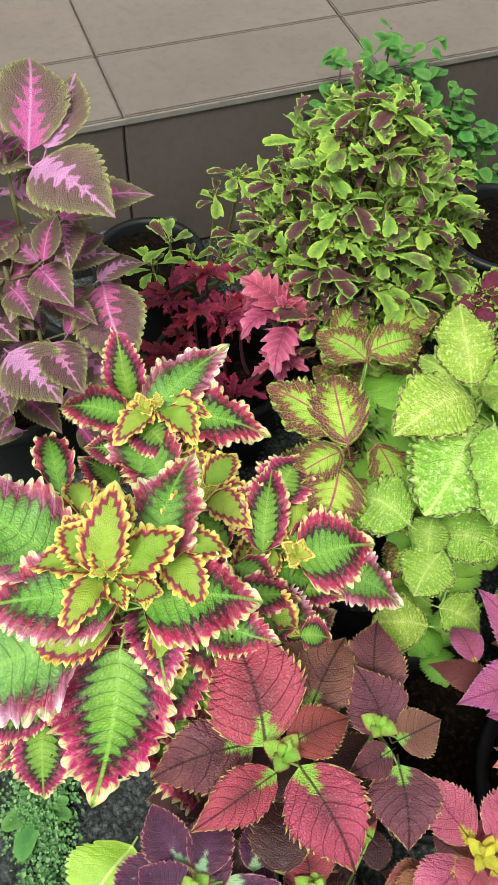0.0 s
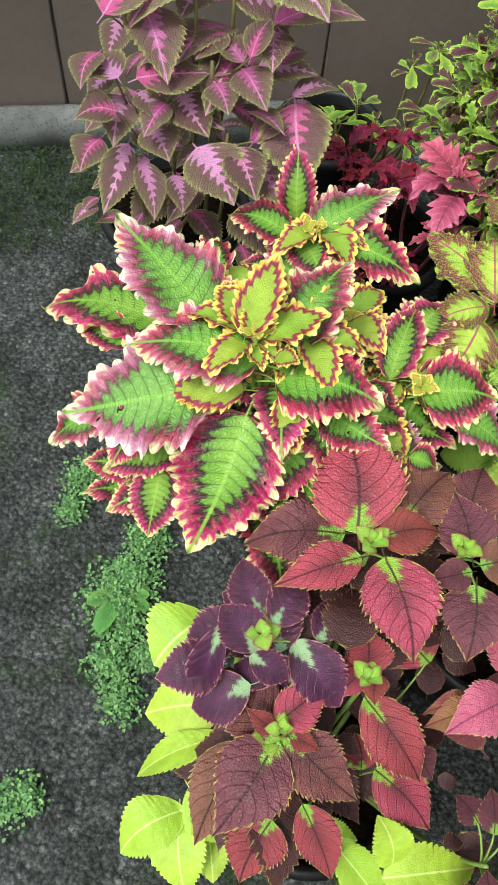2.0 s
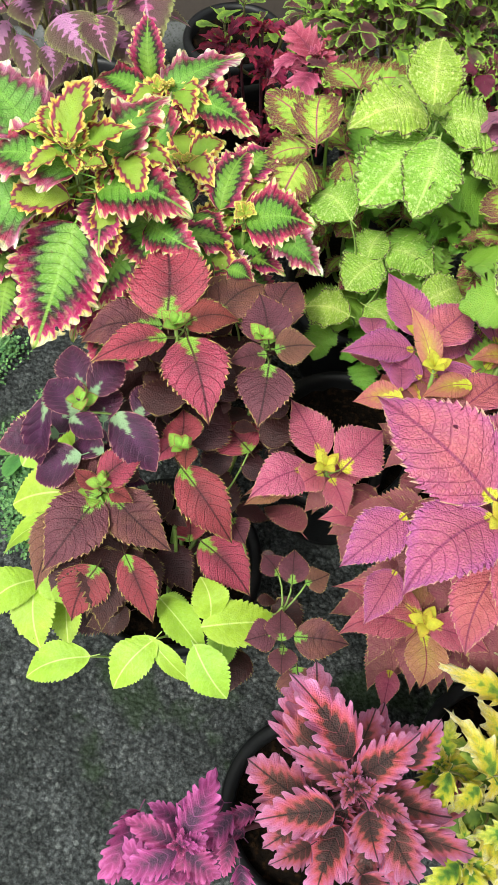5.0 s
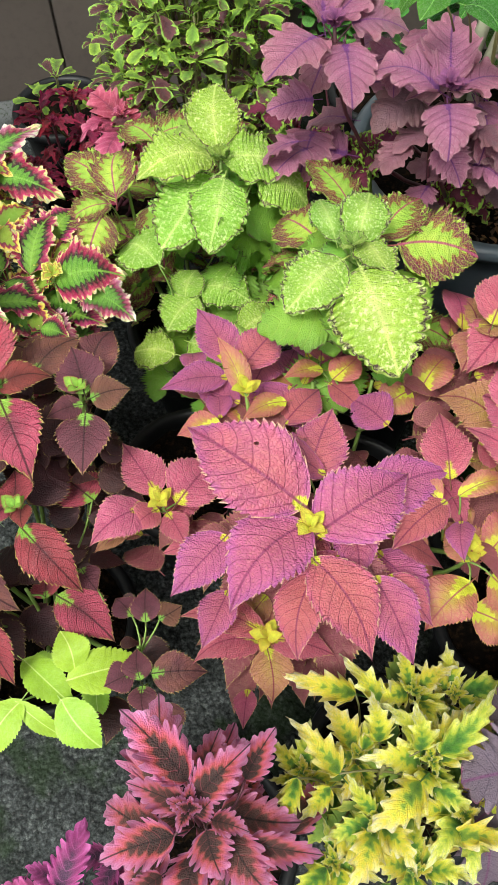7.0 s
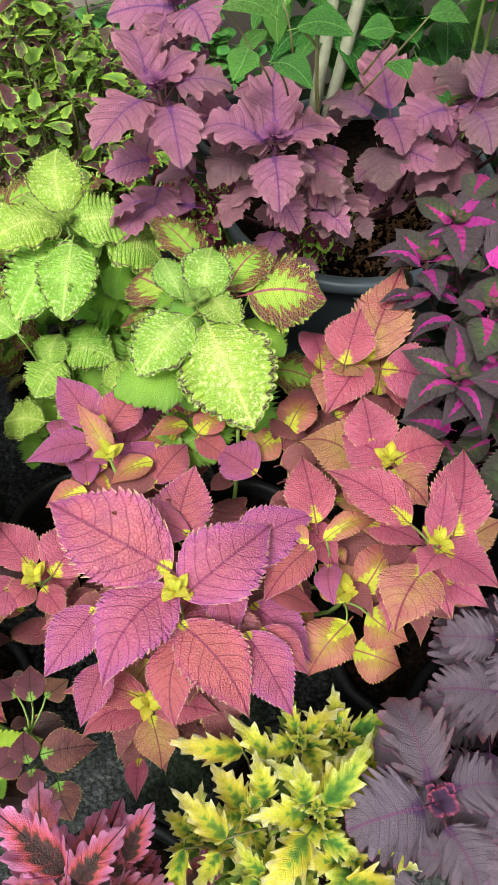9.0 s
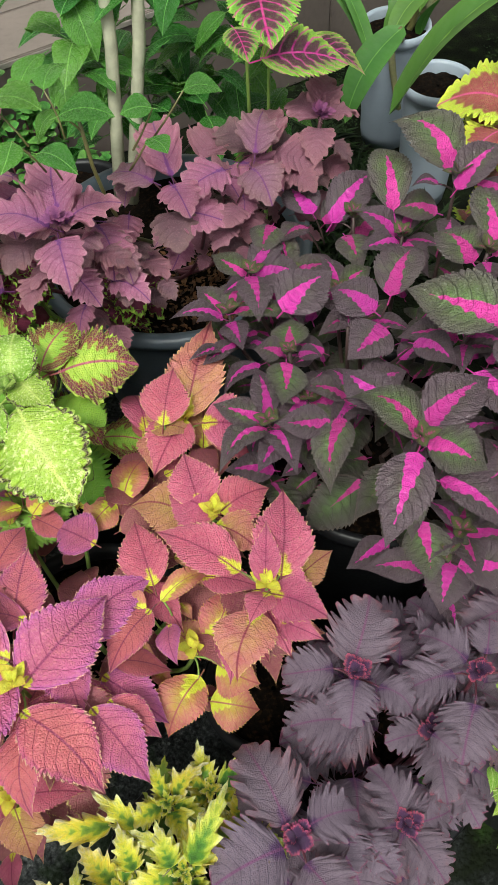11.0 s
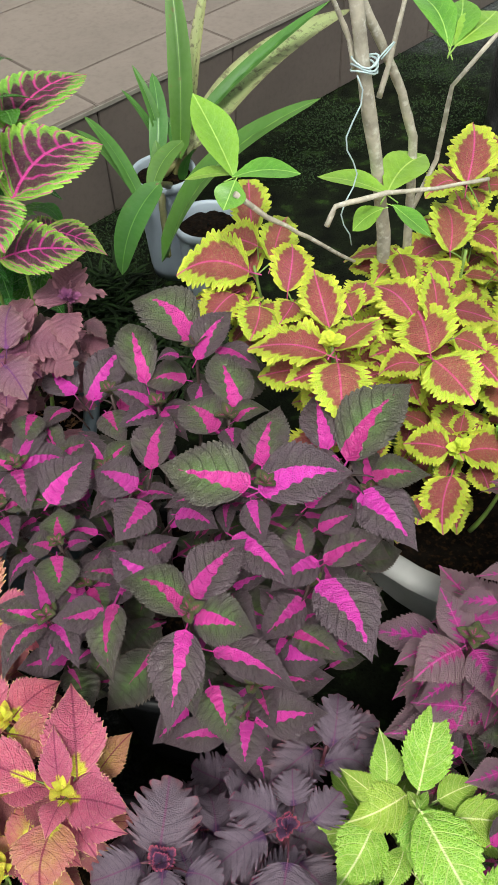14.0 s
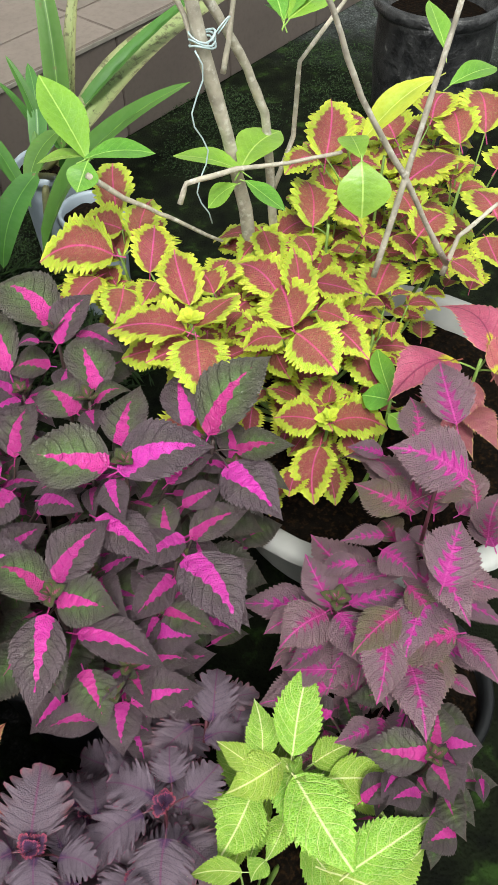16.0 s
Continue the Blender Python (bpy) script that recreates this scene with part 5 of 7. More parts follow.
def shoots_l(thing):
    shoot(thing, "plum", [(0.644, 0.592, 0.810, 88, 8, 0.126, 0.082), (0.628, 0.575, 0.810, 162, -4, 0.103, 0.094), (0.651, 0.580, 0.810, 18, -2, 0.085, 0.098), (0.638, 0.548, 0.810, -86, -24, 0.079, 0.073)])
    shoot(thing, "plumdark", [(0.614, 0.621, 0.760, -144, -12, 0.084, 0.083), (0.683, 0.572, 0.760, -28, -20, 0.060, 0.070), (0.597, 0.571, 0.730, -124, -25, 0.056, 0.057)], buds=0)
    shoot(thing, "plum", [(0.470, 0.671, 0.835, 113, 8, 0.121, 0.073), (0.484, 0.677, 0.835, 51, 6, 0.080, 0.078), (0.462, 0.642, 0.835, -128, -10, 0.103, 0.100), (0.501, 0.625, 0.835, -80, -18, 0.096, 0.079), (0.507, 0.675, 0.835, 1, -6, 0.080, 0.091)])
    shoot(thing, "plum", [(0.507, 0.803, 0.870, -179, -4, 0.100, 0.115), (0.523, 0.802, 0.870, -63, -10, 0.074, 0.085), (0.496, 0.782, 0.870, -105, -20, 0.051, 0.059), (0.507, 0.825, 0.870, 85, 10, 0.095, 0.075)])
    shoot(thing, "plum", [(0.812, 0.690, 0.775, 94, 6, 0.126, 0.074), (0.810, 0.670, 0.775, -73, -20, 0.061, 0.070), (0.783, 0.685, 0.775, 147, -6, 0.077, 0.089), (0.893, 0.686, 0.775, -157, -8, 0.077, 0.089), (0.947, 0.714, 0.775, 70, 6, 0.094, 0.071), (0.934, 0.677, 0.775, -77, -16, 0.073, 0.073)], buds=0)
    shoot(thing, "plumdark", [(0.797, 0.658, 0.735, -84, -24, 0.069, 0.075), (0.903, 0.649, 0.735, -125, -18, 0.042, 0.049), (0.872, 0.780, 0.735, 47, 0, 0.077, 0.082), (0.997, 0.704, 0.735, -49, -10, 0.056, 0.064)], buds=0)
    shoot(thing, "plumdark", [(1.077, 0.807, 0.765, 70, 6, 0.096, 0.066), (1.067, 0.792, 0.765, 121, -4, 0.071, 0.077), (1.077, 0.787, 0.765, -0, -6, 0.062, 0.071), (1.064, 0.764, 0.765, -110, -20, 0.069, 0.060)])
    shoot(thing, "plumdark", [(0.977, 0.767, 0.745, 75, 4, 0.094, 0.063), (0.962, 0.728, 0.745, -107, -14, 0.065, 0.075), (0.954, 0.762, 0.745, 123, -4, 0.095, 0.079), (0.983, 0.746, 0.745, -31, -12, 0.086, 0.087), (0.906, 0.710, 0.745, 164, -10, 0.077, 0.089)])


def shoots_m(thing):
    shoot(thing, "magenta", [(1.215, 0.587, 0.790, 116, 2, 0.135, 0.114), (1.209, 0.541, 0.790, 33, 10, 0.102, 0.061), (1.242, 0.540, 0.790, -51, -12, 0.077, 0.050), (1.183, 0.557, 0.790, 167, -10, 0.038, 0.044)])
    shoot(thing, "magenta", [(1.223, 0.430, 0.780, 80, 4, 0.114, 0.078), (1.178, 0.402, 0.780, 113, -4, 0.078, 0.084), (1.211, 0.405, 0.780, -2, -8, 0.057, 0.051), (1.196, 0.394, 0.780, -100, -20, 0.035, 0.041)])
    shoot(thing, "magenta", [(1.174, 0.288, 0.785, 133, -8, 0.137, 0.101), (1.190, 0.270, 0.785, -9, -6, 0.133, 0.099), (1.210, 0.312, 0.785, 51, 0, 0.111, 0.077), (1.169, 0.259, 0.785, -96, -30, 0.058, 0.045), (1.240, 0.233, 0.765, 10, -4, 0.078, 0.058)])
    shoot(thing, "magenta", [(1.036, 0.182, 0.720, 127, -6, 0.109, 0.079), (1.057, 0.200, 0.720, 25, 4, 0.107, 0.081), (1.048, 0.168, 0.720, -35, -14, 0.078, 0.076), (1.024, 0.154, 0.720, -125, -22, 0.120, 0.074), (1.022, 0.248, 0.700, 116, -4, 0.091, 0.067), (1.055, 0.127, 0.690, -44, -24, 0.119, 0.067)])
    shoot(thing, "magenta", [(1.085, 0.074, 0.550, -16, -8, 0.101, 0.072), (1.036, 0.080, 0.550, 162, -10, 0.086, 0.051), (1.070, 0.079, 0.550, -117, -24, 0.068, 0.062), (1.041, 0.128, 0.590, -94, -30, 0.082, 0.069), (1.087, 0.098, 0.550, 53, 20, 0.033, 0.035)])
    shoot(thing, "magenta", [(1.244, 0.182, 0.695, -0, 0, 0.095, 0.061), (1.230, 0.188, 0.695, -174, -10, 0.077, 0.062), (1.222, 0.153, 0.695, -82, -22, 0.121, 0.098), (1.214, 0.204, 0.695, 65, 4, 0.060, 0.050), (1.201, 0.172, 0.635, -167, -16, 0.087, 0.063), (1.154, 0.130, 0.595, -36, -12, 0.061, 0.064)])
    shoot(thing, "magenta", [(1.329, 0.279, 0.770, 23, 12, 0.151, 0.101), (1.336, 0.244, 0.720, -74, -14, 0.110, 0.085), (1.360, 0.257, 0.730, -18, -8, 0.088, 0.074), (1.310, 0.308, 0.770, 72, -2, 0.108, 0.064), (1.312, 0.283, 0.770, 174, -4, 0.044, 0.051)], buds=0)
    shoot(thing, "magenta", [(0.923, 0.383, 0.700, 74, 2, 0.049, 0.056), (0.907, 0.371, 0.700, 152, -6, 0.040, 0.046), (0.930, 0.361, 0.700, -12, -6, 0.033, 0.038), (0.909, 0.350, 0.700, -110, -20, 0.060, 0.061)])
    shoot(thing, "magenta", [(1.050, 0.619, 0.700, 42, 8, 0.119, 0.070), (1.022, 0.646, 0.700, 103, -4, 0.083, 0.065), (1.003, 0.613, 0.700, -157, -8, 0.051, 0.059), (1.130, 0.580, 0.740, 81, 2, 0.138, 0.070), (1.187, 0.553, 0.740, 155, -10, 0.072, 0.083), (1.058, 0.577, 0.700, -83, -14, 0.069, 0.055)])
    shoot(thing, "magenta", [(1.082, 0.430, 0.715, 50, 4, 0.100, 0.076), (0.928, 0.437, 0.715, 31, 4, 0.099, 0.091), (1.051, 0.368, 0.715, -152, -10, 0.071, 0.076), (1.085, 0.332, 0.715, -43, -10, 0.062, 0.072), (0.957, 0.244, 0.695, -113, -22, 0.098, 0.060), (0.939, 0.241, 0.695, 158, -8, 0.072, 0.055), (1.047, 0.405, 0.715, 126, -6, 0.079, 0.073), (0.949, 0.611, 0.715, -123, -20, 0.058, 0.056)], buds=0)


def shoots_n(thing):
    shoot(thing, "yelbrown", [(1.373, 0.430, 0.820, 142, -6, 0.123, 0.122), (1.387, 0.433, 0.820, 16, 2, 0.098, 0.092), (1.404, 0.480, 0.820, 73, 6, 0.127, 0.076), (1.378, 0.407, 0.820, -113, -22, 0.098, 0.094)])
    shoot(thing, "yelbrown", [(1.373, 0.708, 0.780, 150, -6, 0.129, 0.148), (1.417, 0.767, 0.780, 137, 0, 0.080, 0.092), (1.426, 0.807, 0.780, 68, 10, 0.140, 0.079), (1.420, 0.714, 0.780, 51, 4, 0.125, 0.071), (1.326, 0.666, 0.780, -155, -14, 0.082, 0.094), (1.350, 0.617, 0.780, -130, -16, 0.068, 0.079)], buds=0)
    shoot(thing, "yelbrown", [(1.397, 0.608, 0.800, 60, 6, 0.114, 0.076), (1.394, 0.580, 0.800, -147, -14, 0.048, 0.056), (1.481, 0.528, 0.800, 45, 2, 0.058, 0.066), (1.461, 0.508, 0.800, 90, 0, 0.066, 0.073)], buds=0)
    shoot(thing, "yelbrown", [(1.570, 0.488, 0.765, 103, -0, 0.111, 0.099), (1.548, 0.409, 0.765, 71, 2, 0.112, 0.107), (1.519, 0.395, 0.765, 162, -12, 0.065, 0.075), (1.545, 0.392, 0.765, -75, -18, 0.092, 0.106), (1.584, 0.450, 0.765, 62, 10, 0.126, 0.063), (1.640, 0.481, 0.765, -43, -8, 0.078, 0.090), (1.602, 0.421, 0.765, -51, -10, 0.055, 0.064)], buds=0)
    shoot(thing, "yelbrown", [(1.533, 0.304, 0.650, 139, -6, 0.073, 0.084), (1.551, 0.288, 0.650, -34, -6, 0.091, 0.105), (1.557, 0.324, 0.650, 64, 0, 0.073, 0.083), (1.506, 0.257, 0.650, -128, -28, 0.093, 0.079), (1.564, 0.320, 0.650, 47, 24, 0.044, 0.041), (1.579, 0.283, 0.610, -93, -24, 0.053, 0.061)])
    shoot(thing, "yelbrown", [(1.731, 0.407, 0.730, 160, -8, 0.043, 0.050), (1.721, 0.364, 0.730, -132, -24, 0.035, 0.040), (1.766, 0.387, 0.730, -33, -10, 0.058, 0.066), (1.734, 0.435, 0.730, 38, 4, 0.089, 0.096), (1.462, 0.251, 0.630, -141, -24, 0.048, 0.055)], buds=0)
    shoot(thing, "yelbrown", [(1.705, 0.593, 0.785, 66, 6, 0.129, 0.090), (1.756, 0.622, 0.785, 66, 8, 0.113, 0.074), (1.667, 0.581, 0.785, -95, -16, 0.057, 0.065), (1.771, 0.614, 0.785, -74, -10, 0.059, 0.068), (1.767, 0.522, 0.785, -68, -10, 0.046, 0.053), (1.810, 0.497, 0.785, -87, -14, 0.064, 0.074), (1.624, 0.626, 0.785, -102, -20, 0.083, 0.072)], buds=0)
    shoot(thing, "yelbrown", [(1.774, 0.663, 0.860, 53, 10, 0.155, 0.096), (1.759, 0.672, 0.860, -176, -8, 0.068, 0.078), (1.929, 0.548, 0.860, -173, -8, 0.084, 0.097), (2.019, 0.673, 0.860, 32, 6, 0.090, 0.098), (1.894, 0.532, 0.860, 12, -4, 0.095, 0.109), (1.833, 0.485, 0.830, 81, 2, 0.068, 0.079), (1.852, 0.732, 0.860, 4, 4, 0.057, 0.066)], buds=0)
    shoot(thing, "yelbrown", [(2.110, 0.620, 0.830, 60, 6, 0.137, 0.103), (1.975, 0.555, 0.830, 174, -6, 0.091, 0.104), (1.945, 0.401, 0.830, 78, 0, 0.089, 0.102), (1.893, 0.369, 0.830, -107, -14, 0.064, 0.074), (1.806, 0.349, 0.830, -75, -12, 0.064, 0.074), (2.044, 0.614, 0.830, 65, 6, 0.119, 0.091), (1.953, 0.693, 0.830, 81, 4, 0.094, 0.102), (2.044, 0.513, 0.830, 16, 2, 0.095, 0.109), (1.799, 0.427, 0.830, 18, 0, 0.083, 0.086)], buds=0)


def shoots_o(thing):
    shoot(thing, "greenkong", [(0.973, 0.920, 0.930, 72, 14, 0.308, 0.139), (0.996, 0.900, 0.930, -90, -26, 0.106, 0.120), (0.968, 0.875, 0.930, 26, 20, 0.087, 0.056), (0.937, 0.793, 0.930, -80, -24, 0.059, 0.057)])
    shoot(thing, "greenkong", [(1.050, 0.977, 0.870, 26, 0, 0.215, 0.205), (1.097, 1.224, 0.870, 27, 4, 0.222, 0.198), (0.991, 0.842, 0.850, -5, -10, 0.138, 0.159), (1.084, 0.914, 0.830, -31, -26, 0.109, 0.125), (0.994, 1.247, 0.870, 102, 5, 0.191, 0.147)], buds=0)


def shoots_p(thing):
    shoot(thing, "veinlime", [(1.235, -0.097, 0.560, 45, 20, 0.126, 0.069), (1.220, -0.130, 0.560, -86, -16, 0.134, 0.095), (1.170, -0.100, 0.500, -152, -20, 0.095, 0.082), (1.263, -0.147, 0.540, -32, -10, 0.094, 0.066)])
    shoot(thing, "veinlime", [(1.201, -0.075, 0.530, 68, 18, 0.078, 0.051), (1.187, -0.084, 0.530, 116, 4, 0.066, 0.041), (1.218, -0.093, 0.530, 174, -14, 0.083, 0.067), (1.227, -0.248, 0.530, -0, 2, 0.121, 0.072), (1.258, -0.116, 0.530, -5, -2, 0.063, 0.048), (1.226, -0.109, 0.530, -120, -24, 0.085, 0.067)], buds=0)
    shoot(thing, "veinlime", [(1.109, -0.174, 0.500, 152, -10, 0.069, 0.036), (1.118, -0.247, 0.500, 110, -4, 0.070, 0.065), (1.075, -0.197, 0.500, -178, -14, 0.044, 0.023), (1.072, -0.215, 0.500, -77, -20, 0.040, 0.043), (1.093, -0.259, 0.500, 160, -8, 0.069, 0.032), (1.060, -0.181, 0.500, -73, -14, 0.024, 0.024), (1.143, -0.179, 0.500, -159, -14, 0.030, 0.034)], buds=0)


def shoots_q(thing):
    shoot(thing, "darkrose", [(1.356, 0.012, 0.670, 81, 6, 0.079, 0.053), (1.342, 0.003, 0.670, -175, -12, 0.075, 0.075), (1.359, -0.009, 0.670, -95, -24, 0.073, 0.071), (1.383, -0.004, 0.670, -19, -8, 0.092, 0.061), (1.377, 0.029, 0.670, -18, 0, 0.116, 0.064)])
    shoot(thing, "darkrose", [(1.536, 0.002, 0.840, 123, 0, 0.100, 0.115), (1.475, 0.026, 0.790, 115, -6, 0.076, 0.083), (1.536, 0.088, 0.820, 60, 0, 0.077, 0.063), (1.585, 0.076, 0.840, 63, 4, 0.104, 0.074), (1.440, -0.089, 0.800, 38, 4, 0.089, 0.077)], buds=0)
    shoot(thing, "darkrose", [(1.454, -0.115, 0.700, 161, -12, 0.113, 0.069), (1.330, -0.136, 0.610, 169, -10, 0.056, 0.044), (1.381, -0.085, 0.640, -118, -22, 0.059, 0.048), (1.444, 0.018, 0.720, -76, -5, 0.057, 0.064), (1.477, -0.074, 0.700, 105, 0, 0.082, 0.072), (1.511, -0.047, 0.730, 119, 0, 0.058, 0.067)], buds=0)
    shoot(thing, "magenta", [(1.354, -0.202, 0.637, 140, -8, 0.084, 0.059), (1.374, -0.198, 0.637, 53, 10, 0.052, 0.045), (1.358, -0.218, 0.637, -98, -20, 0.049, 0.047), (1.387, -0.205, 0.637, -35, -6, 0.044, 0.046), (1.336, -0.226, 0.587, 165, -12, 0.044, 0.042)])
    shoot(thing, "magenta", [(1.279, -0.193, 0.560, 2, -5, 0.056, 0.039), (1.294, -0.091, 0.590, 108, -10, 0.038, 0.044), (1.421, -0.114, 0.560, 14, -10, 0.054, 0.051), (1.352, -0.279, 0.560, 172, -16, 0.046, 0.048)], buds=0)


def shoots_r(thing):
    shoot(thing, "salmon", [(1.717, 0.222, 0.760, -178, -10, 0.126, 0.111), (1.785, 0.207, 0.760, 99, 4, 0.123, 0.125), (1.759, 0.168, 0.760, 17, 0, 0.100, 0.082)], buds=0)


def shoots_x(thing):
    shoot(thing, "hibiscus", [(0.577, 0.715, 0.920, -19, -6, 0.077, 0.089), (0.671, 0.658, 0.920, -7, -6, 0.075, 0.077), (0.608, 0.617, 0.920, -116, -20, 0.050, 0.043), (0.639, 0.583, 0.920, -38, -14, 0.060, 0.040), (0.795, 0.644, 0.920, 175, -6, 0.044, 0.051), (0.842, 0.674, 0.920, -6, -8, 0.054, 0.061), (0.656, 0.725, 0.920, 58, 4, 0.063, 0.055), (0.780, 0.578, 0.920, -50, -14, 0.034, 0.039)], buds=0)

def shoots_x2(thing):
    shoot(thing, "rosepink", [(0.096, 0.892, 0.500, 141, 6, 0.091, 0.075), (0.088, 0.879, 0.500, -140, -6, 0.078, 0.065), (0.103, 0.851, 0.500, -104, -22, 0.086, 0.065), (0.106, 0.893, 0.500, -15, -6, 0.053, 0.062), (0.101, 0.899, 0.500, 75, 10, 0.057, 0.051)])


def shoots_y(thing):
    shoot(thing, "citrus", [(1.650, 0.274, 0.680, 66, 4, 0.095, 0.040), (1.641, 0.258, 0.680, 128, -6, 0.048, 0.056), (1.621, 0.235, 0.680, -80, -14, 0.034, 0.038)], buds=0)


# ---- pots ----
pot(-0.40, 0.92, 0.0, 0.135, 0.27, black_plastic, "black plastic nursery pot on the asphalt")
pot(-0.02, 0.42, 0.0, 0.125, 0.24, black_plastic, "black plastic nursery pot under a frilled coleus")
pot(0.09, 0.01, 0.0, 0.140, 0.20, black_plastic, "black plastic nursery pot on the asphalt")
pot(0.27, 0.60, 0.0, 0.125, 0.28, black_plastic, "black plastic nursery pot under lime coleus")
pot(0.60, 0.52, 0.0, 0.105, 0.30, black_plastic, "black plastic nursery pot under lime coleus")
pot(0.55, 0.20, 0.0, 0.165, 0.28, black_plastic, "black plastic nursery pot under salmon coleus")
pot(0.40, -0.29, 0.0, 0.115, 0.24, black_plastic, "black plastic nursery pot with a coral coleus")
pot(0.66, -0.17, 0.0, 0.125, 0.26, black_plastic, "black plastic nursery pot with a yellow coleus")
pot(0.95, -0.08, 0.0, 0.135, 0.28, black_plastic, "black plastic nursery pot with a dark purple plant")
pot(0.0, 0.96, 0.0, 0.125, 0.27, black_plastic, "black plastic nursery pot with crimson coleus")
pot(0.26, 1.05, 0.0, 0.125, 0.30, black_plastic, "black plastic nursery pot with a fine-leaved green coleus")
pot(-0.16, 1.27, 0.0, 0.11, 0.24, black_plastic, "black plastic nursery pot beside the porch riser")
pot(0.62, 1.38, 0.0, 0.13, 0.26, black_plastic, "black plastic nursery pot beside the porch riser")
pot(1.07, 0.36, 0.0, 0.185, 0.46, black_plastic, "black plastic pot under a magenta-hearted coleus")
pot(1.20, -0.12, 0.0, 0.105, 0.30, black_plastic, "black plastic nursery pot with a veined lime coleus")
pot(1.50, -0.02, 0.0, 0.15, 0.32, black_plastic, "black plastic nursery pot with a dark rose coleus")
pot(0.815, 0.945, 0.0, 0.262, 0.44, grey_plastic, "wide dark grey plastic tub full of soil", base=0.7, rim=0.02, name="planter_tub", soil_drop=0.035)
pot(1.755, 0.40, 0.0, 0.35, 0.47, pale_grey_plastic, "wide pale grey plastic tub with a small tree", base=0.36, rim=0.034, name="planter_tub", soil_drop=0.05)
pot(1.565, 1.76, 0.0, 0.092, 0.36, white_plastic, "white plastic pot with a strap-leaved plant", base=0.75, rim=0.006)
pot(1.585, 1.47, 0.0, 0.088, 0.36, white_plastic, "white plastic pot with dark soil", base=0.75, rim=0.006)
# two pots added only to blacken the shaded gaps between plants
pot(0.31, 0.27, 0.0, 0.12, 0.28, black_plastic, "black plastic nursery pot added to darken a gap between plants")
pot(0.82, 0.06, 0.0, 0.10, 0.28, black_plastic, "black plastic nursery pot added to darken a gap between plants")

# ---- coleus plants ----
def coleus(at, label):
    return thing("coleus", at, label, "coleus", "potted coleus plants")


a = coleus((-0.38, 0.90, 0.24), "bushy coleus with dark olive leaves and pink hearts")
shoots_a(a)
undergrowth(a, 80, 0.04, 0.2, 0.06, joined=True)
b = coleus((-0.02, 0.42, 0.21), "frilled coleus with green, maroon and cream scalloped leaves")
shoots_b(b)
undergrowth(b, 120, 0.02, 0.16, 0.05, 1.0, joined=True)
whorls(b, "frilly", [(-0.11, 0.33, 0.735), (-0.14, 0.40, 0.69), (-0.06, 0.37, 0.70), (-0.085, 0.625, 0.60), (0.075, 0.445, 0.57), (-0.02, 0.50, 0.58), (-0.07, 0.56, 0.55), (0.03, 0.38, 0.55), (-0.10, 0.68, 0.53)], 0.07, 7)
f = coleus((0.10, 0.02, 0.17), "maroon coleus with lime leaf hearts and toothed leaves")
shoots_f(f)
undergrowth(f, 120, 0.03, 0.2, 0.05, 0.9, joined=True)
g = coleus((0.06, -0.02, 0.17), "bright chartreuse coleus trailing over a pot rim")
shoots_g(g)
undergrowth(g, 10, 0.02, 0.08, 0.03, 0.7)
e = coleus((0.30, 0.60, 0.25), "lime green coleus with pale flecked leaves")
shoots_e(e)
undergrowth(e, 50, 0.05, 0.2, 0.06, joined=True)
d = coleus((0.24, 0.62, 0.25), "lime coleus with netted burgundy leaf edges")
shoots_d(d)
undergrowth(d, 45, 0.03, 0.18, 0.05, joined=True)
v = coleus((0.60, 0.50, 0.27), "lime coleus with dark frilled leaf edges")
shoots_v(v)
undergrowth(v, 55, 0.03, 0.2, 0.05, joined=True)
h = coleus((0.55, 0.18, 0.25), "salmon pink coleus with yellow leaf hearts")
shoots_h(h)
undergrowth(h, 90, 0.01, 0.07, 0.05, 0.85, (0.8, 1.05), coarse=False)
undergrowth(h, 130, 0.04, 0.16, 0.06, 1.0, joined=True)
i = coleus((0.40, -0.29, 0.21), "coral red coleus with black-hearted lobed leaves")
shoots_i(i)
undergrowth(i, 22, 0.03, 0.12, 0.05, 1.1, (0.9, 1.3), coarse=False)
undergrowth(i, 50, 0.03, 0.18, 0.04, 0.9, joined=True)
j = coleus((0.66, -0.17, 0.23), "yellow and green duckfoot coleus with pale lobes")
RNG.seed(11)
shoots_j(j)
whorls(j, "duckyellow", [(0.582, -0.202, 0.49), (0.602, -0.27, 0.52), (0.66, -0.205, 0.52), (0.647, -0.117, 0.475), (0.70, -0.25, 0.50), (0.73, -0.17, 0.48), (0.70, -0.11, 0.45), (0.52, -0.22, 0.44), (0.65, -0.31, 0.47), (0.56, -0.31, 0.45)], 0.066, 6)
undergrowth(j, 110, 0.03, 0.14, 0.04, 0.9, joined=True)
k = coleus((0.95, -0.08, 0.25), "dark purple plant with glossy frilled leaves")
shoots_k(k)
whorls(k, "darkfrill", [(0.97, 0.02, 0.42), (1.08, 0.02, 0.42), (0.93, -0.20, 0.45), (1.0, -0.10, 0.45)], 0.075, 6)
undergrowth(k, 40, 0.02, 0.08, 0.06, 1.0, (0.85, 1.1), coarse=False)
undergrowth(k, 100, 0.05, 0.18, 0.06, 1.0, joined=True)
l = coleus((0.80, 0.88, 0.41), "plum coloured coleus with scalloped leaves in a tub")
shoots_l(l)
undergrowth(l, 34, 0.02, 0.08, 0.05, 0.9, (0.85, 1.05), coarse=False)
undergrowth(l, 60, 0.06, 0.2, 0.06, 0.9, joined=True)
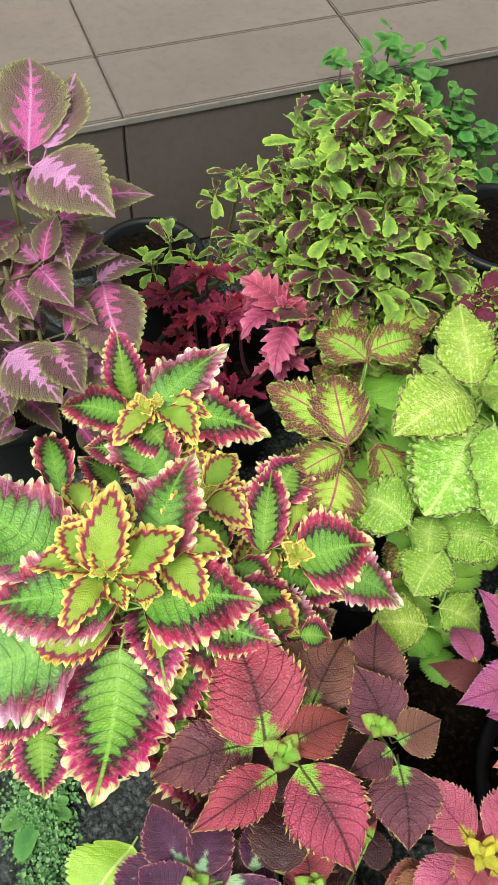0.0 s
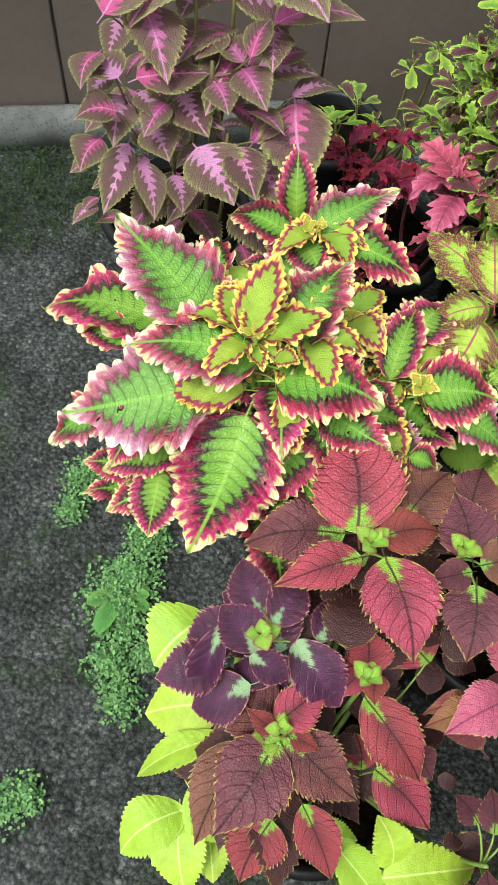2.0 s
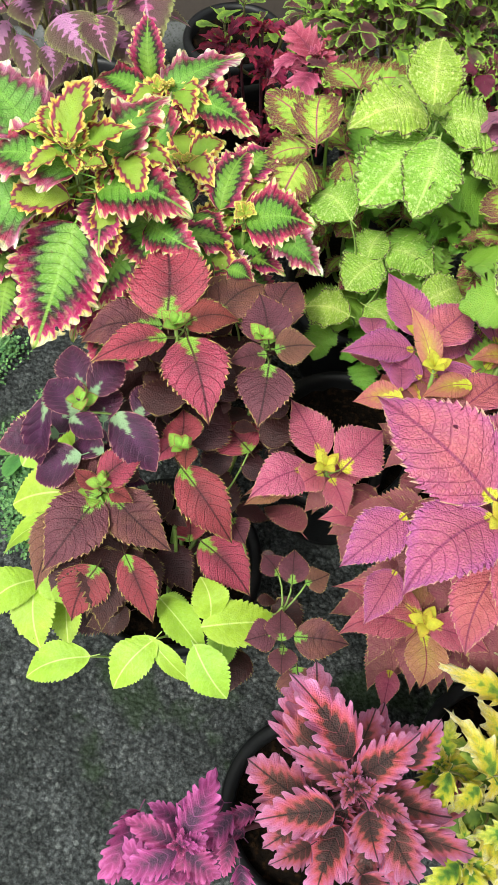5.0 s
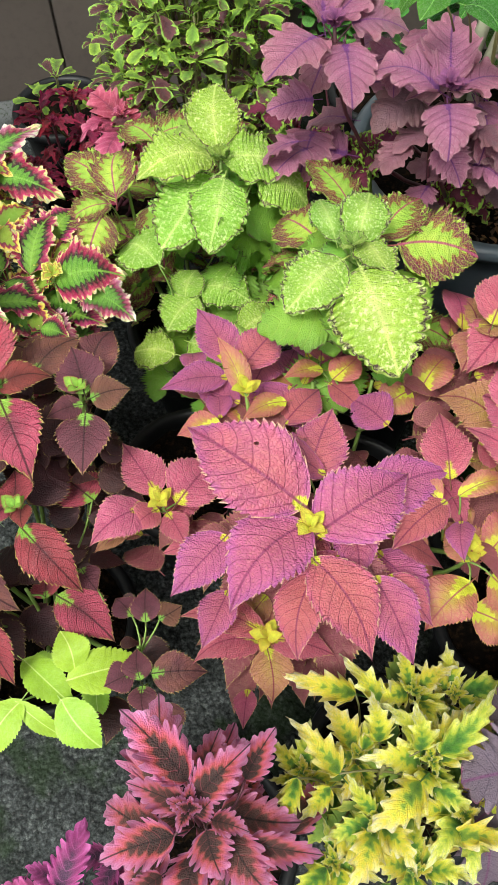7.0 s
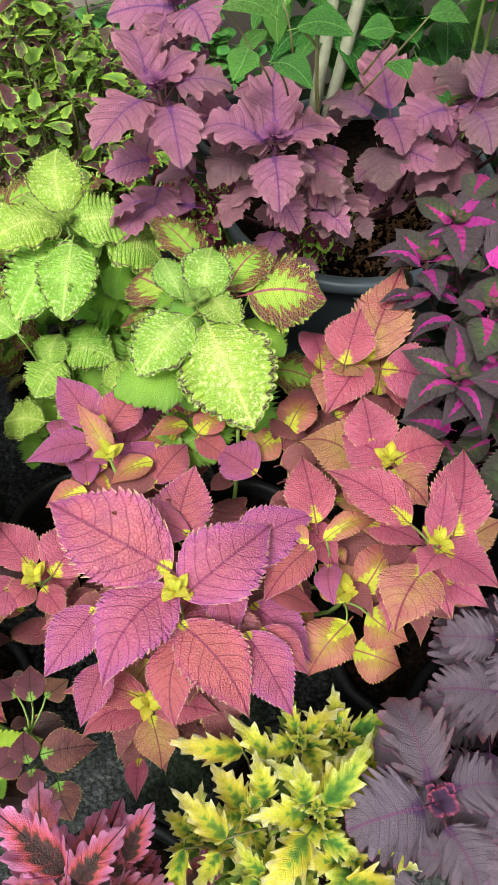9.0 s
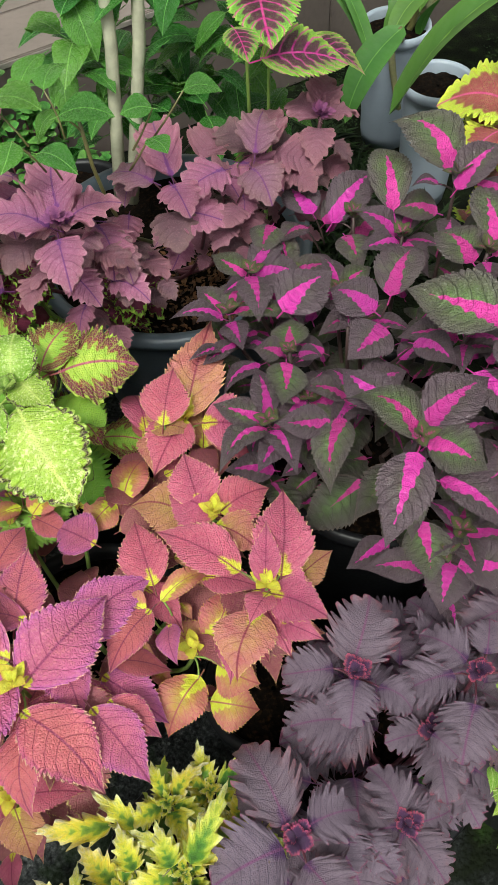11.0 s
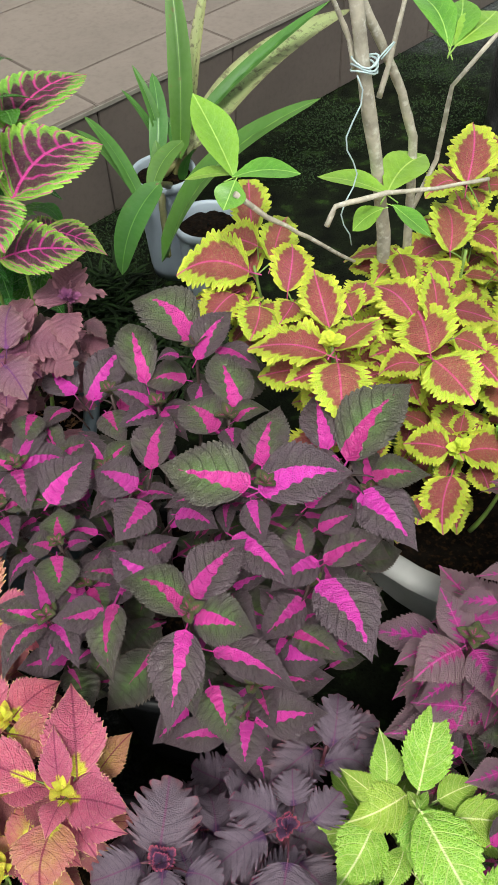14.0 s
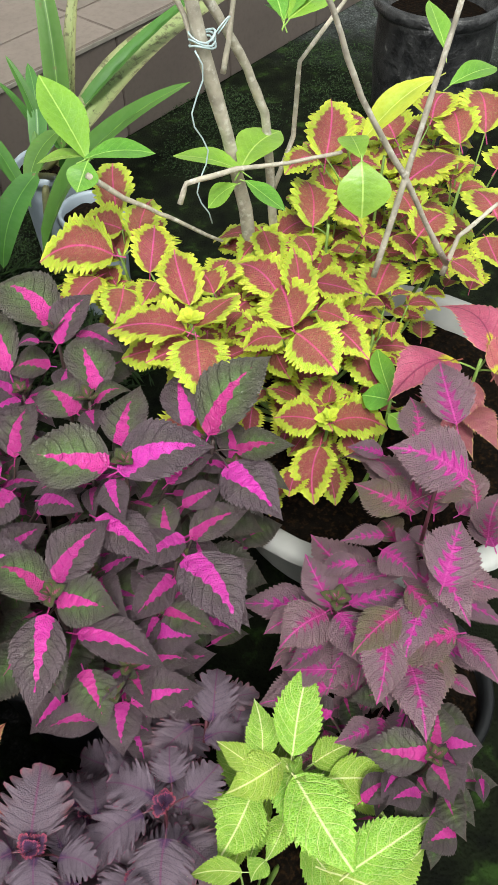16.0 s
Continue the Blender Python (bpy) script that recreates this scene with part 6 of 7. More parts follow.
RIM_TIPS = [(0.408, 0.861, 0.58), (0.49, 0.775, 0.58), (0.519, 0.724, 0.58), (0.471, 0.74, 0.58), (0.703, 0.702, 0.58), (0.729, 0.674, 0.58), (0.686, 0.656, 0.58), (0.548, 0.744, 0.58), (0.384, 0.839, 0.58)]
s = coleus((0.62, 0.80, 0.41), "small green and burgundy coleus at a tub rim")
whorls(s, "greenburg", [(0.50, 0.69, 0.62), (0.53, 0.66, 0.60), (0.56, 0.70, 0.62), (0.70, 0.68, 0.55), (0.73, 0.69, 0.53)] + RIM_TIPS, 0.05, 7)
undergrowth(s, 15, 0.03, 0.1, 0.03, joined=True)
FILL_TIPS = [(1.042, 0.427, 0.68), (1.165, 0.345, 0.70), (0.935, 0.324, 0.65), (1.101, 0.121, 0.56), (1.166, 0.149, 0.62), (1.134, 0.54, 0.72), (0.957, 0.543, 0.68), (1.106, 0.228, 0.65), (1.248, 0.157, 0.60), (0.995, 0.309, 0.66), (1.355, 0.256, 0.70), (0.854, 0.485, 0.68), (0.872, 0.292, 0.66), (0.897, 0.537, 0.70), (1.02, 0.48, 0.69)]
m = coleus((1.07, 0.36, 0.43), "dark coleus with vivid magenta leaf hearts")
shoots_m(m)
whorls(m, "magenta", FILL_TIPS, 0.078, 5)
undergrowth(m, 80, 0.02, 0.09, 0.05, 0.9, (0.85, 1.05), coarse=False)
undergrowth(m, 150, 0.09, 0.25, 0.07, 1.0, joined=True)
n = coleus((1.66, 0.50, 0.42), "yellow-edged coleus with brick red leaf centres")
RNG.seed(23)
shoots_n(n)
whorls(n, "yelbrown", [(1.40, 0.60, 0.75), (1.33, 0.72, 0.72), (1.44, 0.46, 0.72), (1.48, 0.52, 0.72), (1.55, 0.36, 0.64), (1.58, 0.47, 0.72), (1.63, 0.44, 0.72), (1.60, 0.55, 0.74), (1.70, 0.52, 0.72), (1.74, 0.60, 0.73), (1.66, 0.66, 0.74), (1.80, 0.68, 0.75), (1.82, 0.56, 0.72), (1.90, 0.60, 0.76), (1.86, 0.75, 0.78), (1.94, 0.68, 0.76), (1.90, 0.48, 0.72), (1.98, 0.78, 0.76), (2.02, 0.62, 0.76), (2.08, 0.72, 0.78), (1.68, 0.40, 0.66)], 0.088, 5, 4)
undergrowth(n, 70, 0.02, 0.07, 0.05, 0.8, (0.9, 1.05), coarse=False)
undergrowth(n, 160, 0.05, 0.2, 0.06, 0.9, joined=True)
o = coleus((1.00, 0.90, 0.41), "tall green coleus with magenta-veined dark leaf hearts")
shoots_o(o)
undergrowth(o, 4, 0.06, 0.16, 0.03, 0.8)
p = coleus((1.20, -0.12, 0.27), "lime coleus with pale yellow leaf veins")
shoots_p(p)
undergrowth(p, 40, 0.04, 0.2, 0.05, joined=True)
q = coleus((1.48, -0.02, 0.29), "dark rose coleus with magenta-veined leaves")
shoots_q(q)
undergrowth(q, 40, 0.02, 0.10, 0.06, 0.9, (0.8, 1.05), coarse=False)
undergrowth(q, 140, 0.06, 0.22, 0.07, joined=True)
r = coleus((1.72, 0.30, 0.42), "orange salmon coleus at the edge of a tub")
shoots_r(r)
undergrowth(r, 6, 0.04, 0.1, 0.04)
c = coleus((0.26, 1.05, 0.27), "fine-leaved green coleus with dark duckfoot leaves")
RNG.seed(5)
tips, inner = [], []
for ring, (count, radius, z) in enumerate(((2, 0.02, 0.765), (6, 0.055, 0.735), (9, 0.09, 0.69), (11, 0.12, 0.63), (12, 0.14, 0.565), (11, 0.15, 0.50), (10, 0.15, 0.43))):
    for k in range(count):
        w = 2 * math.pi * (k + 0.5 * ring) / count
        tips.append((0.225 + radius * math.cos(w) * RNG.uniform(0.85, 1.15), 1.03 + radius * math.sin(w) * RNG.uniform(0.85, 1.15), z + RNG.uniform(-0.02, 0.02)))
whorls(c, "duckgreen", tips, 0.058, 6, 2)
for x, y, z in tips:
    for k in range(13):
        ln = RNG.uniform(0.035, 0.05)
        az = RNG.uniform(0, 360)
        inner.append((x + RNG.uniform(-0.025, 0.025), y + RNG.uniform(-0.025, 0.025), z + RNG.uniform(-0.06, 0.008), az, RNG.uniform(-10, 60), ln, ln * 0.55))
join_leaves(c, "duckgreen", inner)
c2 = coleus((-0.05, 1.20, 0.22), "straggly fine-leaved green coleus by the porch")
whorls(c2, "duckgreen", [(0.02, 1.22, 0.50), (0.06, 1.26, 0.46), (-0.02, 1.2, 0.47), (-0.10, 1.12, 0.42), (-0.13, 1.08, 0.40), (-0.06, 1.1, 0.40), (0.0, 1.12, 0.38), (0.03, 1.14, 0.42)], 0.05, 6)
x1 = coleus((-0.01, 0.96, 0.24), "small crimson coleus with narrow lobed leaves")
RNG.seed(8)
whorls(x1, "crimson", [(-0.092, 0.962, 0.45), (-0.047, 0.91, 0.474), (-0.03, 1.0, 0.47), (0.0, 0.93, 0.44), (-0.09, 0.88, 0.40), (-0.02, 0.86, 0.38), (0.02, 0.82, 0.36)], 0.055, 8)
undergrowth(x1, 20, 0.03, 0.1, 0.04, joined=True)
x3 = coleus((0.40, 0.93, 0.02), "small crimson coleus in the shade behind lime plants")
whorls(x3, "crimson", [(0.30, 0.92, 0.40), (0.36, 0.98, 0.42), (0.42, 0.98, 0.40), (0.36, 0.88, 0.36), (0.46, 0.92, 0.40)], 0.055, 7)
x2 = coleus((0.05, 0.93, 0.24), "rose pink coleus with pointed lobed leaves")
shoots_x2(x2)
whorls(x2, "rosepink", [(0.11, 0.93, 0.44), (0.03, 0.94, 0.43), (0.10, 0.86, 0.42)], 0.06, 7)

TRUNK = ((1.65, 0.66, 0.42), (1.605, 0.655, 0.82), (1.535, 0.645, 1.12), (1.49, 0.66, 1.36))
BRANCHES = (
    ((1.684, 0.68, 0.652), (1.669, 0.68, 0.863), (1.658, 0.68, 0.968), (1.629, 0.68, 1.049), (1.579, 0.68, 1.138), (1.499, 0.68, 1.28)),
    ((1.687, 0.7, 0.801), (1.729, 0.7, 0.898), (1.736, 0.7, 1.023), (1.797, 0.7, 1.08), (1.895, 0.7, 1.171)),
    ((1.806, 0.36, 0.814), (1.688, 0.36, 1.014), (1.602, 0.36, 1.148), (1.552, 0.36, 1.256), (1.472, 0.36, 1.429)),
    ((1.659, 0.36, 0.854), (1.693, 0.36, 1.012), (1.718, 0.36, 1.132), (1.737, 0.36, 1.223), (1.767, 0.36, 1.369)),
    ((1.448, 0.58, 0.926), (1.462, 0.58, 0.957), (1.549, 0.58, 0.953), (1.641, 0.58, 0.935), (1.745, 0.58, 0.921)),
    ((1.352, 0.7, 0.944), (1.405, 0.7, 0.886), (1.481, 0.7, 0.821), (1.617, 0.7, 0.698)),
    ((1.801, 0.36, 0.795), (1.82, 0.36, 0.863), (1.891, 0.36, 0.899)),
    ((1.574, 0.66, 1.062), (1.586, 0.66, 1.116), (1.597, 0.66, 1.175), (1.615, 0.66, 1.269)),
    ((1.53, 0.66, 1.113), (1.516, 0.66, 1.155), (1.498, 0.66, 1.194), (1.469, 0.66, 1.256)),
)
TREE_LEAVES = (
    [(1.366, 0.74, 0.95, 99, 40, 0.141, 0.072), (1.367, 0.734, 0.95, -10, -8, 0.11, 0.056), (1.365, 0.741, 0.95, 144, -11, 0.081, 0.045), (1.362, 0.723, 0.95, -144, -36, 0.05, 0.053)],
    [(1.57, 0.606, 0.93, 124, -2, 0.123, 0.056), (1.575, 0.612, 0.93, 32, -3, 0.141, 0.072), (1.563, 0.574, 0.93, -60, -24, 0.075, 0.046), (1.543, 0.576, 0.93, 171, -33, 0.055, 0.057)],
    [(1.844, 0.499, 1.05, -177, -26, 0.148, 0.052), (1.618, 0.366, 1.05, -117, -59, 0.07, 0.071), (1.626, 0.377, 1.05, 65, -9, 0.08, 0.042), (1.856, 0.472, 1.05, 3, 0, 0.092, 0.042), (1.919, 0.562, 1.05, 72, 23, 0.101, 0.045)],
    [(1.635, 0.595, 1.15, 83, 11, 0.125, 0.056), (1.639, 0.593, 1.15, 49, 8, 0.115, 0.052), (1.645, 0.589, 1.15, 28, 2, 0.12, 0.06), (1.64, 0.603, 1.15, 72, -13, 0.069, 0.036)],
)
STRAP_ROWS = (
    (1.610, 1.717, 0.431, 67, 61, 0.487, 0.067, 0),
    (1.669, 1.778, 0.412, 51, 52, 0.475, 0.039, 1),
    (1.672, 1.812, 0.412, 8, 27, 0.571, 0.060, 0),
    (1.667, 1.743, 0.412, 22, 13, 0.731, 0.133, 1),
    (1.402, 1.272, 0.431, -7, 40, 0.512, 0.091, 2),
    (1.438, 1.406, 0.542, -146, -39, 0.239, 0.085, 0),
    (1.542, 1.503, 0.580, -144, -26, 0.170, 0.060, 0),
    (1.453, 1.622, 0.338, 94, 12, 0.438, 0.043, 0),
    (1.457, 1.668, 0.338, 100, 8, 0.392, 0.036, 0),
    (1.568, 1.758, 0.412, 99, 61, 0.246, 0.033, 0),
    (1.568, 1.792, 0.412, 121, 53, 0.187, 0.027, 0),
    (1.601, 1.724, 0.412, 90, 52, 0.117, 0.036, 0),
    (1.536, 1.722, 0.412, 67, 41, 0.257, 0.054, 0),
    (1.587, 1.633, 0.394, -64, 65, 0.123, 0.048, 0),
    (1.507, 1.672, 0.394, 50, 62, 0.105, 0.043, 0),
)
WEED_SPOTS = ((-0.431, 0.421, 0.04, 200), (-0.429, 0.351, 0.03, 120), (-0.272, 0.330, 0.04, 260), (-0.272, 0.256, 0.045, 330), (-0.267, 0.176, 0.045, 330), (-0.256, 0.101, 0.045, 330), (-0.225, 0.044, 0.035, 180), (-0.318, -0.136, 0.03, 120), (-0.35, -0.159, 0.04, 140), (-0.29, 0.212, 0.06, 380), (-0.20, 0.128, 0.03, 120))
MOSS_SPOTS = ((-0.75, 1.20, 0.16, 1300), (-0.62, 1.12, 0.12, 700), (-0.80, 1.02, 0.12, 600), (-0.929, 1.158, 0.14, 900), (-0.963, 1.301, 0.1, 600), (-0.874, 0.973, 0.08, 300), (-0.215, 1.681, 0.1, 500), (3.055, 2.563, 0.16, 900), (2.492, 2.272, 0.2, 1200), (2.201, 2.103, 0.15, 700), (2.914, 2.184, 0.2, 1200), (3.123, 2.484, 0.2, 900), (2.391, 2.396, 0.25, 1200), (1.525, 2.018, 0.2, 1100), (1.484, 2.292, 0.2, 1200), (1.362, 1.878, 0.15, 700), (-0.16, 1.638, 0.1, 400))
FRONT = 0.234

# ---- small tree in the pale tub ----
bark = plain_material("grey_bark", srgb("b0a899"), 0.8, 40, 0.3, 0.6, other=srgb("d8d4ca"), fine=90)
twine = plain_material("pale_blue_twine", srgb("b8ccd0"), 0.7, 60, 0.1, 0.2)
tree = thing("small_tree", (1.62, 0.66, 0.42), "small pruned tree with grey stems and bright leaves", "tree")


def limb(points, r0, r1, name="branch", seed=3):
    fine = []
    pts = [Vector(p) for p in points]
    for a, b in zip(pts, pts[1:]):
        for k in range(4):
            fine.append(a.lerp(b, k / 4) + Vector((1, 0.6, 0.3)) * 0.004 * noise.noise(a.lerp(b, k / 4) * 23))
    fine.append(pts[-1])
    bm = bmesh.new()
    tube(bm, fine, r0, r1, 9, 0.10, seed)
    return part(name, bm, bark, tree)


limb(TRUNK, 0.013, 0.0095, "trunk")
for n_, line in enumerate(BRANCHES):
    limb(line, 0.0048 if n_ else 0.0085, 0.003 if n_ else 0.0065, seed=n_)
GROWN[tree.name] = []
for rows in TREE_LEAVES:
    for row in rows:
        add_leaf(tree, "citruspale" if 1.84 < row[0] < 1.85 else "citrus", row)
tie = Vector(TRUNK[2])
bm = bmesh.new()
for turn in range(3):
    ring = [tie + Vector((0.019 * math.cos(w), 0.019 * math.sin(w), 0.006 * turn + 0.004 * math.sin(2 * w + turn))) for w in [k * 0.5 for k in range(14)]]
    tube(bm, ring, 0.0016, 0.0016, 5)
tube(bm, [tie + Vector((-0.02 + 0.012 * math.sin(k * 1.1), -0.015, -0.022 * k)) for k in range(14)], 0.0013, 0.0012, 5)
tube(bm, [tie + Vector((0.02 + 0.02 * math.sin(k * 0.5), -0.01, 0.012 + 0.02 * math.sin(k * 0.45))) for k in range(10)], 0.0013, 0.0012, 5)
part("twine", bm, twine, tree, "pale blue twine tied round the trunk")

# ---- hibiscus in the dark tub ----
shrub = thing("hibiscus_shrub", (0.86, 1.08, 0.41), "young hibiscus shrub with glossy green leaves", "shrub")
shoots_x(shrub)
pale_bark = plain_material("pale_bark", srgb("a8a890"), 0.75, 30, 0.25, 0.4)
for line in (((0.727, 0.989, 0.511), (0.745, 1.004, 0.66), (0.763, 1.019, 0.809), (0.768, 1.034, 0.939), (0.772, 1.049, 1.068)), ((0.75, 0.987, 0.511), (0.781, 1.002, 0.66), (0.811, 1.017, 0.809), (0.827, 1.032, 0.939), (0.844, 1.047, 1.069))):
    bm = bmesh.new()
    tube(bm, line, 0.0125, 0.010, 8)
    part("trunk", bm, pale_bark, shrub)
RNG.seed(3)
for _ in range(150):
    x, y, z = RNG.uniform(0.66, 1.12), RNG.uniform(1.14, 1.4), RNG.uniform(0.5, 1.02)
    ln = RNG.uniform(0.07, 0.115)
    add_leaf(shrub, "hibiscus", (x, y, z, RNG.uniform(0, 360), RNG.uniform(-50, 5), ln, ln * 0.5))
for _ in range(64):
    ln = RNG.uniform(0.075, 0.12)
    add_leaf(shrub, "hibiscus", (RNG.uniform(0.64, 0.98), RNG.uniform(1.0, 1.2), RNG.uniform(0.6, 1.0), RNG.uniform(0, 360), RNG.uniform(-55, 0), ln, ln * 0.6))
for k in range(10):
    a, b = Vector((0.86, 1.12, 0.5 + 0.06 * k)), Vector((RNG.uniform(0.68, 1.1), RNG.uniform(1.05, 1.3), 0.55 + 0.05 * k))
    bm = bmesh.new()
    tube(bm, bent(a, b, 0.02, 6, k), 0.0022, 0.0014, 5)
    part("twig", bm, dark_stem, shrub)

# ---- strap-leaved plant in the white pots ----
lily = thing("strap_leaf_plant", (1.565, 1.76, 0.33), "green plant with long arching strap leaves, one pale and spotted", "plant")
for k, (x, y, z, az, rise, ln, wide, old) in enumerate(STRAP_ROWS):
    ob = new("leaf", OLD_STRAP if old == 1 else ARCHED_STRAP if old else STRAPS[k % 2])
    ob.parent = lily
    ob.matrix_basis = Matrix.Translation(-lily.location) @ leaf_pose(x, y, z, az, rise, ln, wide / (0.14 if old else (0.13, 0.10)[k % 2]), 0)
for k in range(6):
    top = Vector(STRAP_ROWS[k][:3])
    bm = bmesh.new()
    tube(bm, bent((1.565 + 0.03 * math.cos(k), 1.76 + 0.03 * math.sin(k), 0.32), top, 0.01, 5, k), 0.012, 0.007, 6)
    part("stalk", bm, olive_stem, lily)

# ---- round-leaved plants by the riser ----
RNG.seed(14)
ROUND_TIPS = ((0.235, 1.58, 0.501), (0.347, 1.665, 0.492), (0.318, 1.611, 0.476), (0.398, 1.641, 0.44), (0.445, 1.68, 0.449), (0.402, 1.643, 0.392), (0.517, 1.664, 0.382), (0.549, 1.655, 0.341), (0.536, 1.629, 0.289), (0.512, 1.598, 0.248), (0.515, 1.578, 0.188), (0.66, 1.653, 0.173), (0.599, 1.673, 0.283), (0.289, 1.6, 0.442), (0.446, 1.638, 0.369))
for foot, first, last in (((0.40, 1.50), 0, 6), ((0.56, 1.50), 6, 12), ((0.50, 1.54), 12, 15)):
    plant = thing("jade_plant", (*foot, 0.0), "small green plant with round glossy leaves by the porch", "plant", "round-leaved plants")
    GROWN[plant.name] = []
    base = Vector((*foot, 0.0))
    for k, tip in enumerate(ROUND_TIPS[first:last]):
        top = Vector(tip)
        knee = Vector((top.x, top.y, top.z * 0.4))
        line = [base.lerp(knee, j_ / 6).lerp(knee.lerp(top, j_ / 6), j_ / 6) for j_ in range(7)]
        bm = bmesh.new()
        tube(bm, line, 0.004, 0.002, 5)
        part("stem", bm, wine_stem, plant)
        for j_ in range(26):
            q_ = knee.lerp(top, RNG.uniform(0.45, 1.05)) + Vector((RNG.gauss(0, 0.026), RNG.gauss(0, 0.02), RNG.gauss(0, 0.022)))
            s_ = RNG.uniform(0.027, 0.042)
            add_leaf(plant, "succulent", (q_.x, q_.y, q_.z, RNG.uniform(0, 360), RNG.uniform(-10, 45), s_, s_ * 0.8), coarse=True)

# ---- tall wrapped pot at the far side ----
wrap = Nodes("black_plastic_wrap")
wn_ = wrap.noise(22.0, 5.0, wrap.add("TexCoord").outputs["Object"], 0.7)
wrap.link(wrap.ramp(wn_, [(0.4, (0.012, 0.012, 0.014)), (0.62, (0.05, 0.05, 0.052)), (0.75, (0.25, 0.25, 0.24))]), wrap.bsdf.inputs["Base Color"])
wrap.bsdf.inputs["Roughness"].default_value = 0.35
wrap.bump(wn_, 0.6, 0.02)
bag = thing("grow_bag", (2.90, 1.66, 0.0), "tall black plastic grow bag with worn creases", "grow bag")
bm = bmesh.new()
rings = lathe(bm, [(0.01, 0.0), (0.17, 0.0), (0.19, 0.1), (0.185, 0.25), (0.195, 0.4), (0.19, 0.52), (0.20, 0.56), (0.18, 0.55), (0.17, 0.48), (0.01, 0.47)], (2.90, 1.66, 0.0), 40)
for ring in rings:
    for v_ in ring:
        v_.co += Vector((1, 1, 0)) * 0.016 * noise.noise(v_.co * 9)
part("bag", bm, wrap.mat, bag)
bm = bmesh.new()
lathe(bm, [(0.196, 0.535), (0.208, 0.55), (0.206, 0.575), (0.19, 0.58), (0.182, 0.56)], (2.90, 1.66, 0.0), 40, 0.02)
part("rolled_edge", bm, wrap.mat, bag, "rolled black plastic edge")
bm = bmesh.new()
lathe(bm, [(0.18, 0.505), (0.1, 0.515), (0.004, 0.52)], (2.90, 1.66, 0.0), 40)
part("soil", bm, soil_mat, bag, "dark potting soil")

# ---- weeds, moss and grit on the asphalt ----
def island_material(name, low, high, rough=0.6):
    g = Nodes(name)
    geo = g.add("NewGeometry")
    c = g.ramp(geo.outputs["Random Per Island"], [(0.0, low), (1.0, high)])
    g.link(c, g.bsdf.inputs["Base Color"])
    g.bsdf.inputs["Roughness"].default_value = rough
    return g.mat


weed_mat = island_material("weed_leaves", srgb("34643a"), srgb("7cac64"))
moss_mat = island_material("moss_tufts", srgb("121f0b"), srgb("2a4418"), 0.9)
grit_mat = island_material("grit", (0.02, 0.02, 0.02), (0.13, 0.13, 0.125), 0.85)


def scatter(name, label, category, mat, spots, size, height, seed, blades=1.0, floor=0.0):
    """Many tiny leaves over round spots: (x, y, radius, count)."""
    rng = random.Random(seed)
    verts, faces = [], []
    for cx, cy, rad, count in spots:
        for _ in range(count):
            w, r = rng.uniform(0, 6.283), rad * math.sqrt(rng.random()) * rng.uniform(0.7, 1.1)
            x, y = cx + r * math.cos(w), cy + r * math.sin(w)
            z = floor + 0.008 + height * rng.random() * max(0.15, 1 - (r / rad) ** 2)
            s, a, t = size * rng.uniform(0.5, 1.2), rng.uniform(0, 6.283), rng.uniform(-0.3, 0.9)
            d = Vector((math.cos(a), math.sin(a), t)).normalized()
            n_ = Vector((-math.sin(a), math.cos(a), 0)) * s * 0.36 * blades
            b = len(verts)
            o = Vector((x, y, z))
            verts += [o, o + d * s * 0.5 + n_ + Vector((0, 0, s * 0.1)), o + d * s, o + d * s * 0.5 - n_ + Vector((0, 0, s * 0.1))]
            faces += [(b, b + 1, b + 2), (b, b + 2, b + 3)]
    me = bpy.data.meshes.new(name)
    me.from_pydata(verts, [], faces)
    me.materials.append(mat)
    return tagged(new(name, me), label, category, kind="stuff")


mulch_mat = island_material("mulch_chips", srgb("2a1c12"), srgb("7a5230"), 0.9)
scatter("mulch", "brown bark chips on the soil of a tub", "mulch", mulch_mat, ((0.82, 0.84, 0.16, 420), (0.86, 0.80, 0.1, 160), (0.95, 0.86, 0.1, 160)), 0.016, 0.006, 9, 0.7, 0.405)
scatter("weeds", "low green weeds with tiny leaves on the asphalt", "weeds", weed_mat, [(x, y, r * k, int(c * 1.3)) for x, y, r, c in WEED_SPOTS for k in (0.75, 1.3)], 0.0085, 0.035, 1)
scatter("grass", "dark green grass blades beside the white pots", "grass", moss_mat, ((1.38, 1.45, 0.16, 900), (1.25, 1.35, 0.14, 700), (1.48, 1.25, 0.12, 400), (1.30, 1.65, 0.16, 700)), 0.09, 0.10, 6, 0.16)
scatter("moss", "dark green moss and tiny grass on damp ground", "moss", moss_mat, MOSS_SPOTS, 0.012, 0.012, 2, 0.6)
rng = random.Random(4)
verts, faces = [], []
for _ in range(2600):
    x, y, s = rng.uniform(-0.95, 0.35), rng.uniform(-0.55, 1.2), rng.uniform(0.0012, 0.0042)
    b = len(verts)
    z = 0.010 * noise.noise(Vector((x * 3, y * 3, 0)))
    verts += [(x + s * rng.uniform(0.6, 1.3) * math.cos(k * 1.2566 + s * 900), y + s * rng.uniform(0.6, 1.3) * math.sin(k * 1.2566 + s * 900), z - 0.001) for k in range(5)] + [(x, y, z + s * 0.8)]
    faces += [(b + k, b + (k + 1) % 5, b + 5) for k in range(5)]
me = bpy.data.meshes.new("grit")
me.from_pydata(verts, [], faces)
me.materials.append(grit_mat)
tagged(new("grit", me), "loose grey grit on the asphalt", "grit", kind="stuff")
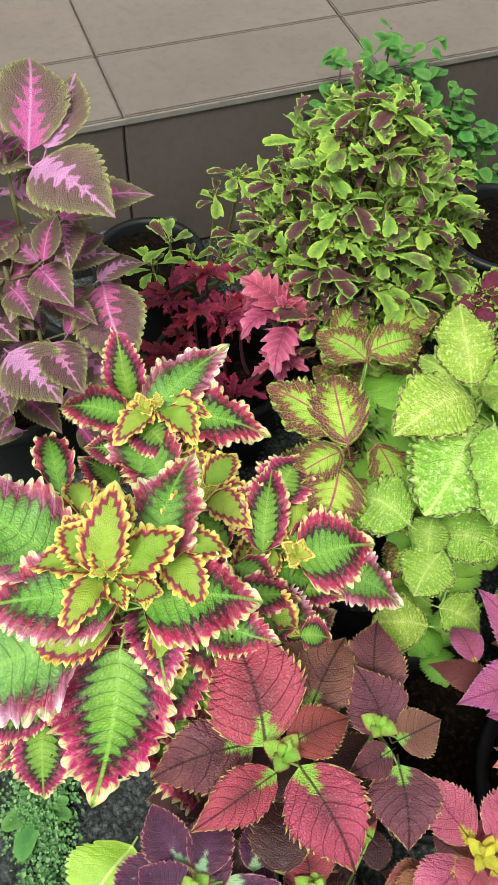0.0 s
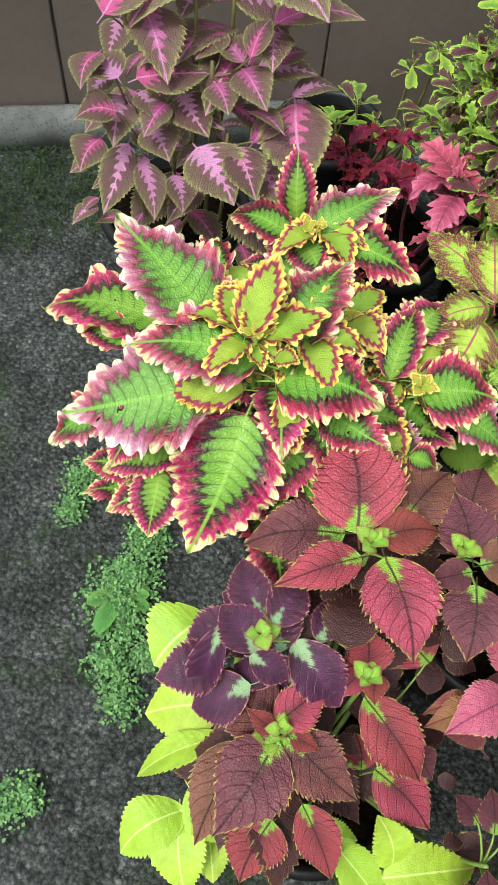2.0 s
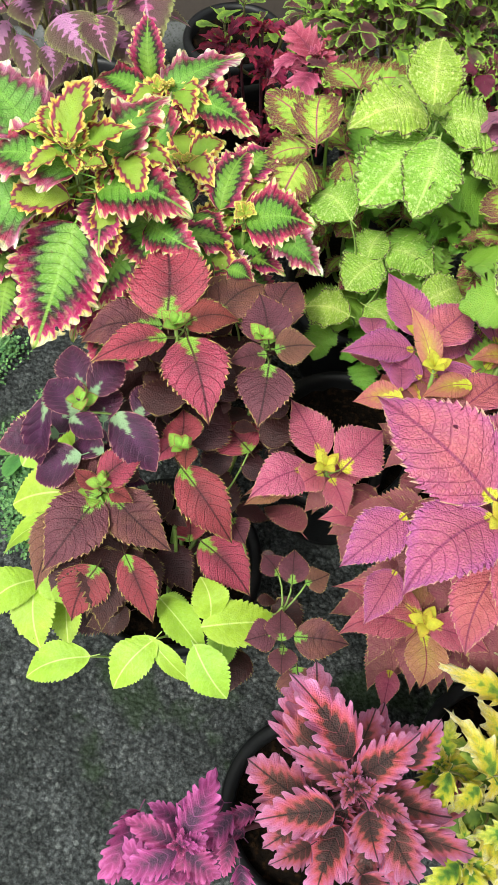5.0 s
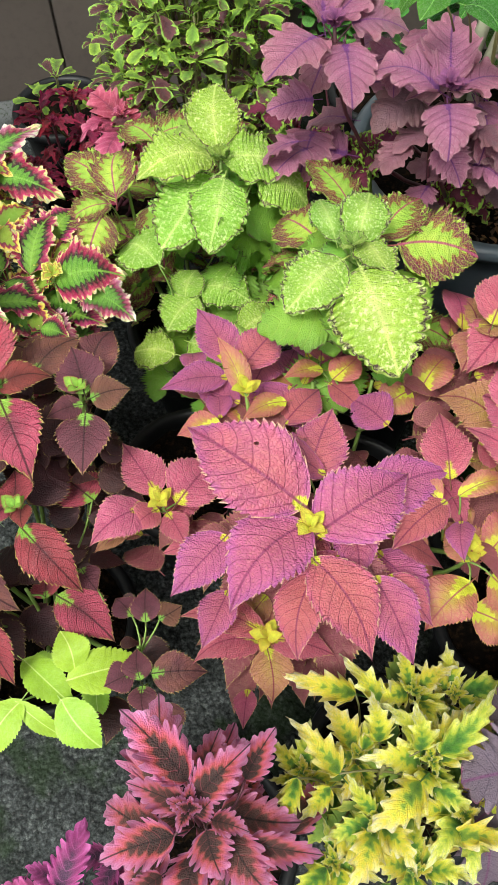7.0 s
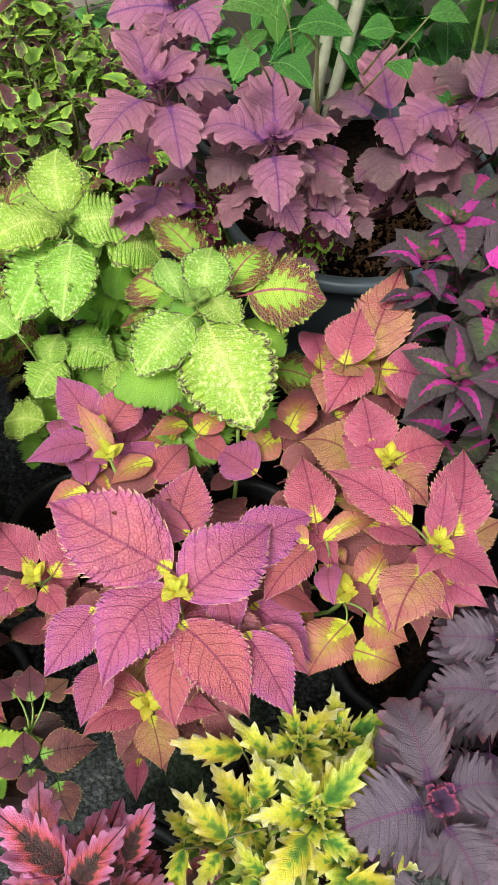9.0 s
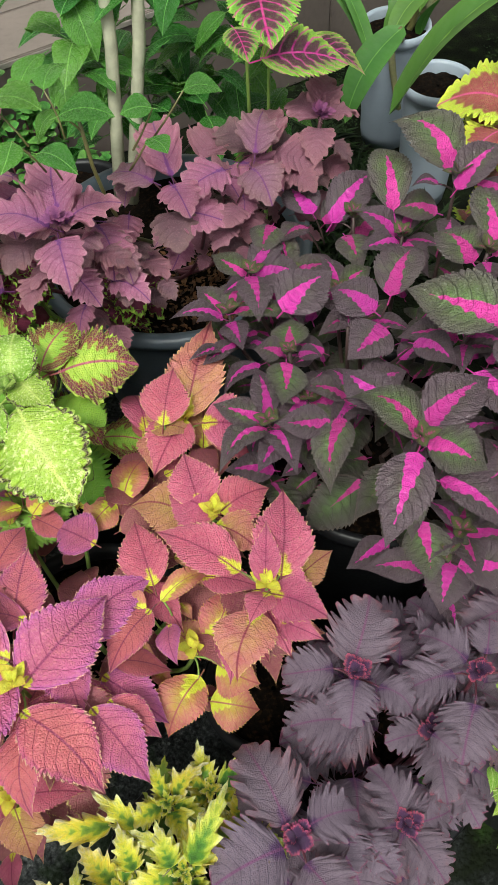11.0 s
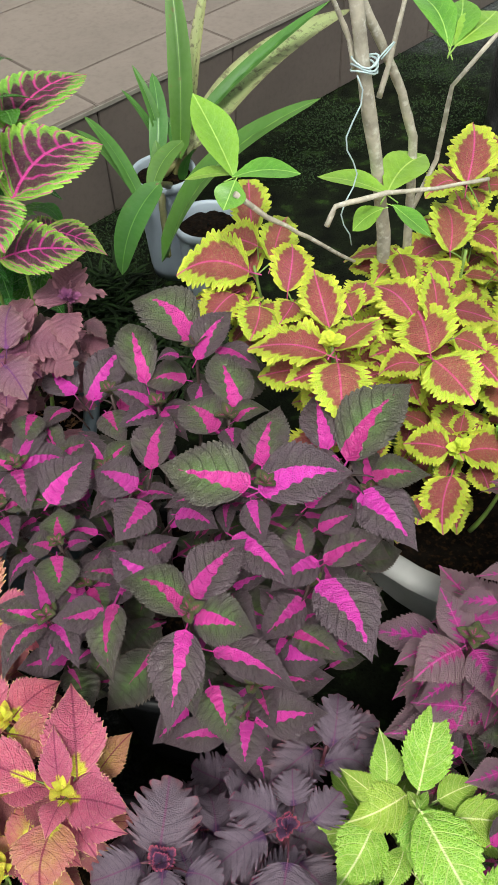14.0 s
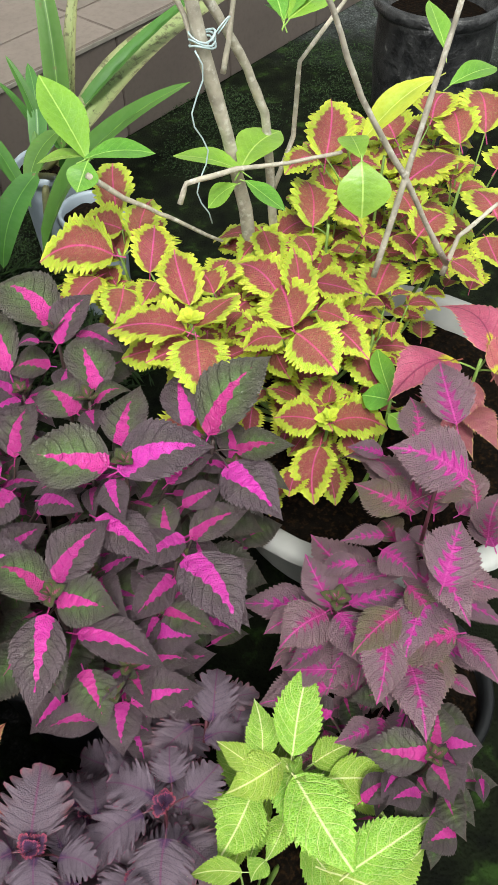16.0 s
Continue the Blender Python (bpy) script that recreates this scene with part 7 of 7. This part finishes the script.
weedlet = thing("weed_plant", (-0.28, 0.22, 0.0), "small weed with narrow leaves growing from the asphalt", "weed")
for az, ln in ((10, 0.05), (80, 0.06), (150, 0.045), (215, 0.07), (260, 0.09), (300, 0.05), (340, 0.06)):
    add_leaf(weedlet, "weed", (-0.28, 0.22, 0.012, az, 18, ln, ln * 0.42))

SEEDLINGS = [(0.993, -0.145, 0.32), (1.032, -0.132, 0.32), (0.987, -0.181, 0.32), (0.937, -0.182, 0.32), (1.041, -0.173, 0.32)]
sapling = thing("weed_plant", (1.62, 0.28, 0.43), "young plant with round green leaves at a tub edge", "weed")
shoots_y(sapling)
seedling = thing("weed_plant", (0.98, -0.16, 0.25), "small green seedlings sprouting from a dark pot", "weed")
whorls(seedling, "weed", SEEDLINGS, 0.02, 5, 2)

# ---- porch tiles ----
def tile_mesh(name, sx, sy, sz, mat):
    bm = bmesh.new()
    box(bm, 0, 0, 0, sx, sy, sz, 0.003)
    me = bpy.data.meshes.new(name)
    bm.to_mesh(me)
    bm.free()
    me.materials.append(mat)
    return me


SIZE, JOINT = 0.61, 0.005
first = tile_mesh("tile", SIZE - JOINT, FRONT - JOINT, 0.014, tile_top)
full = tile_mesh("tile", SIZE - JOINT, SIZE - JOINT, 0.014, tile_top)
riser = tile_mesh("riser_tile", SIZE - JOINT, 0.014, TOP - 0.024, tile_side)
for k in range(-7, 10):
    for row in range(5):
        ob = new("tile", first if row == 0 else full)
        ob.parent = porch
        ob.matrix_basis = Matrix.Translation((k * SIZE, 0.0 if row == 0 else FRONT + (row - 1) * SIZE, TOP - 0.014))
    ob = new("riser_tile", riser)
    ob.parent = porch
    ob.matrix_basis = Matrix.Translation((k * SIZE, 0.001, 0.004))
bm = bmesh.new()
box(bm, -4.27, -0.004, TOP - 0.020, 6.1, 0.001, TOP - 0.006, 0.001)
edge = part("tile_trim", bm, trim_mat, None, smooth=False)
edge.matrix_basis = porch_at
tagged(edge, "thin pale trim along the porch edge", "trim", kind="structure")
